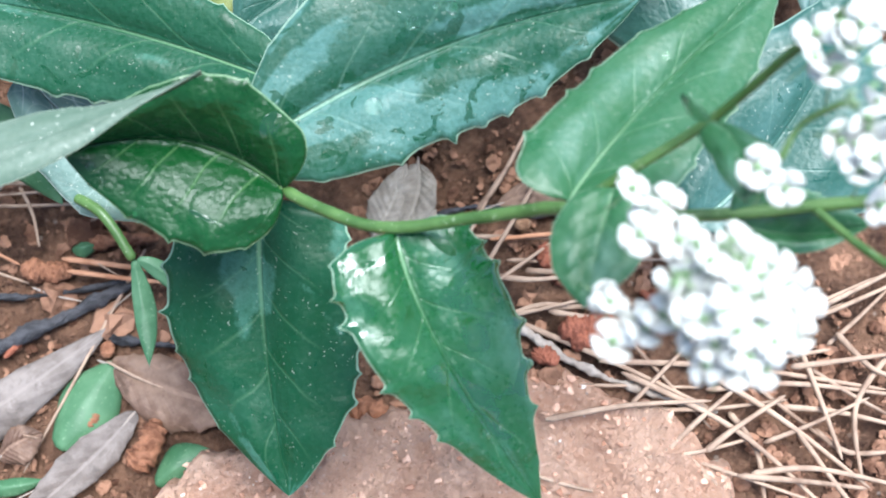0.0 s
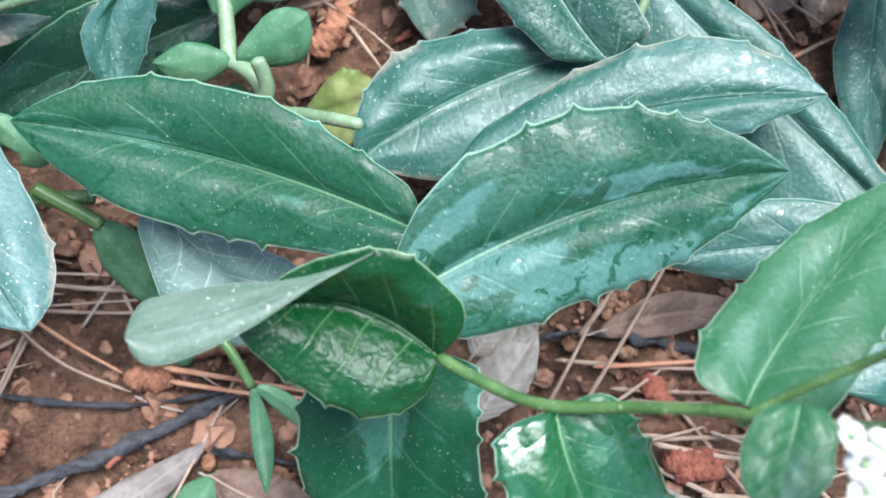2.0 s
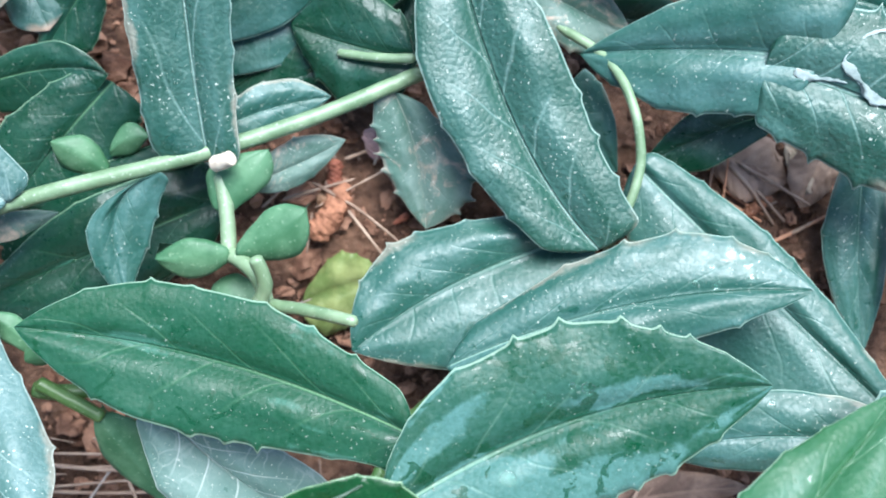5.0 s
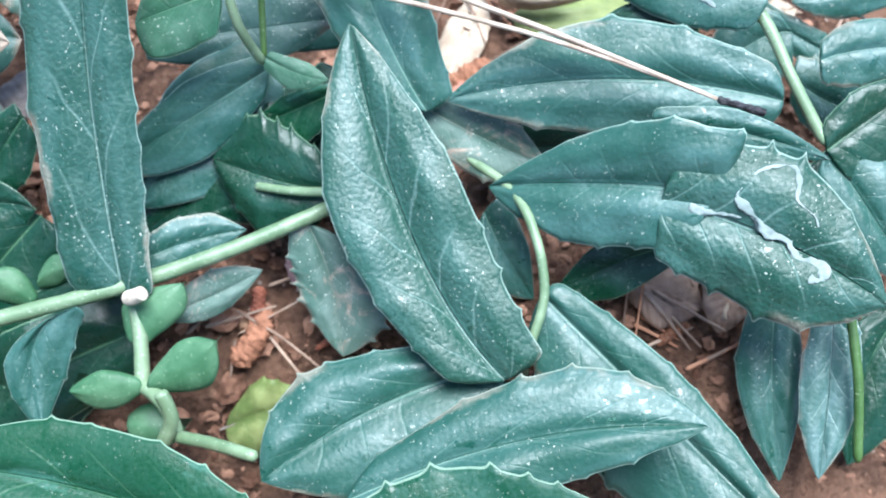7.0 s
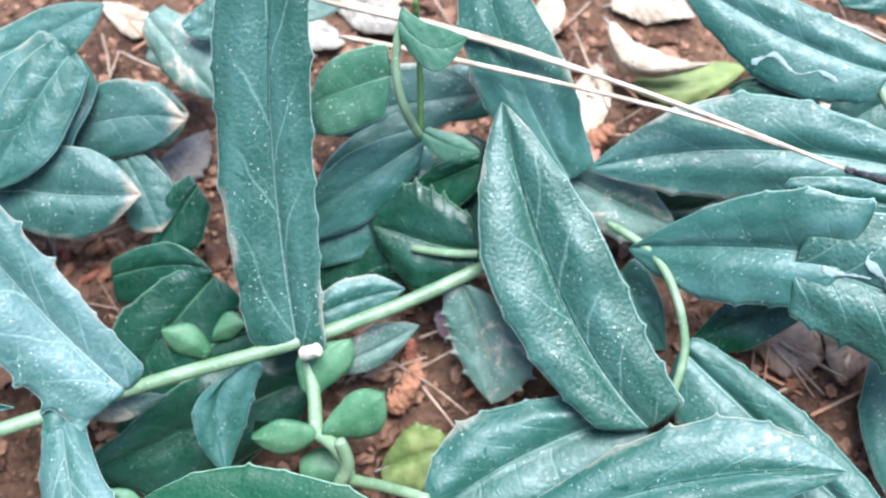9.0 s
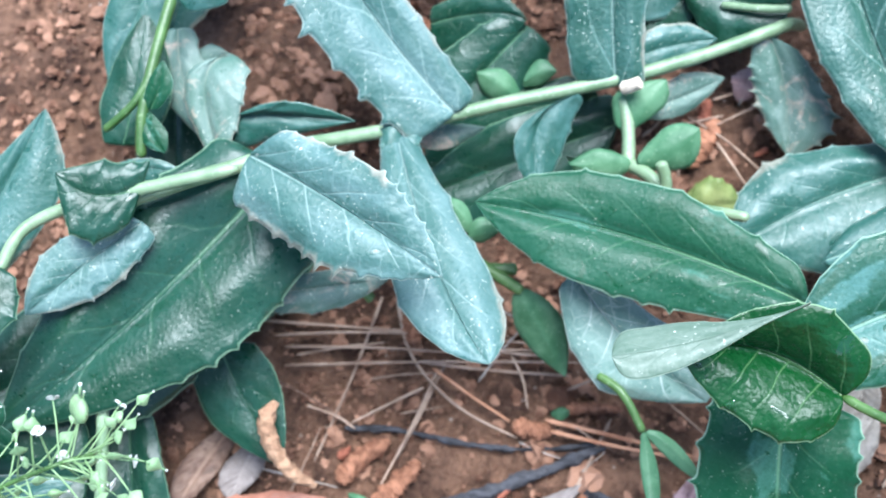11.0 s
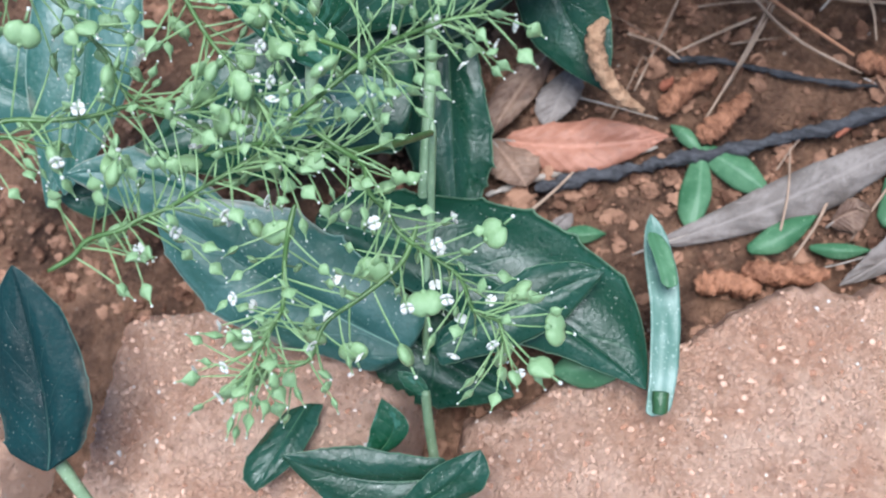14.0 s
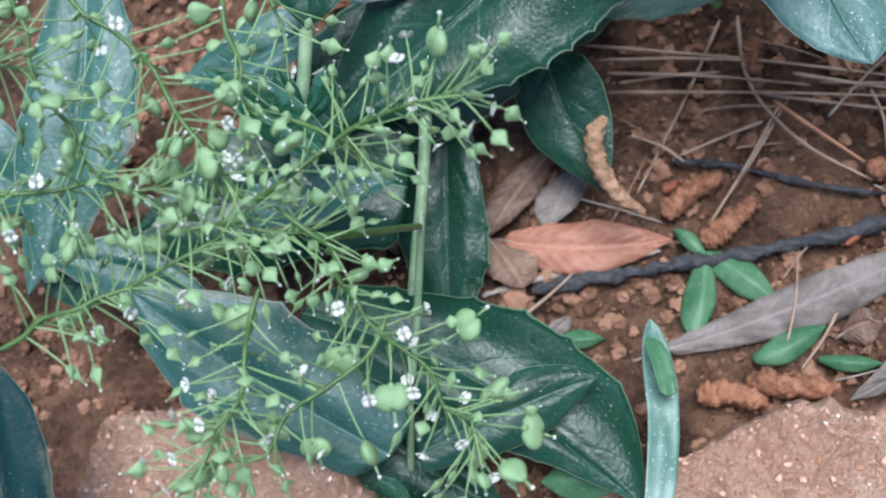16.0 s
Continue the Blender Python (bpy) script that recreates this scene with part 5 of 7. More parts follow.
bud(heads, (4.28, -3.31, 12.71), 0.070)
bud(heads, (3.72, -3.10, 12.29), 0.060)
bud(heads, (3.57, -3.18, 12.64), 0.062)
bud(heads, (3.98, -3.35, 12.44), 0.055)
bud(heads, (4.29, -3.29, 12.39), 0.052)
bud(heads, (3.81, -3.01, 12.43), 0.059)
bud(heads, (4.39, -3.23, 12.17), 0.085)
bud(heads, (3.58, -3.20, 12.64), 0.086)
bud(heads, (4.17, -3.31, 12.59), 0.052)
bud(heads, (4.33, -3.14, 12.40), 0.069)
bud(heads, (4.23, -3.04, 12.65), 0.064)
bud(heads, (3.96, -3.09, 12.20), 0.053)
bud(heads, (3.73, -3.05, 12.33), 0.058)
bud(heads, (3.77, -2.91, 12.80), 0.070)
bud(heads, (4.11, -3.25, 12.63), 0.054)
bud(heads, (4.37, -3.14, 12.54), 0.078)
bud(heads, (4.13, -3.19, 12.71), 0.083)
bud(heads, (3.79, -2.83, 12.63), 0.071)
bud(heads, (4.20, -2.85, 12.44), 0.070)
bud(heads, (3.84, -3.24, 12.18), 0.086)
bud(heads, (4.25, -2.86, 12.39), 0.086)
bud(heads, (5.39, -1.89, 12.78), 0.066)
bud(heads, (5.49, -1.97, 12.87), 0.050)
bud(heads, (5.21, -1.61, 13.09), 0.080)
bud(heads, (5.42, -0.96, 13.16), 0.071)
bud(heads, (5.53, -1.00, 13.12), 0.072)
bud(heads, (5.46, -1.70, 12.91), 0.064)
bud(heads, (4.99, -1.48, 13.40), 0.072)
bud(heads, (5.25, -1.45, 13.47), 0.051)
bud(heads, (5.07, -1.74, 13.41), 0.077)
bud(heads, (5.25, -0.88, 13.17), 0.071)
bud(heads, (5.28, -1.64, 13.41), 0.060)
bud(heads, (5.29, -1.60, 13.00), 0.080)
bud(heads, (5.28, -1.23, 13.36), 0.065)
bud(heads, (5.25, -1.21, 13.30), 0.068)
bud(heads, (5.09, -1.87, 12.99), 0.082)
bud(heads, (5.48, -1.66, 12.86), 0.065)

# needles, twigs, dead leaves and catkins on the soil
needle([(6.26, 8.00, 4.60), (6.74, 7.83, 4.46), (7.21, 7.63, 4.34)], 0.05, RUSTN)
needle([(6.40, 8.20, 4.62), (6.80, 7.98, 4.50), (7.26, 7.76, 4.40)], 0.045, RUSTN)
needle([(7.36, 7.21, 4.18), (8.00, 7.45, 4.50), (8.75, 7.75, 4.86)], 0.05, RUSTN)
needle([(6.42, 8.55, 4.98), (6.84, 8.08, 4.88), (7.48, 7.59, 4.30)], 0.05, NEEDLE)
needle([(-11.98, 3.51, 0.38), (-7.93, 3.56, 0.50), (-4.19, 3.58, 0.41)], 0.045, NEEDLE)
needle([(-11.33, 2.90, 0.30), (-8.99, 3.06, 0.43), (-6.88, 3.17, 0.36)], 0.045, NEEDLE)
needle([(-11.24, 2.38, 0.36), (-7.38, 2.84, 0.48), (-3.78, 3.21, 0.46)], 0.045, NEEDLE)
needle([(-9.05, 4.35, 0.70), (-9.55, 2.36, 0.18), (-10.14, 0.13, 0.09)], 0.045, NEEDLE)
needle([(-7.46, 2.77, 0.19), (-7.93, 1.14, 0.27), (-8.54, -0.48, 0.18)], 0.045, NEEDLE)
needle([(-10.52, 1.43, 0.27), (-9.79, 1.22, 0.36), (-9.25, 0.96, 0.27)], 0.045, NEEDLE)
needle([(-5.68, 3.19, 0.45), (-5.36, 2.58, 0.46), (-5.19, 1.90, 0.36)], 0.045, NEEDLE)
needle([(-3.15, 1.95, 0.09), (-4.11, -0.35, 0.18), (-5.13, -2.57, 0.09)], 0.045, NEEDLE)
needle([(-7.75, 2.24, 0.18), (-8.50, 1.71, 0.28), (-9.41, 1.13, 0.18)], 0.045, NEEDLE)
needle([(-4.92, 4.05, 0.71), (-3.84, 3.98, 0.78), (-2.89, 3.89, 0.63)], 0.045, NEEDLE)
needle([(-11.63, 3.12, 0.43), (-9.86, 3.32, 0.59), (-8.29, 3.49, 0.55)], 0.045, NEEDLE)
needle([(-11.05, 2.79, 0.10), (-9.85, 3.08, 0.25), (-8.84, 3.32, 0.22)], 0.045, NEEDLE)
needle([(-6.75, 3.29, 0.30), (-4.78, 3.43, 0.45), (-2.98, 3.53, 0.39)], 0.045, NEEDLE)
needle([(-4.26, 2.51, 0.27), (-3.54, 2.87, 0.39), (-2.97, 3.18, 0.36)], 0.045, NEEDLE)
needle([(-11.95, -3.19, 0.36), (-11.44, -2.59, 0.45), (-11.10, -2.04, 0.36)], 0.045, NEEDLE)
needle([(-5.69, -1.78, 0.09), (-5.89, -2.43, 0.18), (-6.22, -3.13, 0.09)], 0.045, NEEDLE)
needle([(-8.69, 4.42, 0.85), (-8.17, 3.01, 0.34), (-6.89, 1.80, 0.29), (-5.37, 1.19, 0.18)], 0.055, NEEDLE)
needle([(-4.75, 1.68, 0.29), (-2.93, 1.39, 0.39), (-1.18, 1.14, 0.29)], 0.07, RUSTN)
needle([(-4.61, 1.38, 0.37), (-2.93, 1.13, 0.47), (-1.20, 1.04, 0.37)], 0.06, RUSTN)
needle([(4.15, -0.25, 2.00), (5.82, -1.09, 2.21), (7.69, -2.01, 2.11)], 0.07, NEEDLE)
needle([(5.61, -1.09, 2.20), (8.16, -1.26, 2.30), (11.11, -1.71, 2.20)], 0.07, NEEDLE)
needle([(7.25, -1.13, 2.29), (8.85, -2.25, 2.39), (10.40, -3.55, 2.29)], 0.07, NEEDLE)
needle([(9.37, -0.40, 2.38), (10.55, 0.12, 2.48), (11.88, 0.74, 2.38)], 0.07, NEEDLE)
needle([(8.01, -2.07, 2.11), (8.40, -2.83, 2.21), (8.45, -3.83, 2.11)], 0.07, NEEDLE)
needle([(11.40, -0.93, 2.20), (10.41, -2.04, 2.30), (10.32, -3.39, 2.20)], 0.07, NEEDLE)
needle([(6.45, -3.01, 2.29), (7.23, -2.33, 2.39), (8.11, -1.68, 2.29)], 0.07, NEEDLE)
needle([(9.23, -1.29, 2.38), (10.08, -1.22, 2.48), (11.40, -1.04, 2.38)], 0.07, NEEDLE)
needle([(9.01, -1.98, 2.11), (10.05, -2.12, 2.21), (11.27, -2.39, 2.11)], 0.07, NEEDLE)
needle([(7.60, -1.66, 2.20), (9.21, -1.59, 2.30), (11.34, -1.82, 2.20)], 0.07, NEEDLE)
needle([(4.33, 0.70, 2.22), (5.06, 0.61, 2.39), (5.97, 0.67, 2.29)], 0.07, NEEDLE)
needle([(3.79, 0.60, 2.17), (4.39, 0.45, 2.42), (5.06, 0.52, 2.38)], 0.07, NEEDLE)
needle([(3.53, 2.10, 1.81), (4.04, 2.77, 2.09), (4.52, 3.61, 2.29)], 0.07, NEEDLE)
needle([(6.74, -2.49, 2.20), (7.45, -3.34, 2.30), (7.94, -3.83, 2.20)], 0.07, NEEDLE)
needle([(5.99, -1.33, 2.29), (7.96, -2.44, 2.39), (9.49, -3.88, 2.29)], 0.07, NEEDLE)
needle([(8.17, -3.26, 2.38), (9.30, -3.20, 2.48), (10.90, -3.53, 2.38)], 0.07, NEEDLE)
needle([(9.60, -2.42, 2.11), (10.13, -2.87, 2.21), (11.07, -2.87, 2.11)], 0.07, NEEDLE)
needle([(8.62, -0.68, 2.20), (9.99, -0.27, 2.30), (11.79, 0.45, 2.20)], 0.07, NEEDLE)
needle([(10.28, -0.61, 2.29), (10.78, -1.31, 2.39), (11.35, -1.51, 2.29)], 0.07, NEEDLE)
needle([(7.38, -2.84, 2.38), (7.93, -2.46, 2.48), (9.03, -1.83, 2.38)], 0.07, NEEDLE)
needle([(4.00, -0.12, 1.96), (4.62, 0.03, 2.19), (5.29, -0.01, 2.11)], 0.07, NEEDLE)
needle([(-3.76, 14.30, 9.24), (-0.50, 13.48, 9.16), (3.40, 12.28, 8.88), (7.38, 10.81, 8.44)], 0.07, STRAW)
needle([(-3.26, 13.64, 8.85), (-0.84, 13.06, 8.91), (3.88, 11.98, 8.72), (7.32, 10.86, 8.47)], 0.07, STRAW)
needle([(-3.76, 14.38, 9.29), (0.34, 13.34, 9.10), (4.47, 11.94, 8.70), (7.38, 10.83, 8.45)], 0.07, STRAW)
twig([(7.22, 10.80, 8.54), (7.59, 10.63, 8.57), (8.11, 10.54, 8.53)], .10, CHAR)
needle([(7.70, 18.84, 4.89), (9.88, 18.23, 4.98), (11.32, 17.58, 4.89)], 0.045, NEEDLE)
needle([(6.45, 8.74, 4.86), (7.14, 8.01, 4.71), (7.67, 7.60, 4.43)], 0.045, NEEDLE)
needle([(7.77, 7.35, 4.40), (8.23, 7.55, 4.60), (8.90, 7.83, 4.63)], 0.045, NEEDLE)
needle([(-2.01, 8.45, 3.74), (-1.09, 7.97, 3.61), (-0.16, 7.39, 3.24)], 0.045, NEEDLE)
needle([(-1.38, 9.09, 3.65), (-0.59, 9.33, 3.79), (0.07, 9.22, 3.77)], 0.045, NEEDLE)
needle([(-3.04, 8.02, 3.36), (-2.66, 8.34, 3.61), (-2.56, 9.01, 3.73)], 0.045, NEEDLE)
needle([(-10.25, 17.93, 3.87), (-9.92, 17.05, 3.96), (-9.75, 16.37, 3.87)], 0.045, NEEDLE)
twig([(-11.91, -2.51, 0.17), (-10.35, -1.91, 0.17), (-8.59, -1.24, 0.17), (-6.57, -0.44, 0.17), (-4.93, 0.31, 0.17), (-3.28, 1.19, 0.17)], 0.16, CHAR)
twig([(-9.54, 1.03, 0.10), (-8.05, 1.10, 0.10), (-6.68, 0.95, 0.10), (-5.09, 0.96, 0.10), (-3.27, 1.29, 0.10)], 0.075, CHAR)
twig([(-3.74, 0.04, 0.10), (-2.34, -0.15, 0.10), (-1.46, -0.40, 0.10)], 0.08, CHAR)
twig([(-12.98, -2.82, 0.09), (-11.41, -2.00, 0.09), (-9.40, -1.10, 0.09)], 0.07, GREYTWIG)
needle([(4.49, -2.20, 2.33), (5.93, -2.00, 2.48), (7.60, -1.91, 2.38)], 0.06512407246289381, NEEDLE)
needle([(5.08, 0.98, 2.09), (6.34, -0.82, 2.19), (7.63, -2.36, 2.09)], 0.054290596260980054, NEEDLE)
needle([(7.63, -0.87, 2.17), (9.10, -0.48, 2.27), (10.63, 0.04, 2.17)], 0.04192094314680992, NEEDLE)
needle([(8.52, -2.69, 2.27), (9.47, -2.37, 2.37), (10.72, -1.87, 2.27)], 0.05418247265996401, NEEDLE)
needle([(7.91, -3.29, 2.38), (9.11, -3.43, 2.48), (10.30, -3.57, 2.38)], 0.06806760165113564, NEEDLE)
needle([(10.16, -0.79, 2.09), (10.82, -0.29, 2.19), (11.74, 0.45, 2.09)], 0.053084855998822886, NEEDLE)
needle([(7.69, -1.22, 2.20), (8.88, -1.11, 2.30), (10.15, -0.91, 2.20)], 0.06712605312543327, NEEDLE)
needle([(7.15, -2.97, 2.26), (8.90, -3.64, 2.36), (10.58, -4.22, 2.26)], 0.04489298865913209, NEEDLE)
needle([(9.15, -2.49, 2.37), (9.90, -3.84, 2.47), (10.85, -5.01, 2.37)], 0.05720597057053854, NEEDLE)
needle([(4.67, -0.02, 2.09), (6.70, 0.04, 2.20), (8.66, 0.01, 2.10)], 0.06401785963772506, NEEDLE)
needle([(5.50, -0.15, 2.17), (7.35, -0.46, 2.27), (9.46, -0.66, 2.17)], 0.04134820730488109, NEEDLE)
needle([(9.00, 0.70, 2.29), (9.54, -1.25, 2.39), (9.97, -3.03, 2.29)], 0.0699552683612733, NEEDLE)
needle([(5.82, 0.10, 2.35), (6.68, -0.20, 2.45), (7.64, -0.39, 2.35)], 0.04468596973040694, NEEDLE)
needle([(3.71, -2.89, 1.85), (4.73, -3.32, 2.18), (5.69, -3.54, 2.09)], 0.051333677182365485, NEEDLE)
needle([(6.13, -2.02, 2.19), (7.59, -2.04, 2.29), (9.14, -1.87, 2.19)], 0.0552108044783698, NEEDLE)
needle([(6.30, -2.91, 2.28), (7.20, -2.85, 2.38), (8.28, -2.60, 2.28)], 0.05563381879843618, NEEDLE)
needle([(7.76, -0.02, 2.35), (8.44, 0.07, 2.45), (9.18, 0.28, 2.35)], 0.04180241531883169, NEEDLE)
needle([(7.67, -0.63, 2.10), (8.77, -1.79, 2.20), (10.00, -2.79, 2.10)], 0.062141028677561036, NEEDLE)
needle([(3.79, -0.17, 1.97), (4.74, -0.05, 2.27), (5.81, 0.23, 2.18)], 0.0496007615724402, NEEDLE)
needle([(6.09, -1.96, 2.27), (7.01, -1.10, 2.37), (7.99, -0.23, 2.27)], 0.05131481023986751, NEEDLE)
needle([(8.92, -0.39, 2.36), (9.96, -0.04, 2.46), (11.26, 0.50, 2.36)], 0.047160855306935257, NEEDLE)
needle([(4.15, -1.49, 1.98), (5.71, -1.55, 2.19), (7.51, -1.59, 2.09)], 0.05001260951346026, NEEDLE)
needle([(9.37, -1.04, 2.18), (10.26, -1.74, 2.28), (11.21, -2.26, 2.18)], 0.053533065528556675, NEEDLE)
needle([(4.71, -0.13, 2.27), (6.05, -0.39, 2.39), (7.58, -0.48, 2.29)], 0.06515429137084677, NEEDLE)
needle([(-11.39, 2.00, 0.33), (-10.40, 1.55, 0.43), (-9.40, 1.09, 0.33)], 0.022963029144799408, BROWN)
needle([(-6.83, -1.26, 0.07), (-6.58, -0.74, 0.17), (-6.32, -0.29, 0.07)], 0.02502551574000689, NEEDLE)
needle([(-11.81, -2.99, 0.15), (-11.77, -3.71, 0.25), (-11.90, -4.27, 0.15)], 0.02177554251662946, GREYTWIG)
needle([(-6.57, -2.66, 0.25), (-6.54, -1.75, 0.35), (-6.63, -0.75, 0.25)], 0.0331249698688606, NEEDLE)
needle([(-2.13, -2.63, 0.33), (-1.88, -2.77, 0.43), (-1.67, -2.87, 0.33)], 0.021373963581335854, BROWN)
needle([(-6.45, 4.47, 0.77), (-5.60, 4.09, 0.64), (-4.66, 3.75, 0.37)], 0.02926923377318208, GREYTWIG)
needle([(-6.41, 3.90, 0.53), (-5.98, 3.73, 0.56), (-5.67, 3.64, 0.42)], 0.031796374017741734, NEEDLE)
needle([(-9.08, 2.29, 0.25), (-8.27, 2.46, 0.35), (-7.54, 2.61, 0.25)], 0.03145842262099609, NEEDLE)
needle([(-2.64, 4.01, 0.77), (-2.55, 4.24, 0.99), (-2.36, 4.49, 1.04)], 0.026963525033253614, BROWN)
needle([(-12.46, 0.09, 0.06), (-12.02, 1.05, 0.16), (-11.73, 2.19, 0.06)], 0.01878514251201336, NEEDLE)
needle([(-11.76, -3.64, 0.15), (-11.06, -3.77, 0.25), (-10.35, -3.91, 0.15)], 0.02397192249118202, GREYTWIG)
needle([(-8.24, 1.48, 0.24), (-7.67, 1.60, 0.34), (-7.24, 1.77, 0.24)], 0.02016937168273286, NEEDLE)
needle([(-4.18, 1.67, 0.33), (-3.65, 1.30, 0.43), (-3.13, 1.10, 0.33)], 0.024464499591466033, NEEDLE)
needle([(-5.33, 1.14, 0.07), (-4.76, 0.91, 0.17), (-4.17, 0.81, 0.07)], 0.025148736261985553, GREYTWIG)
needle([(-8.43, 4.02, 0.58), (-7.55, 3.90, 0.63), (-6.75, 3.80, 0.48)], 0.020216220169919565, NEEDLE)
needle([(-1.78, 2.44, 0.25), (-0.96, 1.72, 0.35), (-0.22, 1.00, 0.34)], 0.025890434643175017, NEEDLE)
needle([(-1.42, -0.65, 0.34), (-1.05, -0.99, 0.44), (-0.56, -1.32, 0.37)], 0.027043512588391192, GREYTWIG)
needle([(-3.94, 0.40, 0.07), (-3.62, 0.72, 0.17), (-3.24, 1.13, 0.07)], 0.027593468097508646, GREYTWIG)
needle([(-1.67, 3.59, 0.40), (-1.63, 3.16, 0.35), (-1.66, 2.83, 0.19)], 0.03221509317187918, BROWN)
needle([(-5.40, -1.82, 0.25), (-5.10, -1.91, 0.35), (-4.86, -1.95, 0.25)], 0.0301576847735881, NEEDLE)
needle([(-6.44, 2.47, 0.34), (-5.84, 3.39, 0.61), (-5.15, 4.19, 0.87)], 0.03497194448155263, GREYTWIG)
needle([(-10.13, -1.24, 0.06), (-9.23, -0.93, 0.16), (-8.32, -0.59, 0.06)], 0.024742874212257574, BROWN)
needle([(-6.28, -3.51, 0.16), (-5.27, -3.14, 0.26), (-4.34, -2.62, 0.16)], 0.025059607705058513, GREYTWIG)
needle([(-3.72, -0.46, 0.25), (-3.11, -0.81, 0.35), (-2.48, -1.06, 0.25)], 0.03325582201099722, NEEDLE)
needle([(-10.73, -1.34, 0.33), (-10.37, -0.30, 0.43), (-10.07, 0.95, 0.33)], 0.020316841353066824, NEEDLE)
needle([(-11.80, -0.13, 0.07), (-10.56, -0.32, 0.17), (-9.48, -0.44, 0.07)], 0.031252098888379945, GREYTWIG)
needle([(8.80, 15.01, 4.97), (9.63, 16.04, 5.07), (10.61, 17.30, 4.97)], 0.04223522834807725, BROWN)
needle([(6.62, 9.55, 5.05), (6.35, 8.31, 4.90), (6.23, 7.29, 4.35)], 0.0259706334624518, RUSTN)
needle([(-0.05, 9.00, 3.97), (-1.00, 8.45, 3.83), (-1.93, 7.99, 3.51)], 0.03451292556423912, NEEDLE)
needle([(3.18, 14.44, 4.62), (3.59, 14.33, 4.81), (4.03, 14.37, 4.80)], 0.04204627542947584, NEEDLE)
needle([(1.81, 13.74, 4.30), (3.01, 14.37, 4.74), (4.27, 15.24, 4.90)], 0.021731607496499026, NEEDLE)
needle([(-10.33, 11.83, 3.86), (-10.14, 11.11, 3.96), (-10.02, 10.54, 3.86)], 0.03761835788844954, NEEDLE)
needle([(-10.59, 11.72, 3.95), (-10.28, 11.27, 4.05), (-10.06, 10.94, 3.95)], 0.039972438567490394, NEEDLE)
needle([(6.42, 10.01, 4.88), (6.12, 8.57, 4.82), (6.00, 7.42, 4.25)], 0.038352347738204035, BROWN)
needle([(6.13, 9.37, 4.96), (6.75, 9.21, 5.05), (7.44, 9.15, 4.94)], 0.036107587439027686, RUSTN)
needle([(3.09, 16.86, 4.76), (3.54, 16.00, 4.97), (4.03, 15.34, 4.97)], 0.030814031234482113, RUSTN)
needle([(-9.31, 17.29, 3.95), (-8.91, 17.58, 4.05), (-8.57, 18.04, 3.95)], 0.03931048116990048, RUSTN)
needle([(-8.01, 8.97, 3.60), (-8.68, 9.91, 3.76), (-9.47, 11.03, 3.66)], 0.022679146966746017, BROWN)
needle([(10.96, 16.92, 4.95), (10.05, 17.35, 5.05), (9.24, 17.98, 4.95)], 0.021488078705611324, BROWN)
needle([(9.76, 15.12, 5.04), (9.85, 16.66, 5.14), (10.05, 18.49, 5.04)], 0.023738547894936877, BROWN)
needle([(10.09, 16.34, 5.15), (9.52, 16.06, 5.25), (9.06, 15.95, 5.15)], 0.03612444272646259, RUSTN)
needle([(-9.75, 17.50, 3.68), (-9.78, 16.64, 3.78), (-9.88, 15.97, 3.68)], 0.0376366781943657, NEEDLE)
needle([(9.75, 19.09, 4.95), (9.92, 17.67, 5.05), (10.18, 16.49, 4.95)], 0.02249636606608444, BROWN)
needle([(2.27, 16.02, 4.54), (2.73, 15.62, 4.77), (3.21, 15.39, 4.80)], 0.037386150689590975, BROWN)
needle([(-9.90, 11.07, 3.94), (-9.13, 11.36, 4.04), (-8.41, 11.78, 3.94)], 0.032450143480092966, NEEDLE)
needle([(-1.99, 8.01, 3.26), (-2.04, 7.60, 3.13), (-2.08, 7.27, 2.81)], 0.0381822331831032, NEEDLE)
needle([(9.97, 17.68, 4.97), (10.05, 16.51, 5.07), (10.23, 15.55, 4.97)], 0.03871751046338606, NEEDLE)
needle([(1.80, 14.87, 4.40), (2.14, 15.97, 4.60), (2.52, 17.28, 4.62)], 0.04171421502719644, BROWN)
needle([(-9.91, 9.76, 3.94), (-8.64, 9.49, 4.04), (-7.45, 9.33, 3.93)], 0.02957865758164739, BROWN)
needle([(11.08, 16.51, 4.88), (9.98, 16.37, 4.98), (8.98, 16.40, 4.88)], 0.03669103903399262, NEEDLE)
needle([(-11.30, 18.14, 3.76), (-10.54, 16.61, 3.86), (-9.91, 15.32, 3.76)], 0.02584489991737018, NEEDLE)
needle([(-8.84, 17.60, 3.86), (-9.35, 18.10, 3.96), (-9.94, 18.79, 3.86)], 0.04031806940221172, RUSTN)
dry_leaf(RUST, "rust-brown dry leaf lying on the soil", (-12.78, -1.47, 0.15), (-11.07, -1.41, 0.30), (-9.20, -0.84, 0.20), (-11.15, -0.81, 0.42), (-11.12, -2.03, 0.20))
dry_leaf(BROWN, "dull brown dry leaf on the soil", (-12.16, 0.90, 0.15), (-12.74, -0.39, 0.30), (-13.14, -1.46, 0.20), (-13.21, -0.34, 0.42), (-12.29, -0.31, 0.20))
dry_leaf(GREYL, "grey-brown dry leaf on the soil", (-11.54, 0.52, 0.15), (-11.73, -0.29, 0.30), (-11.93, -1.06, 0.20), (-12.24, -0.38, 0.42), (-11.28, -0.20, 0.20))
dry_leaf(GREYL, "long grey olive leaf lying across a twig", (-8.92, -3.27, 0.15), (-6.09, -1.62, 0.30), (-3.70, 0.29, 0.20), (-6.44, -1.32, 0.42), (-5.68, -2.01, 0.20), um=0.5, cup=0.3)
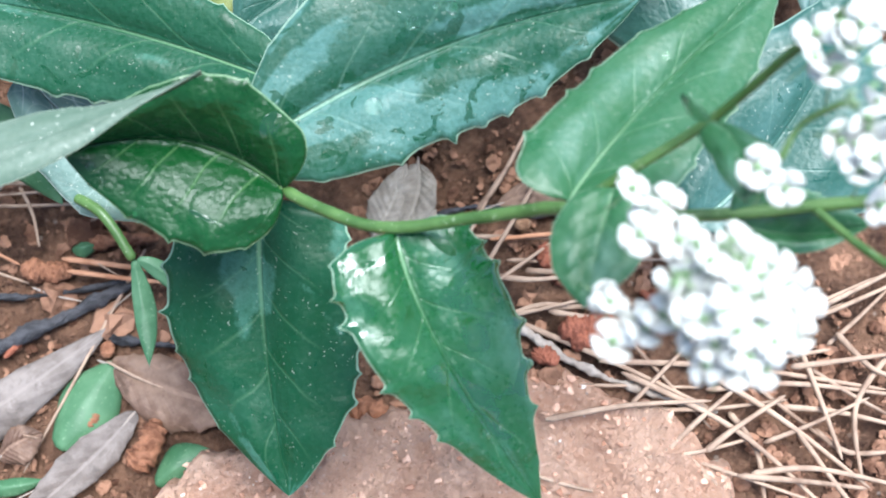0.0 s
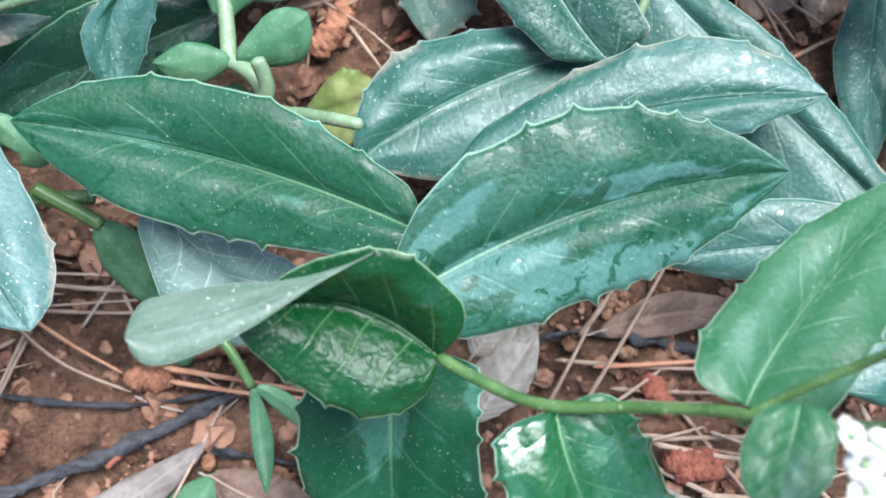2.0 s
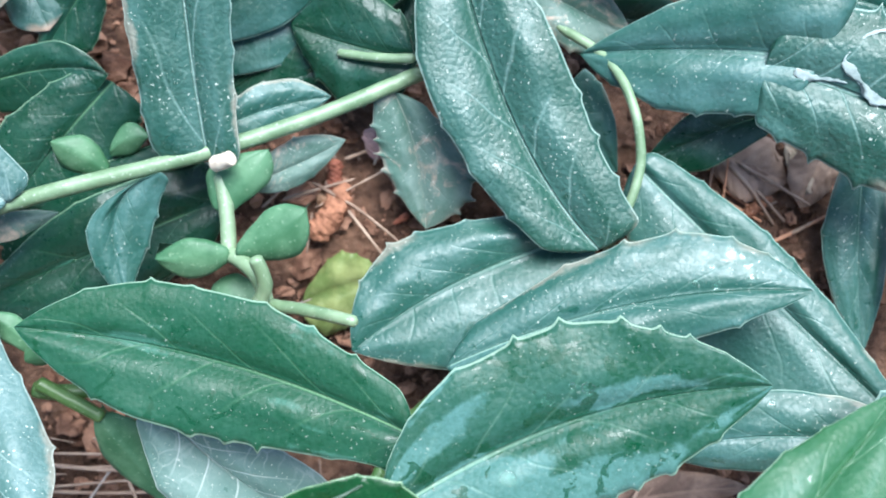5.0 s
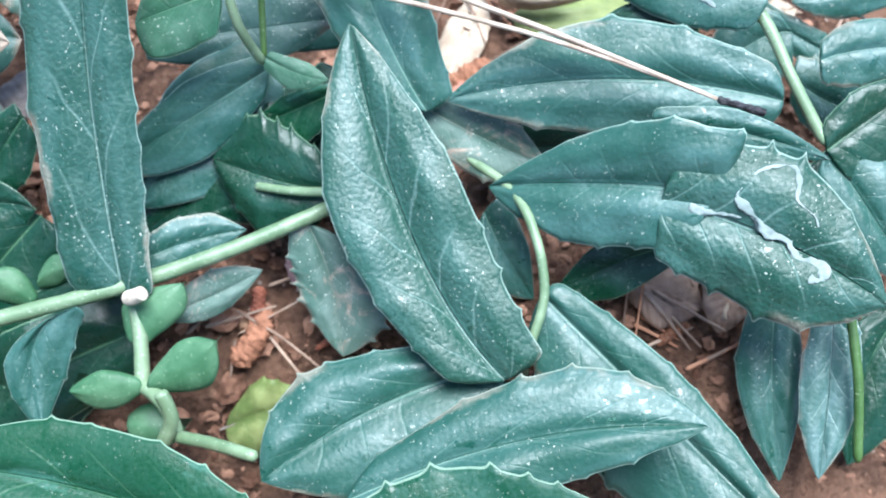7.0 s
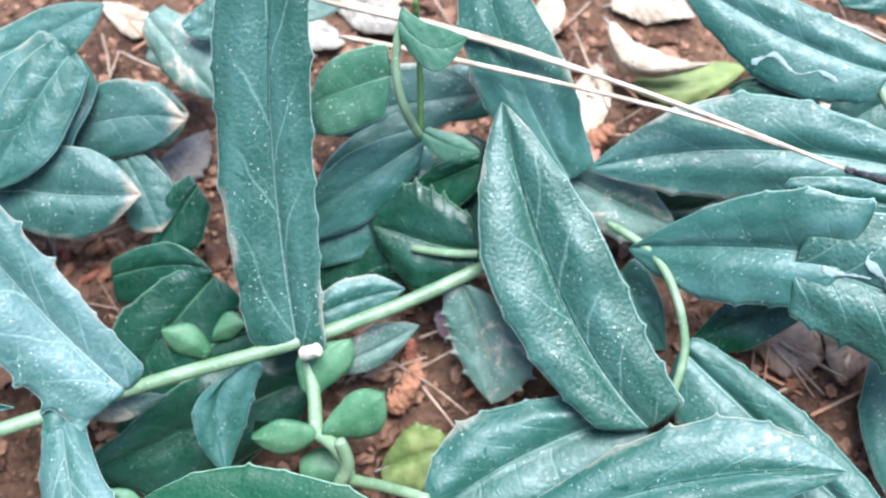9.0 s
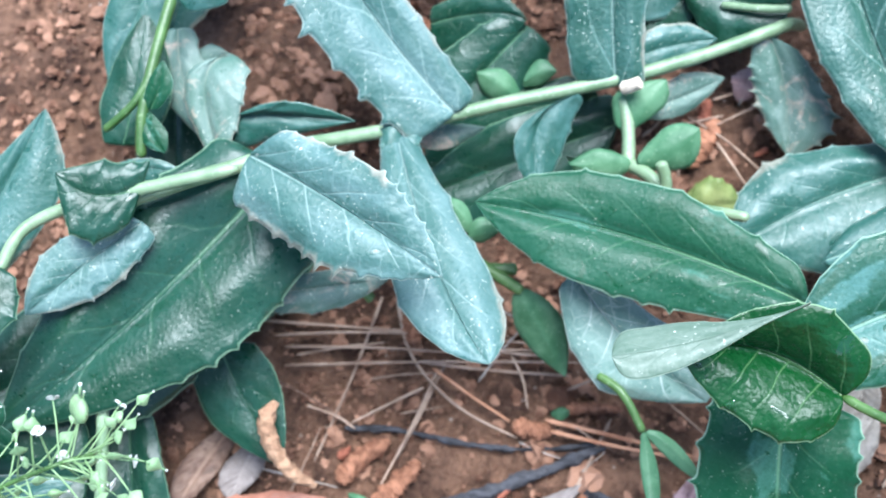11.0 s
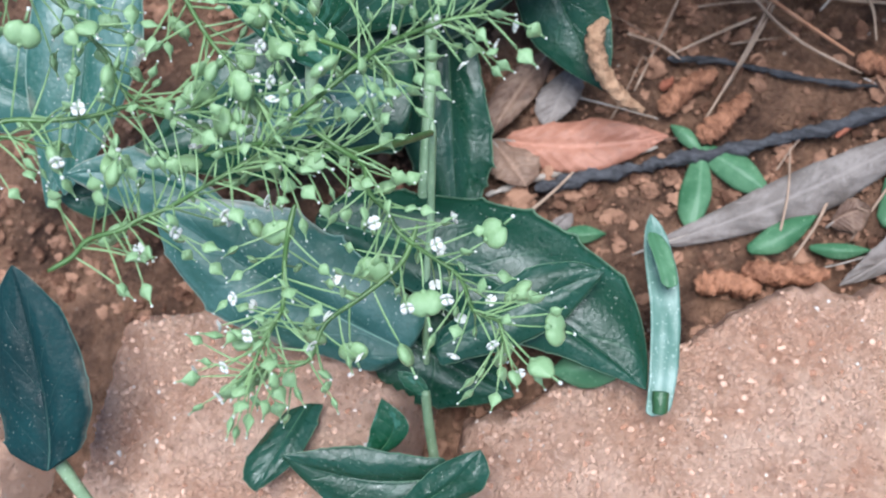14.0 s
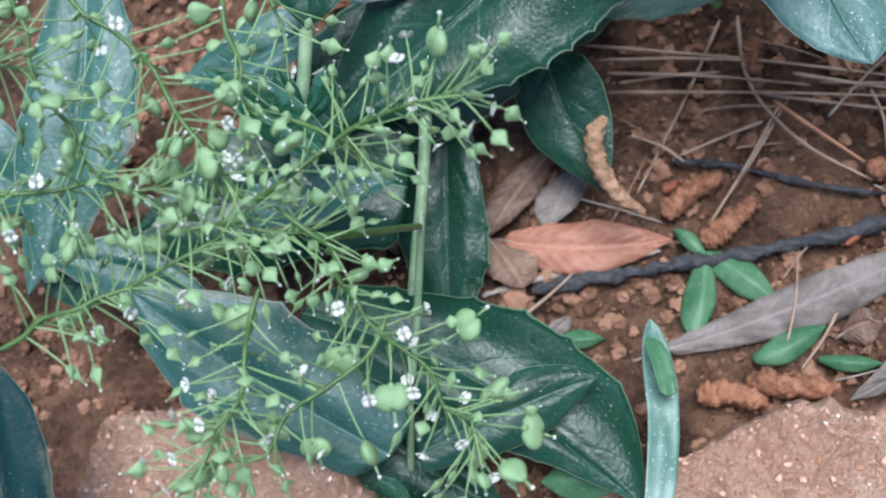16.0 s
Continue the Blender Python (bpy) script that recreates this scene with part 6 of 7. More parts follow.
dry_leaf(BROWN, "curled dark brown dry leaf", (-3.66, -0.51, 0.15), (-2.36, -1.09, 0.30), (-0.93, -1.49, 0.20), (-2.39, -0.46, 0.42), (-2.57, -1.80, 0.20))
dry_leaf(GREYL, "pale papery dry leaf on the soil", (-3.13, -1.45, 0.15), (-4.04, -2.56, 0.30), (-5.26, -3.61, 0.20), (-4.31, -2.24, 0.42), (-3.59, -2.61, 0.20))
dry_leaf(PLUM, "purplish dry leaf on the soil", (-1.65, -0.97, 0.15), (-0.77, -1.31, 0.31), (0.04, -2.05, 0.36), (-0.68, -0.95, 0.44), (-0.87, -1.93, 0.20))
dry_leaf(PLUM, "purplish dry leaf half under a stalk", (-0.96, 0.86, 0.15), (-1.37, -0.05, 0.30), (-1.66, -0.59, 0.20), (-1.65, 0.15, 0.42), (-0.98, 0.02, 0.20))
dry_leaf(BROWN, "dark brown dry leaf under another", (-13.11, -1.51, 0.15), (-12.42, -2.17, 0.30), (-12.11, -2.51, 0.20), (-12.88, -2.39, 0.42), (-11.96, -1.82, 0.20))
dry_leaf(PINKL, "pale pinkish dry leaf behind the stem", (2.42, 3.30, 1.48), (2.39, 2.54, 1.49), (1.94, 1.69, 1.17), (2.76, 2.41, 1.79), (1.85, 2.81, 1.14))
dry_leaf(PINKL, "pale dry leaf standing on the soil", (1.50, 1.91, 0.90), (1.83, 2.40, 1.22), (2.19, 3.32, 1.43), (1.44, 2.68, 1.15), (2.17, 2.13, 1.28))
dry_leaf(PALEDRY, "curled cream dry leaf standing on edge", (3.30, 17.31, 5.60), (3.87, 15.72, 5.80), (5.82, 16.01, 5.70), (3.76, 15.82, 5.20), (4.30, 15.97, 6.00), um=0.5, cup=0.4)
dry_leaf(YELLOW, "olive-yellow dry leaf under a cream one", (3.94, 15.89, 4.90), (5.41, 15.75, 5.10), (6.99, 16.55, 5.00), (5.50, 16.42, 5.20), (5.26, 15.29, 4.90), um=0.5)
dry_leaf(PALEDRY, "cream dry leaf with holes on the soil", (3.15, 16.81, 4.68), (2.76, 15.26, 4.72), (2.30, 13.99, 4.49), (2.19, 15.27, 4.68), (3.33, 15.24, 4.77))
dry_leaf(PALEDRY, "cream dry leaf on the soil", (-3.55, 18.97, 3.75), (-2.94, 19.49, 3.90), (-2.02, 20.29, 3.80), (-3.27, 19.79, 4.02), (-2.45, 18.97, 3.80))
dry_leaf(PALEDRY, "cream dry leaf on the soil", (3.55, 18.75, 4.77), (4.57, 18.71, 5.08), (5.76, 18.23, 5.00), (4.60, 19.42, 5.20), (4.53, 17.99, 4.98))
dry_leaf(PALEDRY, "cream dry leaf on the soil", (2.10, 19.70, 4.38), (1.89, 18.55, 4.47), (1.58, 17.69, 4.27), (1.43, 18.54, 4.45), (2.35, 18.53, 4.50))
dry_leaf(GREYL, "grey wrinkled dry leaf between green ones", (-7.72, 13.08, 3.75), (-7.38, 13.86, 3.90), (-6.95, 14.84, 3.80), (-7.94, 13.92, 4.02), (-6.86, 13.60, 3.80), cup=0.2)
dry_leaf(TAN, "tan dry leaf in the gap between leaves", (6.01, 9.00, 4.92), (6.83, 8.56, 4.93), (7.71, 8.37, 4.72), (7.15, 9.14, 5.20), (6.67, 7.98, 4.62))
dry_leaf(TAN, "tan dry leaf in the gap between leaves", (8.84, 9.41, 5.60), (8.27, 8.58, 5.10), (8.02, 7.90, 4.50), (7.67, 8.70, 5.30), (8.80, 8.45, 4.98))
dry_leaf(PALEDRY, "pale dry leaf on the soil", (-10.48, 19.07, 3.75), (-9.55, 18.34, 3.90), (-8.51, 18.48, 3.80), (-9.61, 18.85, 4.02), (-9.50, 17.90, 3.80))
dry_leaf(PALEDRY, "cream dry leaf on the soil", (9.44, 15.72, 4.95), (10.02, 15.99, 5.10), (10.90, 16.49, 5.00), (9.92, 16.45, 5.22), (10.08, 15.34, 5.00))
dry_leaf(PLUM, "pinkish dry leaf behind the stem", (-0.72, 9.07, 3.72), (-0.60, 9.42, 3.91), (-0.47, 10.07, 3.83), (-1.00, 9.50, 4.02), (-0.20, 9.46, 3.86))
dry_leaf(YELLOW, "yellowing green fallen leaf among the weeds", (-2.14, 6.40, 2.26), (-1.42, 6.59, 2.55), (-0.52, 6.85, 2.67), (-1.32, 7.20, 3.11), (-1.40, 5.85, 1.88), um=0.5)
dry_leaf(GREYL, "small dry leaf scrap on the soil", (-11.42, -3.48, 0.15), (-11.17, -3.22, 0.30), (-10.97, -2.94, 0.20), (-11.29, -3.20, 0.42), (-10.98, -3.31, 0.20))
dry_leaf(BROWN, "small brown dry leaf on the soil", (-5.59, -2.31, 0.15), (-5.30, -2.06, 0.30), (-4.81, -1.85, 0.20), (-5.33, -1.77, 0.42), (-5.03, -2.39, 0.20))
dry_leaf(RUST, "rust-brown leaf scrap on the soil", (2.99, 14.08, 4.64), (2.68, 13.68, 4.70), (2.41, 13.45, 4.52), (2.54, 13.87, 4.78), (2.88, 13.46, 4.66))
catkin([(-10.79, 0.62, 2.58), (-10.96, 0.21, 2.43), (-10.75, -0.28, 2.19), (-10.33, -0.69, 1.85), (-9.77, -0.86, 1.49)], .2, CATPALE)
catkin([(-9.42, -0.38, 0.23), (-9.09, 0.22, 0.23), (-8.41, 0.77, 0.23)], 0.27, CATKIN)
catkin([(-8.56, -0.85, 0.24), (-8.21, -0.47, 0.24), (-7.92, -0.09, 0.24)], 0.28, CATKIN)
catkin([(-8.27, 4.02, 0.65), (-8.23, 3.64, 0.47), (-8.10, 3.26, 0.33)], 0.25, CATKIN)
catkin([(-5.38, 1.33, 0.19), (-4.93, 1.45, 0.19), (-4.53, 1.41, 0.19)], 0.22, CATKIN)
catkin([(-4.35, 2.04, 0.13), (-3.69, 2.15, 0.13), (-2.90, 2.18, 0.13)], 0.15, CATKIN)
catkin([(-7.24, -3.60, 0.23), (-6.43, -3.57, 0.23), (-5.46, -3.39, 0.23)], 0.27, CATKIN)
catkin([(-3.11, -2.57, 0.25), (-2.82, -2.16, 0.26), (-2.71, -1.63, 0.25)], 0.3, CATKIN)
catkin([(-1.61, -0.46, 0.25), (-1.24, -0.49, 0.25), (-0.87, -0.39, 0.26)], 0.3, CATKIN)
catkin([(-8.12, -4.13, 0.24), (-7.52, -3.94, 0.24), (-6.77, -3.98, 0.24)], 0.28, CATKIN)
catkin([(-1.97, 7.46, 3.11), (-1.60, 7.91, 3.38), (-1.30, 8.51, 3.66)], 0.3, CATKIN)
catkin([(2.36, 13.95, 4.55), (2.85, 14.21, 4.69), (3.35, 14.58, 4.82)], 0.28, CATKIN)
catkin([(9.65, 17.95, 5.05), (10.00, 17.37, 5.05), (10.34, 16.80, 5.05)], 0.3, CATKIN)
catkin([(0.80, -1.69, 0.67), (1.23, -1.63, 0.86), (1.75, -1.80, 1.11)], 0.28, CATKIN)
catkin([(5.10, -0.76, 2.20), (5.54, -0.60, 2.20), (6.08, -0.66, 2.20)], 0.24, REDCAT)
catkin([(4.45, -1.06, 2.12), (4.56, -0.95, 2.14), (4.86, -1.07, 2.17)], 0.2, REDCAT)
catkin([(4.68, 1.21, 2.20), (4.92, 0.77, 2.22), (5.16, 0.40, 2.22)], 0.26, REDCAT)
catkin([(4.91, -0.57, 2.22), (5.47, -0.40, 2.22), (6.13, -0.44, 2.22)], 0.26, REDCAT)
catkin([(-8.14, -0.31, 0.19), (-7.87, 0.03, 0.19), (-7.65, 0.36, 0.19)], 0.22, CATKIN)
catkin([(-5.53, 1.50, 0.20), (-5.08, 1.44, 0.20), (-4.62, 1.36, 0.20)], 0.24, CATKIN)
twig([(3.99, -0.24, 1.97), (5.09, -1.06, 2.12), (6.33, -1.62, 2.12), (7.79, -2.07, 2.12)], 0.1, GREYTWIG)

# fleshy seedlings
sprout = thing("green_seedling", "small fleshy green seedling on the soil", "seedling")
fleshy(sprout, (-8.48, -1.01, 0.12), (-8.36, -2.00, 0.30), (-8.41, -2.93, 0.15), (-8.10, -2.09, 0.25), (-8.79, -2.28, 0.20), 0.16)
fleshy(sprout, (-8.48, -1.01, 0.12), (-7.58, -1.45, 0.30), (-6.83, -1.86, 0.15), (-7.49, -1.08, 0.25), (-7.74, -1.77, 0.20), 0.16)
fleshy(sprout, (-8.45, -1.08, 0.12), (-8.83, -0.83, 0.30), (-9.23, -0.57, 0.15), (-8.79, -0.64, 0.25), (-8.91, -0.97, 0.20), 0.16)
sprout = thing("fallen_green_leaf", "single fleshy green leaf lying on the soil", "leaf")
fleshy(sprout, (-4.53, -2.12, 0.12), (-4.03, -1.27, 0.30), (-3.54, -0.39, 0.15), (-4.48, -0.90, 0.25), (-3.51, -1.57, 0.20), 0.16)
sprout = thing("fallen_green_leaf", "single fleshy green leaf lying on the soil", "leaf")
fleshy(sprout, (-7.16, -3.12, 0.12), (-6.50, -2.77, 0.30), (-5.86, -2.14, 0.15), (-6.66, -2.45, 0.25), (-6.36, -2.98, 0.20), 0.16)
sprout = thing("fallen_green_leaf", "single fleshy green leaf lying on the soil", "leaf")
fleshy(sprout, (-5.93, -2.85, 0.12), (-5.31, -2.87, 0.30), (-4.69, -2.72, 0.15), (-5.32, -2.69, 0.25), (-5.30, -3.03, 0.20), 0.16)
sprout = thing("fallen_green_leaf", "single fleshy green leaf lying on the soil", "leaf")
fleshy(sprout, (-11.28, -3.52, 0.12), (-10.69, -3.43, 0.30), (-10.17, -3.27, 0.15), (-10.73, -3.19, 0.25), (-10.67, -3.60, 0.20), 0.16)
sprout = thing("fallen_green_leaf", "single fleshy green leaf lying on the soil", "leaf")
fleshy(sprout, (-2.66, -2.87, 0.12), (-2.16, -2.47, 0.30), (-1.58, -2.25, 0.15), (-2.33, -2.10, 0.25), (-1.83, -2.66, 0.20), 0.16)
sprout = thing("fallen_green_leaf", "single fleshy green leaf lying on the soil", "leaf")
fleshy(sprout, (-4.61, 1.94, 0.12), (-4.37, 1.92, 0.30), (-4.09, 2.04, 0.15), (-4.37, 2.13, 0.25), (-4.35, 1.76, 0.20), 0.16)
sprout = thing("fallen_green_leaf", "broad fleshy green leaf lying beside the stone", "leaf")
fleshy(sprout, (-9.34, -6.43, 1.50), (-9.99, -6.48, 1.65), (-10.65, -6.65, 1.50), (-10.09, -6.02, 1.55), (-9.93, -6.84, 1.50), 0.16)
blade = thing("grass_blade", "cut pale green blade bent over at its top", "grass")
strip(blade, BLADE, (-8.44, -7.13, 1.78), (-8.61, -5.10, 1.59), (-9.24, -3.08, 1.54), (-8.86, -5.45, 1.66), (-8.29, -5.26, 1.49), name="blade")
strip(blade, FLESHY, (-8.61, -4.65, 2.03), (-8.82, -4.16, 2.08), (-9.13, -3.57, 1.98), (-8.99, -4.18, 2.13), (-8.61, -4.13, 1.98), name="fold")
tube(blade, "cut_end", CUT, [(-8.44, -6.66, 1.83), (-8.42, -6.90, 1.80), (-8.40, -7.08, 1.74)], 0.17)
sprig = thing("weed_sprig", "jointed green weed stalk with narrow leaves", "weed")
tube(sprig, "stem", STEM, [(-3.83, 1.69, 3.33), (-3.31, 1.30, 3.43), (-2.80, 0.57, 3.16)], 0.1)
fleshy(sprig, (-2.80, 0.57, 3.16), (-2.61, -0.33, 2.97), (-2.47, -1.26, 2.88), (-2.77, -0.35, 2.98), (-2.38, -0.30, 2.95), 0.08)
fleshy(sprig, (-2.74, 0.58, 3.15), (-2.15, 0.30, 3.07), (-1.34, -0.35, 2.69), (-2.05, 0.42, 3.10), (-2.19, 0.08, 2.98), 0.08)
weed = thing("fleshy_weed", "small weed with fleshy oval leaves on thick stalks", "weed")
tube(weed, "stem", STEM, [(-6.80, 3.96, 3.88), (-6.17, 3.68, 3.71), (-5.60, 3.42, 3.54)], 0.14)
tube(weed, "stem", STEM, [(-6.93, 3.92, 3.63), (-6.43, 3.87, 3.59), (-5.76, 3.94, 3.62)], 0.16)
fleshy(weed, (-5.66, 3.42, 3.54), (-5.12, 2.87, 2.97), (-4.43, 2.19, 1.86), (-4.58, 3.07, 2.85), (-5.54, 2.69, 2.65), 0.16)
fleshy(weed, (-6.81, 4.35, 4.35), (-7.20, 4.70, 4.68), (-7.69, 4.88, 4.79), (-7.09, 4.86, 4.77), (-7.43, 4.53, 4.58), 0.16)
fleshy(weed, (-6.91, 4.21, 4.50), (-6.61, 4.29, 4.65), (-6.20, 4.35, 4.57), (-6.63, 4.49, 4.78), (-6.60, 4.07, 4.41), 0.16)
weed = thing("fleshy_weed", "small weed with fleshy oval leaves and a cut stalk", "weed")
tube(weed, "stem", PALESTEM, [(-2.92, 5.19, 4.61), (-2.73, 5.49, 5.14), (-2.91, 5.83, 5.58)], 0.15)
tube(weed, "stem", PALESTEM, [(-3.47, 6.31, 4.56), (-3.57, 7.17, 4.96), (-3.72, 7.73, 5.18)], 0.16)
tube(weed, "stem", PALESTEM, [(-3.47, 6.36, 4.59), (-2.95, 5.87, 4.78), (-2.70, 5.36, 4.48)], 0.16)
tube(weed, "stem", PALESTEM, [(-2.69, 5.33, 4.58), (-1.97, 5.06, 5.02), (-1.05, 4.66, 5.50)], 0.13)
fleshy(weed, (-3.45, 6.23, 4.75), (-4.15, 6.08, 4.77), (-4.80, 6.09, 4.76), (-4.15, 6.35, 5.04), (-4.15, 5.79, 4.47), 0.3)
fleshy(weed, (-3.32, 6.20, 4.85), (-2.61, 6.44, 5.25), (-2.06, 6.85, 5.50), (-2.74, 6.84, 5.48), (-2.14, 6.18, 4.98), 0.25)
fleshy(weed, (-3.63, 7.06, 4.90), (-3.28, 7.65, 5.37), (-2.82, 8.11, 5.54), (-3.88, 7.74, 5.42), (-2.79, 7.55, 5.33), 0.2)
fleshy(weed, (-3.85, 5.82, 3.80), (-3.35, 5.69, 3.85), (-2.75, 5.73, 3.77), (-3.37, 6.10, 4.10), (-3.34, 5.28, 3.48), 0.3)
weed = thing("fleshy_weed", "pair of small round fleshy leaves on the soil", "weed")
fleshy(weed, (-6.09, 8.35, 3.98), (-6.70, 8.58, 4.34), (-7.15, 8.73, 4.42), (-6.45, 8.80, 4.48), (-6.84, 8.29, 4.05), 0.25)
fleshy(weed, (-6.02, 8.63, 4.27), (-5.69, 8.81, 4.50), (-5.25, 8.87, 4.55), (-5.70, 9.08, 4.67), (-5.64, 8.59, 4.25), 0.25)
weed = thing("upright_weed", "thin-stemmed weed with small pale green leaves", "weed")
tube(weed, "stem", PALESTEM, [(-1.45, 12.23, 7.23), (-1.82, 12.18, 8.36), (-2.00, 12.49, 9.24), (-1.93, 13.01, 10.02)], 0.1)
leaf(weed, DULL, (-1.96, 12.99, 10.12), (-1.27, 12.45, 9.93), (-0.57, 12.58, 10.14), (-1.22, 12.77, 10.24), (-1.25, 12.10, 9.61), um=0.5, bw=0.7, teeth=0)
leaf(weed, DULL, (-2.10, 12.47, 9.00), (-2.97, 12.44, 8.59), (-3.84, 12.29, 8.21), (-3.02, 13.01, 9.10), (-3.05, 11.78, 7.90), um=0.5, bw=0.85, teeth=0, point=3.2)
leaf(weed, DULL, (-1.39, 12.21, 7.45), (-0.76, 11.96, 7.32), (-0.14, 11.86, 7.27), (-0.65, 12.17, 7.45), (-0.88, 11.75, 7.07), um=0.5, bw=0.6, teeth=0)
tube(weed, "stem", STEM, [(-1.64, 13.69, 9.97), (-1.53, 13.37, 8.61), (-1.45, 12.33, 7.29)], 0.07)
weed = thing("upright_weed", "spindly green weed with small leaves", "weed")
tube(weed, "stem", STEM, [(-15.40, 10.76, 8.30), (-13.94, 9.88, 7.99), (-13.65, 8.97, 7.44), (-13.95, 8.24, 6.79)], 0.11)
tube(weed, "stem", STEM, [(-13.91, 8.23, 6.90), (-14.08, 6.96, 6.50), (-14.20, 5.62, 5.95), (-14.14, 4.81, 5.47)], 0.13)
leaf(weed, DULL, (-13.73, 9.65, 8.08), (-13.10, 9.97, 8.48), (-12.54, 10.41, 8.73), (-13.34, 10.15, 8.60), (-12.75, 9.75, 8.23), um=0.5, bw=0.6, teeth=0)
leaf(weed, FRESH, (-13.67, 9.21, 7.70), (-14.18, 9.22, 7.83), (-14.91, 9.48, 8.00), (-14.20, 9.52, 8.01), (-14.27, 8.90, 7.65), um=0.5, bw=0.6, teeth=0)
leaf(weed, FRESH, (-13.61, 9.11, 7.64), (-12.99, 9.29, 7.85), (-12.41, 9.53, 7.98), (-13.01, 9.60, 8.03), (-12.85, 8.99, 7.67), um=0.5, bw=0.6, teeth=0)
leaf(weed, FRESH, (-14.03, 5.74, 6.01), (-13.85, 6.10, 6.34), (-13.82, 6.61, 6.64), (-14.14, 6.08, 6.33), (-13.55, 6.12, 6.34), um=0.5, bw=0.6, teeth=0)
leaf(weed, FRESH, (-14.20, 5.62, 5.95), (-13.90, 5.19, 5.80), (-13.58, 4.90, 5.62), (-13.61, 5.31, 5.86), (-14.12, 5.07, 5.73), um=0.5, bw=0.6, teeth=0)
leaf(weed, BLUE, (-13.83, 8.30, 6.82), (-13.00, 8.59, 7.21), (-12.08, 9.17, 7.53), (-13.27, 8.99, 7.45), (-12.76, 8.15, 6.83), um=0.5, bw=0.6, teeth=0)
leaf(weed, DEEP, (-14.95, 5.55, 4.76), (-14.78, 6.62, 5.39), (-14.73, 8.34, 6.17), (-15.51, 6.58, 5.37), (-13.99, 6.78, 5.23), um=0.5, bw=0.6, teeth=0)

# broad leaves of the neighbouring plants
neighbour = thing("grey_leaved_plant", "low plant with rounded grey-green leaves browning at the tips", "plant")
leaf(neighbour, BLUE, (-11.66, 13.65, 7.39), (-10.16, 14.22, 7.77), (-8.61, 14.92, 8.22), (-10.43, 14.65, 8.02), (-9.92, 13.59, 7.27), um=0.55, bw=0.5, teeth=0, point=2.4)
leaf(neighbour, BROWNTIP, (-10.58, 12.64, 5.64), (-8.62, 13.02, 6.49), (-6.81, 13.05, 6.55), (-8.49, 13.73, 7.04), (-8.65, 12.36, 5.87), um=0.6, bw=0.45, teeth=0, point=3.0)
leaf(neighbour, BROWNTIP, (-11.03, 11.50, 5.88), (-9.30, 11.26, 6.01), (-7.66, 11.28, 6.06), (-9.30, 12.14, 6.65), (-9.43, 10.44, 5.40), um=0.6, bw=0.45, teeth=0, point=3.0)
leaf(neighbour, BROWNTIP, (-8.36, 12.56, 5.87), (-7.78, 11.73, 5.51), (-7.36, 10.95, 5.05), (-7.13, 11.85, 5.59), (-8.25, 11.33, 5.14), um=0.6, bw=0.45, teeth=0, point=3.0)
leaf(neighbour, BLUE, (-9.26, 13.64, 7.91), (-10.05, 12.50, 7.32), (-10.99, 11.00, 6.40), (-10.53, 12.96, 7.70), (-9.33, 12.04, 6.95), um=0.55, bw=0.6, teeth=0, point=2.4)
leaf(neighbour, WORN, (-8.07, 15.81, 6.90), (-7.22, 14.95, 6.52), (-6.24, 14.04, 6.00), (-6.69, 15.42, 6.81), (-7.49, 14.55, 6.15), um=0.5, bw=0.6, teeth=3)
leaf(neighbour, BLUE, (-6.98, 15.07, 7.18), (-6.47, 15.30, 7.33), (-6.09, 15.76, 7.61), (-6.74, 15.64, 7.52), (-6.06, 15.08, 7.21), um=0.5, bw=0.6, teeth=0)
leaf(neighbour, WORN, (-5.50, 15.78, 7.06), (-4.05, 16.38, 7.45), (-3.00, 17.09, 7.89), (-4.46, 16.83, 7.71), (-3.49, 15.93, 7.19), um=0.5, bw=0.6, teeth=0)
leaf(rosette, GREY, (-4.54, 3.40, 4.65), (-3.13, 2.36, 3.55), (-1.40, 1.52, 2.85), (-1.66, 2.44, 3.53), (-3.81, 1.54, 3.15), um=0.6, bw=0.35, teeth=2, tooth=0.03)
needle([(6.62, 8.59, 5.00), (7.34, 8.17, 4.96), (8.13, 7.84, 4.73)], 0.05, NEEDLE)
needle([(6.12, 7.44, 4.27), (6.78, 7.69, 4.49), (7.52, 8.01, 4.53)], 0.05, NEEDLE)
needle([(-1.75, 8.56, 3.60), (-1.08, 7.80, 3.35), (-0.41, 7.15, 2.87)], 0.05, NEEDLE)
needle([(-2.61, 8.14, 3.51), (-1.87, 8.33, 3.70), (-1.14, 8.60, 3.71)], 0.05, NEEDLE)
catkin([(-8.13, 9.90, 3.74), (-8.08, 10.29, 3.74), (-8.12, 10.56, 3.74)], 0.17, CATKIN)
catkin([(-9.63, 11.02, 3.67), (-9.52, 11.49, 3.67), (-9.50, 11.83, 3.67)], 0.08, CATPALE)
catkin([(-8.76, 10.75, 3.72), (-8.60, 10.66, 3.72), (-8.53, 10.44, 3.72)], 0.14, CATKIN)
catkin([(-8.26, -0.01, 0.11), (-7.92, 0.02, 0.11), (-7.67, -0.07, 0.11)], 0.13, CATKIN)
catkin([(4.22, 1.68, 2.03), (4.41, 1.71, 2.07), (4.51, 1.66, 2.09)], 0.15, CATPALE)
catkin([(6.83, -0.05, 2.09), (6.85, 0.20, 2.09), (6.77, 0.35, 2.09)], 0.11, REDCAT)
catkin([(-2.65, 8.78, 3.65), (-2.69, 9.04, 3.71), (-2.83, 9.19, 3.73)], 0.18, CATKIN)
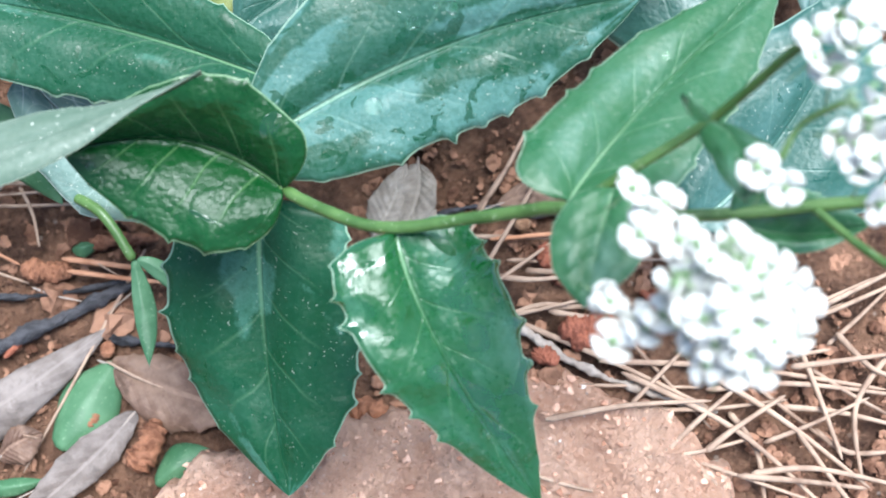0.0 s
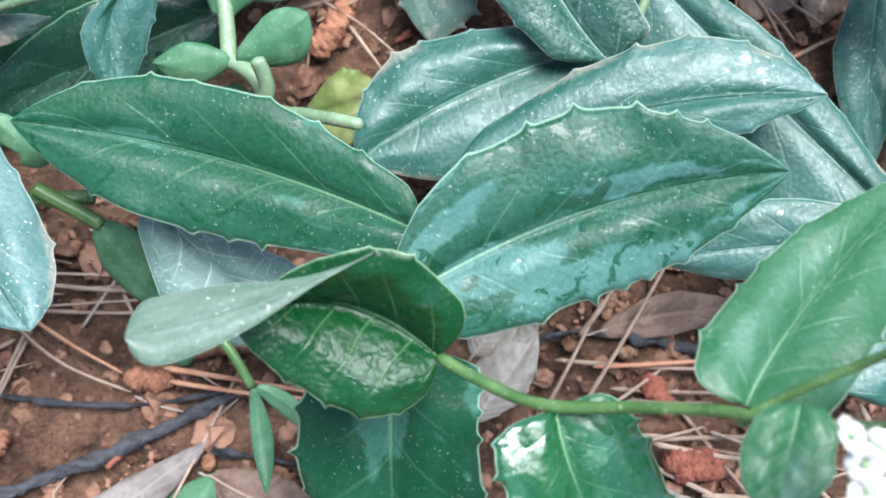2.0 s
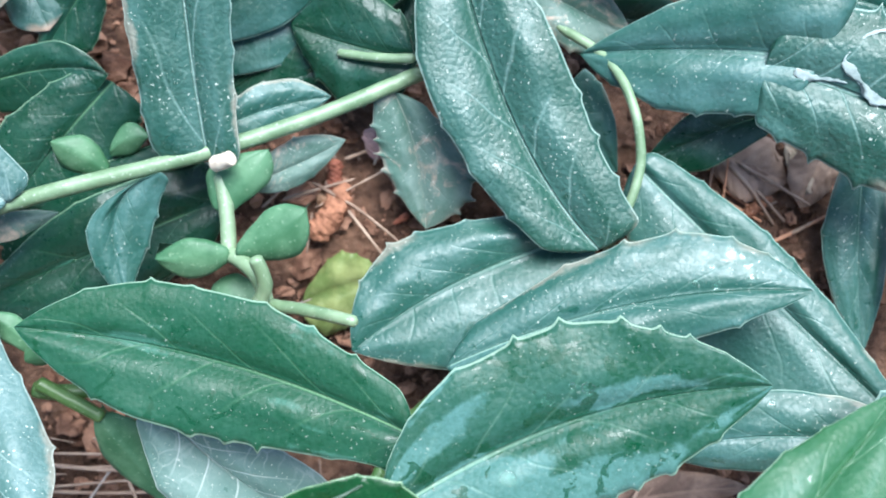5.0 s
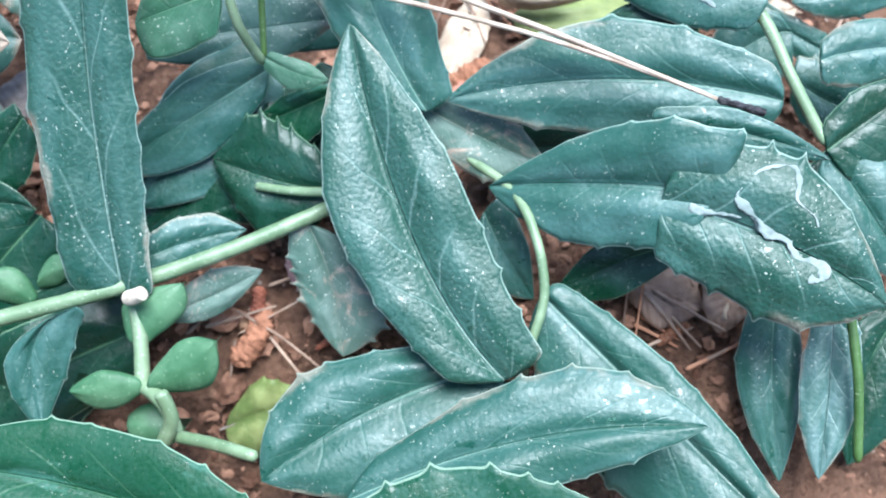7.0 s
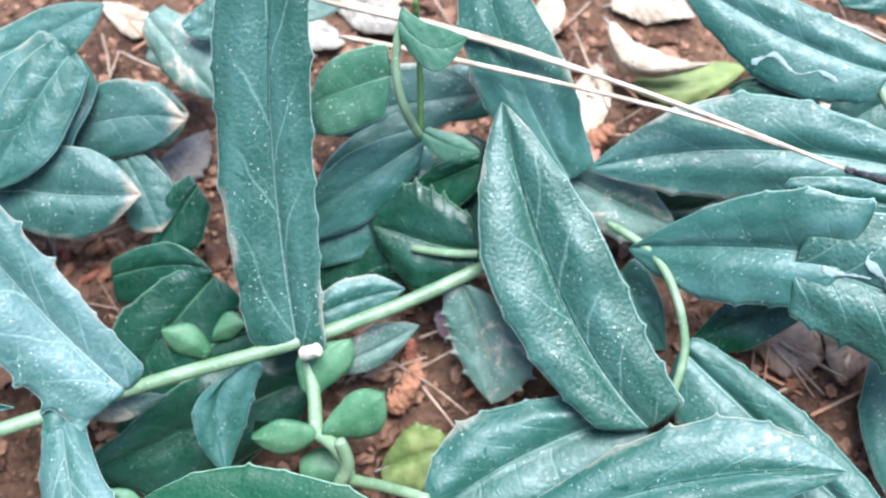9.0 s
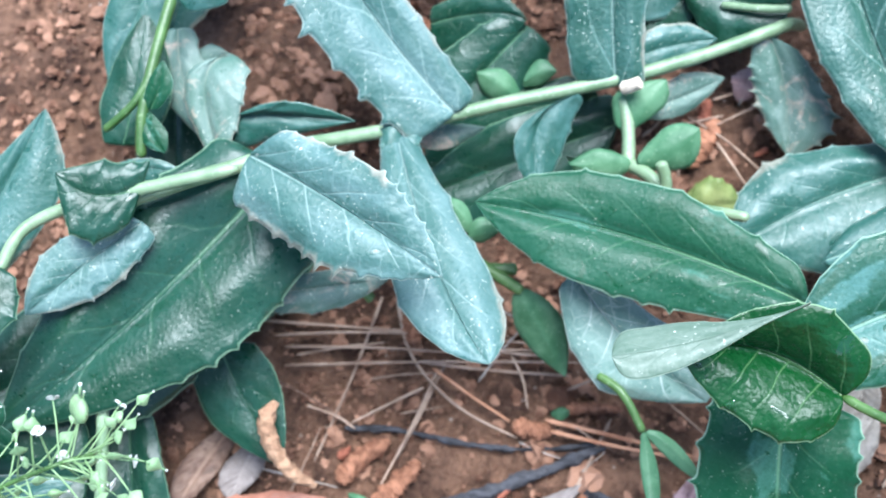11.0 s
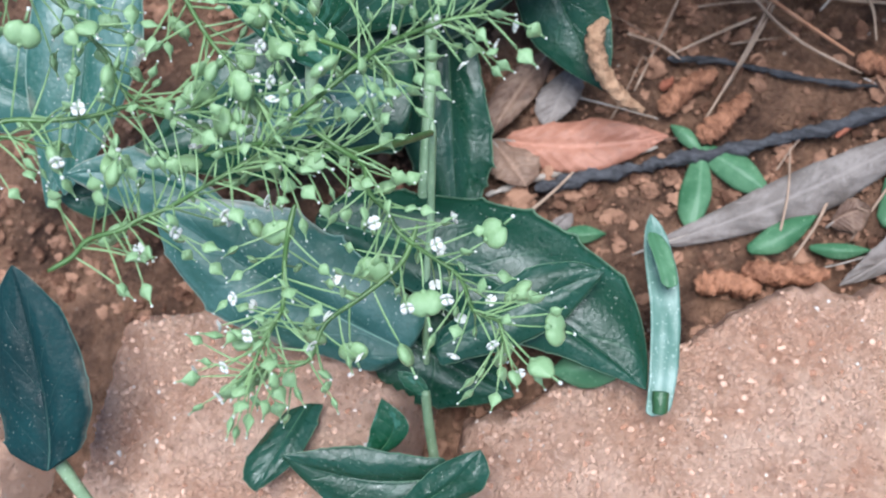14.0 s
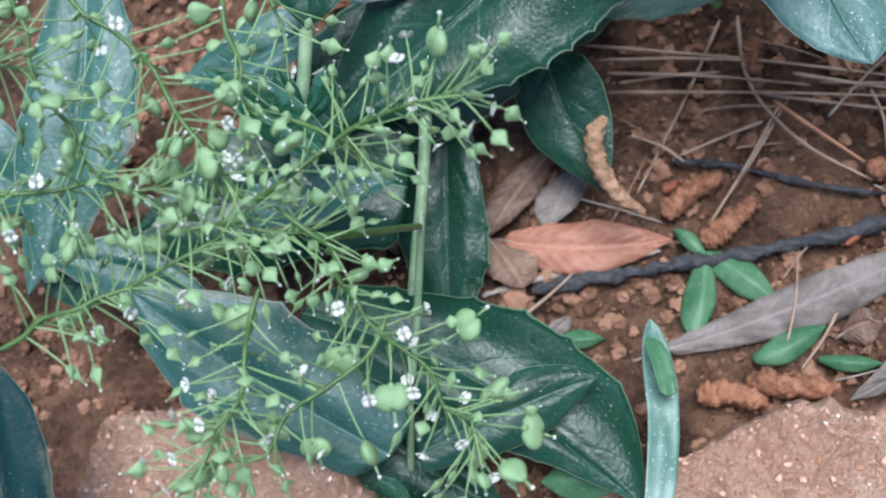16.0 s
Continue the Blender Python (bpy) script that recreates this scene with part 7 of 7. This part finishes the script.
catkin([(-8.97, 10.64, 3.69), (-9.18, 10.51, 3.68), (-9.48, 10.26, 3.68)], 0.1, REDCAT)
catkin([(5.98, 8.62, 4.73), (6.40, 8.75, 4.77), (6.71, 8.79, 4.77)], 0.09, CATKIN)
catkin([(-3.75, -0.37, 0.13), (-3.74, -0.16, 0.13), (-3.80, -0.03, 0.13)], 0.15, CATKIN)
catkin([(-1.57, 9.04, 3.70), (-1.56, 8.67, 3.60), (-1.65, 8.22, 3.43)], 0.17, REDCAT)
catkin([(-9.30, 0.42, 0.13), (-9.40, 0.40, 0.13), (-9.59, 0.26, 0.13)], 0.15, REDCAT)
catkin([(-2.51, 8.73, 3.61), (-2.66, 8.89, 3.65), (-2.91, 8.95, 3.66)], 0.15, REDCAT)
catkin([(-9.85, 10.41, 3.70), (-9.74, 10.67, 3.70), (-9.72, 10.81, 3.70)], 0.12, CATKIN)
catkin([(7.91, -0.29, 2.14), (7.93, -0.43, 2.14), (7.86, -0.65, 2.14)], 0.16, CATKIN)
catkin([(0.02, 7.99, 3.33), (-0.09, 7.96, 3.30), (-0.30, 7.84, 3.21)], 0.08, REDCAT)
catkin([(-2.10, -0.79, 0.11), (-2.35, -0.91, 0.11), (-2.69, -1.12, 0.11)], 0.13, CATKIN)
catkin([(-6.85, -3.28, 0.09), (-6.75, -3.37, 0.09), (-6.74, -3.57, 0.09)], 0.11, CATPALE)
catkin([(-5.39, 0.09, 0.08), (-5.51, -0.07, 0.08), (-5.71, -0.32, 0.08)], 0.09, REDCAT)
catkin([(-0.74, -3.25, 0.13), (-0.87, -2.93, 0.12), (-1.09, -2.72, 0.12)], 0.14, CATKIN)
catkin([(-0.99, -0.35, 0.07), (-1.09, -0.50, 0.07), (-1.29, -0.77, 0.07)], 0.08, CATKIN)
catkin([(-10.14, 11.19, 3.71), (-9.95, 11.10, 3.71), (-9.84, 10.87, 3.71)], 0.13, REDCAT)
catkin([(6.75, 7.66, 4.40), (7.13, 7.92, 4.51), (7.41, 8.08, 4.58)], 0.13, CATKIN)
catkin([(-8.61, 10.84, 3.73), (-8.77, 10.63, 3.73), (-9.01, 10.31, 3.73)], 0.15, CATKIN)
catkin([(-3.85, -3.69, 0.10), (-3.56, -3.38, 0.10), (-3.36, -3.17, 0.10)], 0.12, CATPALE)
catkin([(-8.77, 10.68, 3.69), (-9.04, 10.78, 3.69), (-9.40, 10.75, 3.69)], 0.11, CATKIN)
catkin([(-10.23, 10.30, 3.73), (-9.84, 10.09, 3.73), (-9.54, 9.75, 3.73)], 0.15, CATPALE)
catkin([(7.82, 0.80, 2.12), (8.02, 0.61, 2.12), (8.11, 0.33, 2.12)], 0.14, REDCAT)
catkin([(-8.91, 11.33, 3.73), (-9.04, 11.23, 3.73), (-9.25, 11.00, 3.73)], 0.15, CATKIN)
catkin([(-3.90, -1.46, 0.11), (-3.92, -1.57, 0.11), (-4.01, -1.76, 0.11)], 0.13, CATKIN)
catkin([(-1.03, 0.76, 0.09), (-0.85, 0.56, 0.10), (-0.77, 0.25, 0.10)], 0.11, CATKIN)
catkin([(-1.54, 7.75, 3.18), (-1.66, 8.07, 3.36), (-1.89, 8.31, 3.47)], 0.17, CATPALE)
catkin([(6.23, 9.33, 4.93), (6.42, 9.53, 4.94), (6.50, 9.60, 4.94)], 0.16, REDCAT)
catkin([(6.82, -0.06, 2.09), (6.75, 0.18, 2.09), (6.57, 0.32, 2.09)], 0.1, REDCAT)
leaf(neighbour, BLUE, (-9.27, 14.07, 7.60), (-10.49, 12.59, 6.85), (-11.94, 11.50, 6.23), (-11.67, 13.14, 7.32), (-9.67, 11.68, 6.18), um=0.55, bw=0.6, teeth=0, point=2.4)
leaf(neighbour, BROWNTIP, (-3.94, 13.11, 6.70), (-1.97, 13.43, 6.86), (0.01, 13.75, 7.02), (-2.02, 14.15, 7.41), (-1.92, 12.87, 6.41), um=0.6, bw=0.45, teeth=0, point=3.0)
leaf(neighbour, DEEP, (-3.67, 8.10, 3.71), (-6.14, 7.12, 3.05), (-8.77, 6.12, 2.38), (-6.19, 8.10, 3.75), (-6.35, 5.89, 2.20), um=0.5, bw=0.6, teeth=2)
leaf(neighbour, DEEP, (-6.03, 9.93, 4.84), (-7.17, 8.79, 4.06), (-8.06, 7.76, 3.35), (-8.11, 9.14, 4.41), (-6.08, 8.31, 3.64), um=0.5, bw=0.6, teeth=2)
leaf(neighbour, BLUE, (-13.23, 12.95, 7.23), (-13.99, 10.83, 6.10), (-14.64, 8.45, 4.69), (-15.14, 11.16, 6.43), (-13.21, 10.26, 5.62), um=0.5, bw=0.6, teeth=2)
leaf(neighbour, WORN, (-12.91, 8.00, 5.32), (-13.32, 6.96, 4.82), (-12.62, 5.70, 4.06), (-13.92, 7.21, 5.10), (-12.59, 6.83, 4.61), um=0.5, bw=0.6, teeth=3)
leaf(neighbour, DEEP, (-14.41, 7.82, 3.72), (-14.34, 6.45, 2.91), (-13.71, 4.66, 1.82), (-15.35, 6.36, 2.98), (-13.57, 6.42, 2.76), um=0.5, bw=0.6, teeth=2)
leaf(neighbour, DEEP, (-11.17, 5.39, 2.45), (-12.82, 4.18, 1.75), (-14.86, 2.95, 1.05), (-13.37, 5.35, 2.58), (-11.74, 3.24, 1.06), um=0.5, bw=0.6, teeth=2)
leaf(neighbour, BLUE, (-1.54, 12.88, 6.52), (-2.92, 11.62, 5.68), (-4.18, 10.24, 4.76), (-3.50, 12.33, 6.23), (-2.07, 10.92, 5.13), um=0.5, bw=0.6, teeth=0)
leaf(neighbour, DEEP, (0.35, 12.69, 6.26), (-0.76, 11.33, 5.35), (-2.83, 10.25, 4.63), (-1.87, 11.90, 5.83), (-0.29, 10.49, 4.73), um=0.5, bw=0.6, teeth=2)
needle([(3.48, 0.66, 2.05), (4.33, 1.99, 2.40), (5.29, 3.56, 2.57)], 0.055, NEEDLE)
needle([(3.05, 1.66, 1.60), (5.03, 1.38, 2.20), (7.27, 1.41, 2.09)], 0.055, NEEDLE)
needle([(4.01, 0.98, 2.04), (5.62, 0.87, 2.29), (7.40, 0.95, 2.18)], 0.055, NEEDLE)
needle([(3.71, 1.41, 2.04), (5.54, 1.46, 2.38), (7.59, 1.75, 2.28)], 0.055, RUSTN)
needle([(2.98, 0.02, 1.84), (3.90, 0.56, 2.29), (4.97, 1.30, 2.36)], 0.055, NEEDLE)
needle([(2.73, 0.48, 1.45), (3.32, 1.56, 1.81), (4.01, 2.84, 1.97)], 0.055, NEEDLE)
needle([(4.83, 2.69, 2.19), (6.15, 2.42, 2.29), (7.59, 2.34, 2.18)], 0.055, BROWN)
needle([(-7.87, 2.85, 0.30), (-6.05, 2.78, 0.39), (-4.24, 2.88, 0.31)], 0.055, NEEDLE)
needle([(-7.32, 3.33, 0.50), (-5.84, 3.21, 0.57), (-4.37, 3.27, 0.49)], 0.055, NEEDLE)
needle([(-8.23, 0.36, 0.09), (-7.73, 1.61, 0.20), (-7.26, 3.07, 0.16)], 0.055, NEEDLE)
needle([(-7.60, 2.76, 0.20), (-6.55, 2.08, 0.29), (-5.57, 1.58, 0.19)], 0.055, RUSTN)
dry_leaf(PINKL, "pale pinkish dry leaf beneath the cress", (1.47, 0.54, 0.89), (2.05, 1.25, 1.32), (2.74, 2.25, 1.56), (1.46, 1.63, 1.15), (2.47, 1.00, 1.43))
dry_leaf(BROWN, "dull brown dry leaf on the soil", (3.90, 2.16, 1.97), (5.22, 2.45, 2.30), (7.05, 2.65, 2.21), (5.21, 2.87, 2.45), (5.09, 2.01, 2.20))
twig([(4.44, 2.03, 2.08), (5.67, 1.82, 2.13), (7.17, 1.62, 2.13)], 0.11, CHAR)
twig([(2.54, 2.07, 1.37), (3.39, 2.22, 1.75), (4.12, 2.05, 1.99)], 0.08, CHAR)
leaf(neighbour, BROWNTIP, (-9.10, 13.26, 4.82), (-8.09, 14.02, 5.32), (-7.09, 14.10, 5.41), (-8.20, 14.67, 5.81), (-7.97, 13.37, 4.82), um=0.6, bw=0.45, teeth=0, point=3.0)
leaf(neighbour, WORN, (-8.54, 13.55, 4.55), (-8.18, 12.70, 4.06), (-7.90, 11.88, 3.59), (-7.53, 12.81, 4.16), (-8.77, 12.47, 3.90), um=0.5, bw=0.6, teeth=0)
leaf(neighbour, WORN, (-6.57, 16.72, 6.05), (-7.49, 16.26, 5.74), (-8.41, 15.79, 5.42), (-7.77, 16.60, 5.93), (-7.07, 15.45, 5.28), um=0.5, bw=0.6, teeth=2)
leaf(rosette, BLUE, (8.94, 14.24, 7.32), (10.14, 13.58, 6.98), (11.77, 13.05, 6.73), (10.21, 13.81, 7.23), (10.13, 13.25, 6.67), um=0.5, bw=0.6, teeth=2)
leaf(rosette, BLUE, (9.58, 12.89, 6.78), (10.46, 12.42, 6.54), (11.70, 12.16, 6.43), (10.58, 13.05, 7.03), (10.40, 11.78, 6.04), um=0.5, bw=0.6, teeth=3)
leaf(rosette, LIGHT, (7.71, 13.97, 6.76), (6.70, 14.19, 6.96), (5.63, 14.18, 6.92), (6.67, 14.37, 7.19), (6.67, 13.94, 6.70), um=0.5, bw=0.6, teeth=0)
leaf(rosette, BLUE, (8.47, 16.30, 7.59), (9.20, 16.34, 7.76), (9.56, 17.00, 8.17), (8.67, 16.89, 8.06), (9.75, 16.19, 7.58), um=0.5, bw=0.6, teeth=0)
tube(lower, "stub", STEM, [(-9.29, 3.17, 3.60), (-9.11, 3.08, 3.45), (-8.94, 2.99, 3.30)], 0.13)
leaf(lower, WORN, (-11.21, 2.61, 3.81), (-9.88, 2.92, 3.88), (-8.56, 3.19, 3.93), (-9.90, 3.21, 4.11), (-10.04, 2.43, 3.47), um=0.5, bw=0.6, teeth=3)
needle([(6.34, 15.70, 8.43), (8.75, 14.93, 8.07), (11.37, 14.01, 7.29)], 0.055, STRAW)
needle([(9.26, 15.90, 8.32), (10.33, 15.31, 8.01), (11.43, 14.86, 7.56)], 0.045, STRAW)
needle([(11.46, 17.95, 4.88), (11.77, 16.92, 4.98), (12.21, 16.24, 4.88)], 0.045, NEEDLE)
needle([(11.65, 15.63, 4.98), (12.09, 16.49, 5.07), (12.69, 17.71, 4.98)], 0.045, NEEDLE)
needle([(10.62, 18.34, 5.06), (11.41, 17.68, 5.16), (12.33, 17.37, 5.06)], 0.045, RUSTN)
needle([(2.54, 17.87, 4.71), (2.90, 16.25, 4.92), (3.27, 15.04, 4.91)], 0.045, NEEDLE)
needle([(1.74, 17.84, 4.21), (2.40, 18.27, 4.50), (3.08, 19.06, 4.60)], 0.045, NEEDLE)
needle([(11.89, 18.18, 4.98), (12.64, 17.81, 5.08), (13.55, 17.79, 4.98)], 0.045, BROWN)
needle([(-1.33, 19.83, 3.87), (-0.86, 18.82, 3.97), (-0.43, 18.15, 3.90)], 0.045, NEEDLE)
needle([(-9.63, 17.25, 3.95), (-8.71, 16.69, 4.06), (-7.91, 16.45, 3.95)], 0.045, NEEDLE)
dry_leaf(PINKL, "pale pinkish dry leaf among the weeds", (-4.09, 19.57, 3.75), (-2.98, 19.07, 3.90), (-1.45, 18.43, 3.80), (-2.86, 19.57, 4.02), (-3.07, 18.36, 3.80))
dry_leaf(PINKL, "pale pinkish dry leaf among the weeds", (-5.07, 18.32, 3.75), (-4.38, 18.22, 3.90), (-3.63, 17.95, 3.80), (-4.40, 18.60, 4.02), (-4.33, 17.63, 3.80))
dry_leaf(PALEDRY, "cream dry leaf between green ones", (8.70, 15.46, 4.95), (9.30, 15.11, 5.10), (9.96, 14.70, 5.00), (9.58, 15.37, 5.22), (8.98, 14.58, 5.00))
dry_leaf(BROWN, "round tan dry leaf in a gap between leaves", (6.36, 8.66, 4.82), (6.94, 8.85, 5.01), (7.61, 8.56, 4.83), (6.93, 9.16, 5.20), (6.87, 8.09, 4.67))
dry_leaf(PALEDRY, "cream dry leaf between green ones", (7.73, 9.18, 4.93), (8.13, 8.64, 4.96), (8.63, 8.24, 4.73), (8.36, 8.95, 5.16), (7.90, 8.22, 4.72))
side_weed = thing("upright_weed", "spindly weed with small bluish leaves", "weed")
tube(side_weed, "stem", STEM, [(-15.05, 5.31, 5.66), (-14.34, 5.92, 6.12), (-14.02, 6.97, 6.50)], 0.09)
leaf(side_weed, BLUE, (-14.83, 4.47, 5.28), (-13.97, 4.57, 5.44), (-13.17, 4.57, 5.42), (-13.99, 4.78, 5.56), (-13.98, 4.21, 5.11), um=0.5, bw=0.6, teeth=0)
leaf(side_weed, BLUE, (-14.10, 3.61, 4.99), (-13.37, 3.77, 5.18), (-12.63, 4.01, 5.31), (-13.39, 4.02, 5.33), (-13.28, 3.56, 4.94), um=0.5, bw=0.6, teeth=0)
leaf(side_weed, BLUE, (-14.54, 9.21, 6.67), (-14.97, 8.22, 6.10), (-15.50, 6.90, 5.33), (-15.61, 8.50, 6.28), (-14.36, 7.88, 5.77), um=0.5, bw=0.6, teeth=0)
leaf(side_weed, FRESH, (-15.34, 9.93, 7.81), (-14.65, 10.39, 8.07), (-13.97, 11.06, 8.45), (-15.03, 10.68, 8.25), (-14.04, 10.32, 8.02), um=0.5, bw=0.6, teeth=0)
leaf(side_weed, WORN, (-14.04, 8.18, 5.82), (-13.69, 6.90, 5.06), (-12.87, 5.87, 4.44), (-14.19, 6.87, 5.06), (-13.11, 7.10, 5.05), um=0.5, bw=0.6, teeth=3)

# web and dried streaks
silk([(7.40, 8.80, 8.31), (7.82, 8.41, 8.06), (8.26, 8.15, 7.99), (8.59, 7.81, 7.85), (8.93, 7.67, 7.84), (8.91, 7.42, 7.77), (8.67, 7.41, 7.74)], 0.115, (-0.18, -0.49, 0.76))
silk([(7.42, 8.78, 8.30), (7.44, 8.88, 8.41), (7.78, 9.17, 8.60), (8.22, 9.27, 8.68), (8.43, 9.20, 8.69)], 0.050, (-0.21, -0.40, 0.85))
silk([(8.43, 9.20, 8.69), (8.45, 8.91, 8.62), (8.42, 8.62, 8.52), (8.70, 8.36, 8.44), (8.78, 8.19, 8.35)], 0.036, (-0.05, -0.36, 0.92))
silk([(6.63, 8.79, 7.92), (6.82, 8.70, 7.96), (7.07, 8.69, 7.93), (7.53, 8.52, 8.02)], 0.095, (-0.33, -0.51, 0.65))
silk([(5.70, 13.61, 8.47), (6.12, 13.63, 8.72), (6.57, 13.24, 8.60), (7.00, 13.21, 8.73), (7.41, 12.95, 8.71)], 0.055, (-0.35, -0.65, 0.65))

# droplets
droplet((2.39, 2.68, 8.00), 0.12, (-0.07, -0.68, 0.73))
droplet((1.81, 2.56, 7.78), 0.13, (-0.09, -0.61, 0.79))
droplet((1.25, 1.48, 7.17), 0.15, (-0.08, -0.49, 0.87))
droplet((0.35, 2.10, 7.38), 0.09, (0.06, -0.53, 0.85))
droplet((0.13, 2.19, 7.47), 0.07, (0.09, -0.62, 0.78))
droplet((-1.94, -0.37, 7.49), 0.14, (-0.06, -0.46, 0.89))
droplet((2.54, 3.24, 8.24), 0.08, (-0.21, -0.35, 0.91))
droplet((5.22, 5.15, 6.53), 0.10, (-0.07, -0.65, 0.75))
droplet((4.83, 5.19, 6.51), 0.07, (-0.13, -0.65, 0.75))
droplet((5.82, 5.25, 6.66), 0.09, (-0.12, -0.28, 0.95))
droplet((6.34, 3.35, 5.47), 0.08, (-0.28, -0.08, 0.96))
droplet((2.15, 2.72, 7.99), 0.06, (-0.19, -0.68, 0.71))
droplet((-2.57, 0.14, 7.89), 0.07, (0.19, -0.59, 0.79))
droplet((-2.41, -0.00, 7.74), 0.09, (0.28, -0.40, 0.87))
droplet((1.60, 2.68, 7.82), 0.06, (-0.17, -0.43, 0.89))
droplet((6.00, 3.33, 5.37), 0.06, (-0.26, -0.23, 0.94))
droplet((4.88, 0.94, 9.65), 0.08, (-0.03, -0.04, 1.00))
droplet((4.85, -0.10, 9.81), 0.07, (-0.11, 0.16, 0.98))
droplet((5.11, 5.49, 6.62), 0.10, (-0.16, -0.09, 0.98))
droplet((5.47, 5.68, 6.72), 0.12, (-0.10, -0.12, 0.99))
droplet((5.73, 5.43, 6.68), 0.10, (-0.09, -0.29, 0.95))
droplet((4.55, 5.48, 6.53), 0.06, (-0.13, -0.25, 0.96))
droplet((5.67, 5.64, 6.73), 0.07, (-0.06, -0.08, 0.99))
